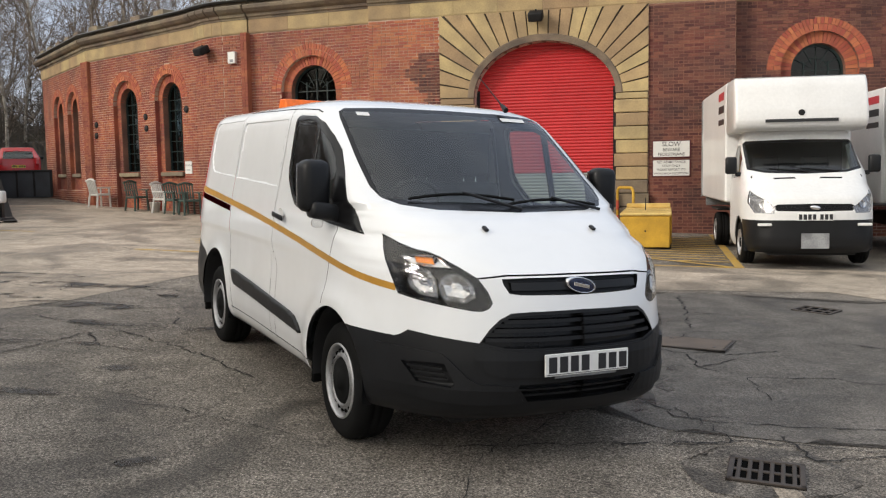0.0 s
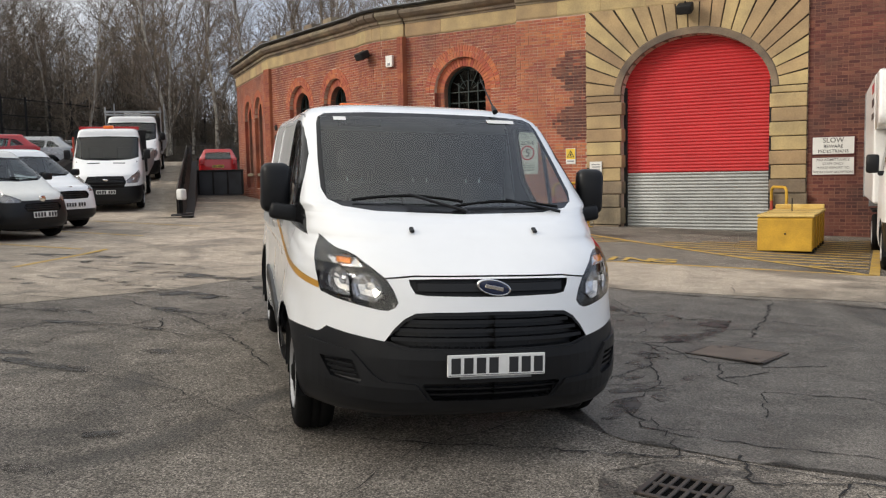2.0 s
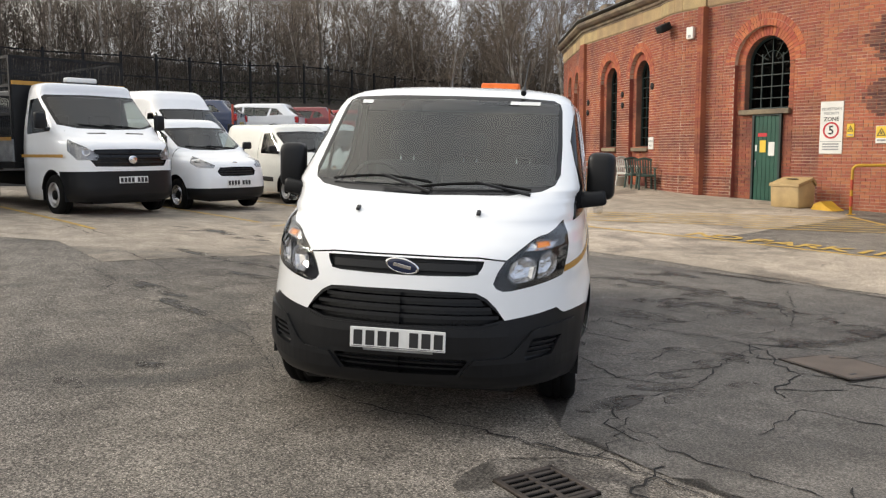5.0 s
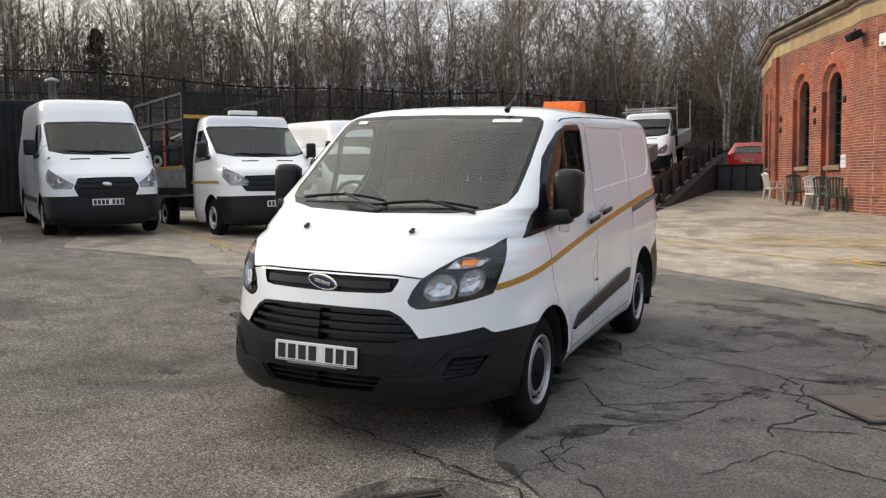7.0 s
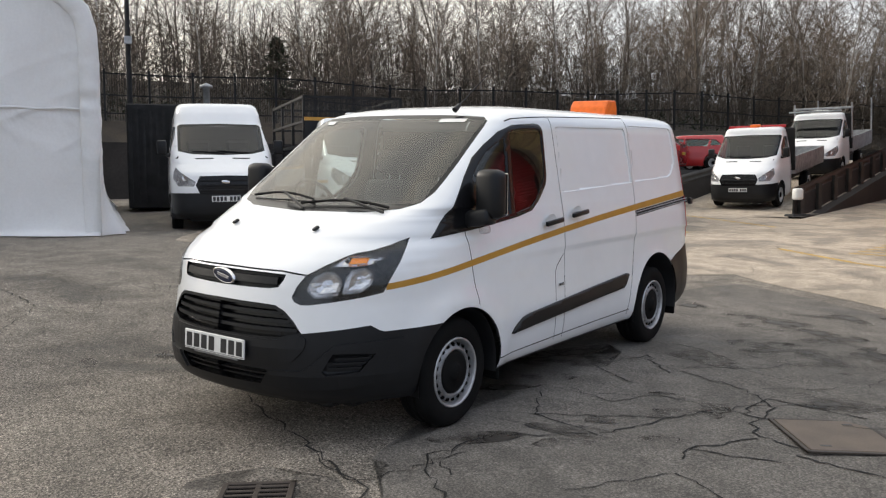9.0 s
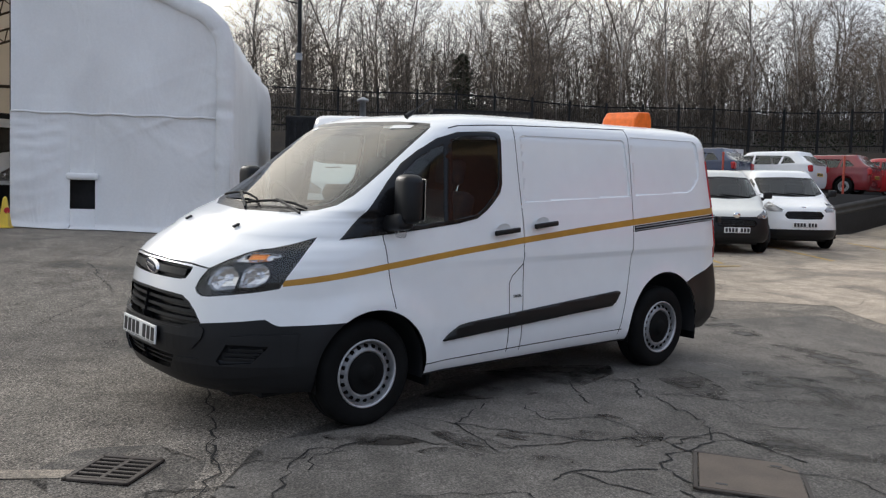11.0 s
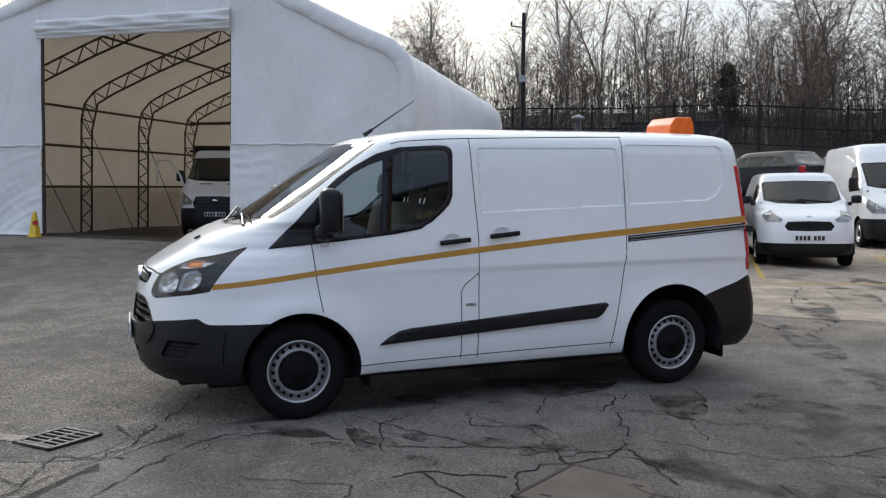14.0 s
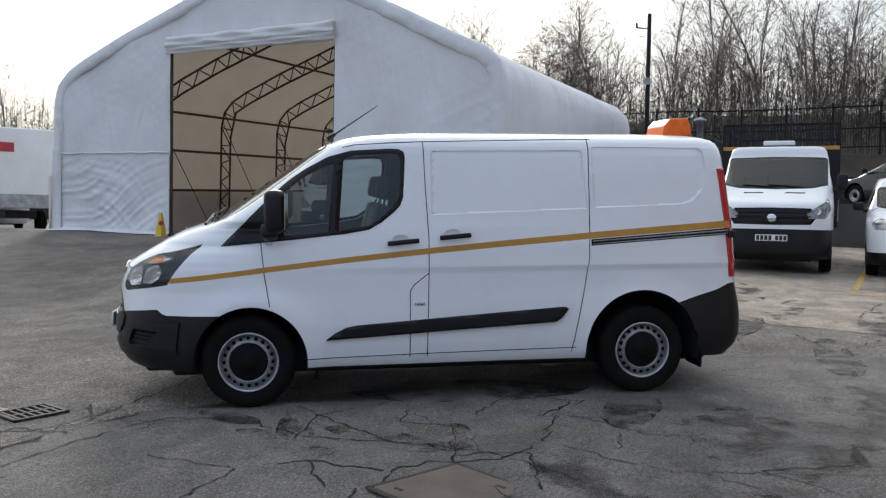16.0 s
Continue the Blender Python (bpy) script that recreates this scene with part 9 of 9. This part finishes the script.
garden_chair(-12.75, 26.75, 150, CHAIRWHITE, "white plastic garden chair beside the brick wall")
garden_chair(-10.95, 25.35, 60, CHAIRGREEN, "faded green garden chair beside the brick wall")
garden_chair(-9.75, 24.45, 70, CHAIRWHITE, "white plastic garden chair beside the brick wall")
garden_chair(-9.25, 24.05, 55, CHAIRGREEN, "faded green garden chair beside the brick wall")
garden_chair(-8.75, 23.75, 40, CHAIRGREEN, "faded green garden chair beside the brick wall")
bk = thing("bucket", pose(-10.15, 24.75, ground_z(-10.1, 24.7)), "small white plastic bucket by the chairs", "bucket")
part("pail", fixn(lathe(bmesh.new(), [(0.001, 0.01), (0.12, 0.0), (0.16, 0.3), (0.17, 0.3), (0.15, 0.28), (0.11, 0.03)], 18, Matrix(((1, 0, 0, 0), (0, 0, 1, 0), (0, 1, 0, 0), (0, 0, 0, 1))))), CHAIRWHITE, bk, "", True)


def wet_cone(x, y, az):
    t = thing("caution_cone", pose(x, y, ground_z(x, y), 0, 0, az), "yellow folding caution sign by the tent door", "caution sign", "caution signs at the tent")
    b = bmesh.new()
    lathe(b, [(0.15, 0.0), (0.15, 0.025), (0.12, 0.04), (0.04, 0.50), (0.025, 0.53), (0.001, 0.54)], 4, Matrix(((1, 0, 0, 0), (0, 0, 1, 0), (0, 1, 0, 0), (0, 0, 0, 1))))
    part("sign_cone", fixn(b), SIGNYELLOW, t)
    part("warning_mark", fixn(lathe(bmesh.new(), [(0.055, 0.0), (0.05, 0.01), (0.001, 0.012)], 14, Matrix.Translation((0.066, 0, 0.30)) @ pose(0, 0, 0, 0, 0, -90))), SIGNRED, t, "dark red round mark")


wet_cone(-10.0, -4.45, 45)
wet_cone(-10.05, -0.25, 45)
sk = thing("skip", pose(-18.4, 32.9, ground_z(-18.4, 32.9), 0, 0, 20), "dark blue grey steel skip on the concrete", "skip")
b = bmesh.new()
prism(b, [(-1.2, 0.0), (1.2, 0.0), (1.6, 1.0), (-1.6, 1.0)], -0.85, 0.85)
part("skip_body", fixn(b), surf("blue_grey_skip_paint", (0.04, 0.045, 0.055), 0.6, var=0.2, scale=2, fine=40), sk)
part("skip_rim", box(bmesh.new(), -1.66, 1.66, -0.9, 0.9, 0.98, 1.06, 0.01), DARKSTEEL, sk)
for i in range(4):
    part("skip_rib", box(bmesh.new(), -0.95 + 0.6 * i, -0.88 + 0.6 * i, -0.89, 0.89, 0.05, 0.98), DARKSTEEL, sk)
for i in range(5):
    y = 9.5 + 4.2 * i
    t = thing("red_marker_post", pose(-20.6 + 0.2 * i * 0, y, TERZ), "thin red marker post along the terrace edge", "post", "red marker posts")
    part("post", rod(bmesh.new(), (0, 0, -0.1), (0, 0, 1.25), 0.035, 8), REDBAND, t)
for y, w in ((22.6, 1.0), (16.4, 1.0)):
    t = thing("bay_sign", pose(-29.5, y, TERZ, 0, 0, 0), "small white car park sign on a post", "sign", "car park signs")
    part("post", rod(bmesh.new(), (0, 0, 0), (0, 0, 1.9), 0.03, 6), GALV, t)
    part("board", box(bmesh.new(), 0.02, 0.04, -w / 2, w / 2, 1.5, 1.95), SIGNWHITE, t)
    part("print_bar", box(bmesh.new(), 0.04, 0.045, -w / 2 + 0.1, w / 2 - 0.1, 1.66, 1.78), SIGNGREY, t)
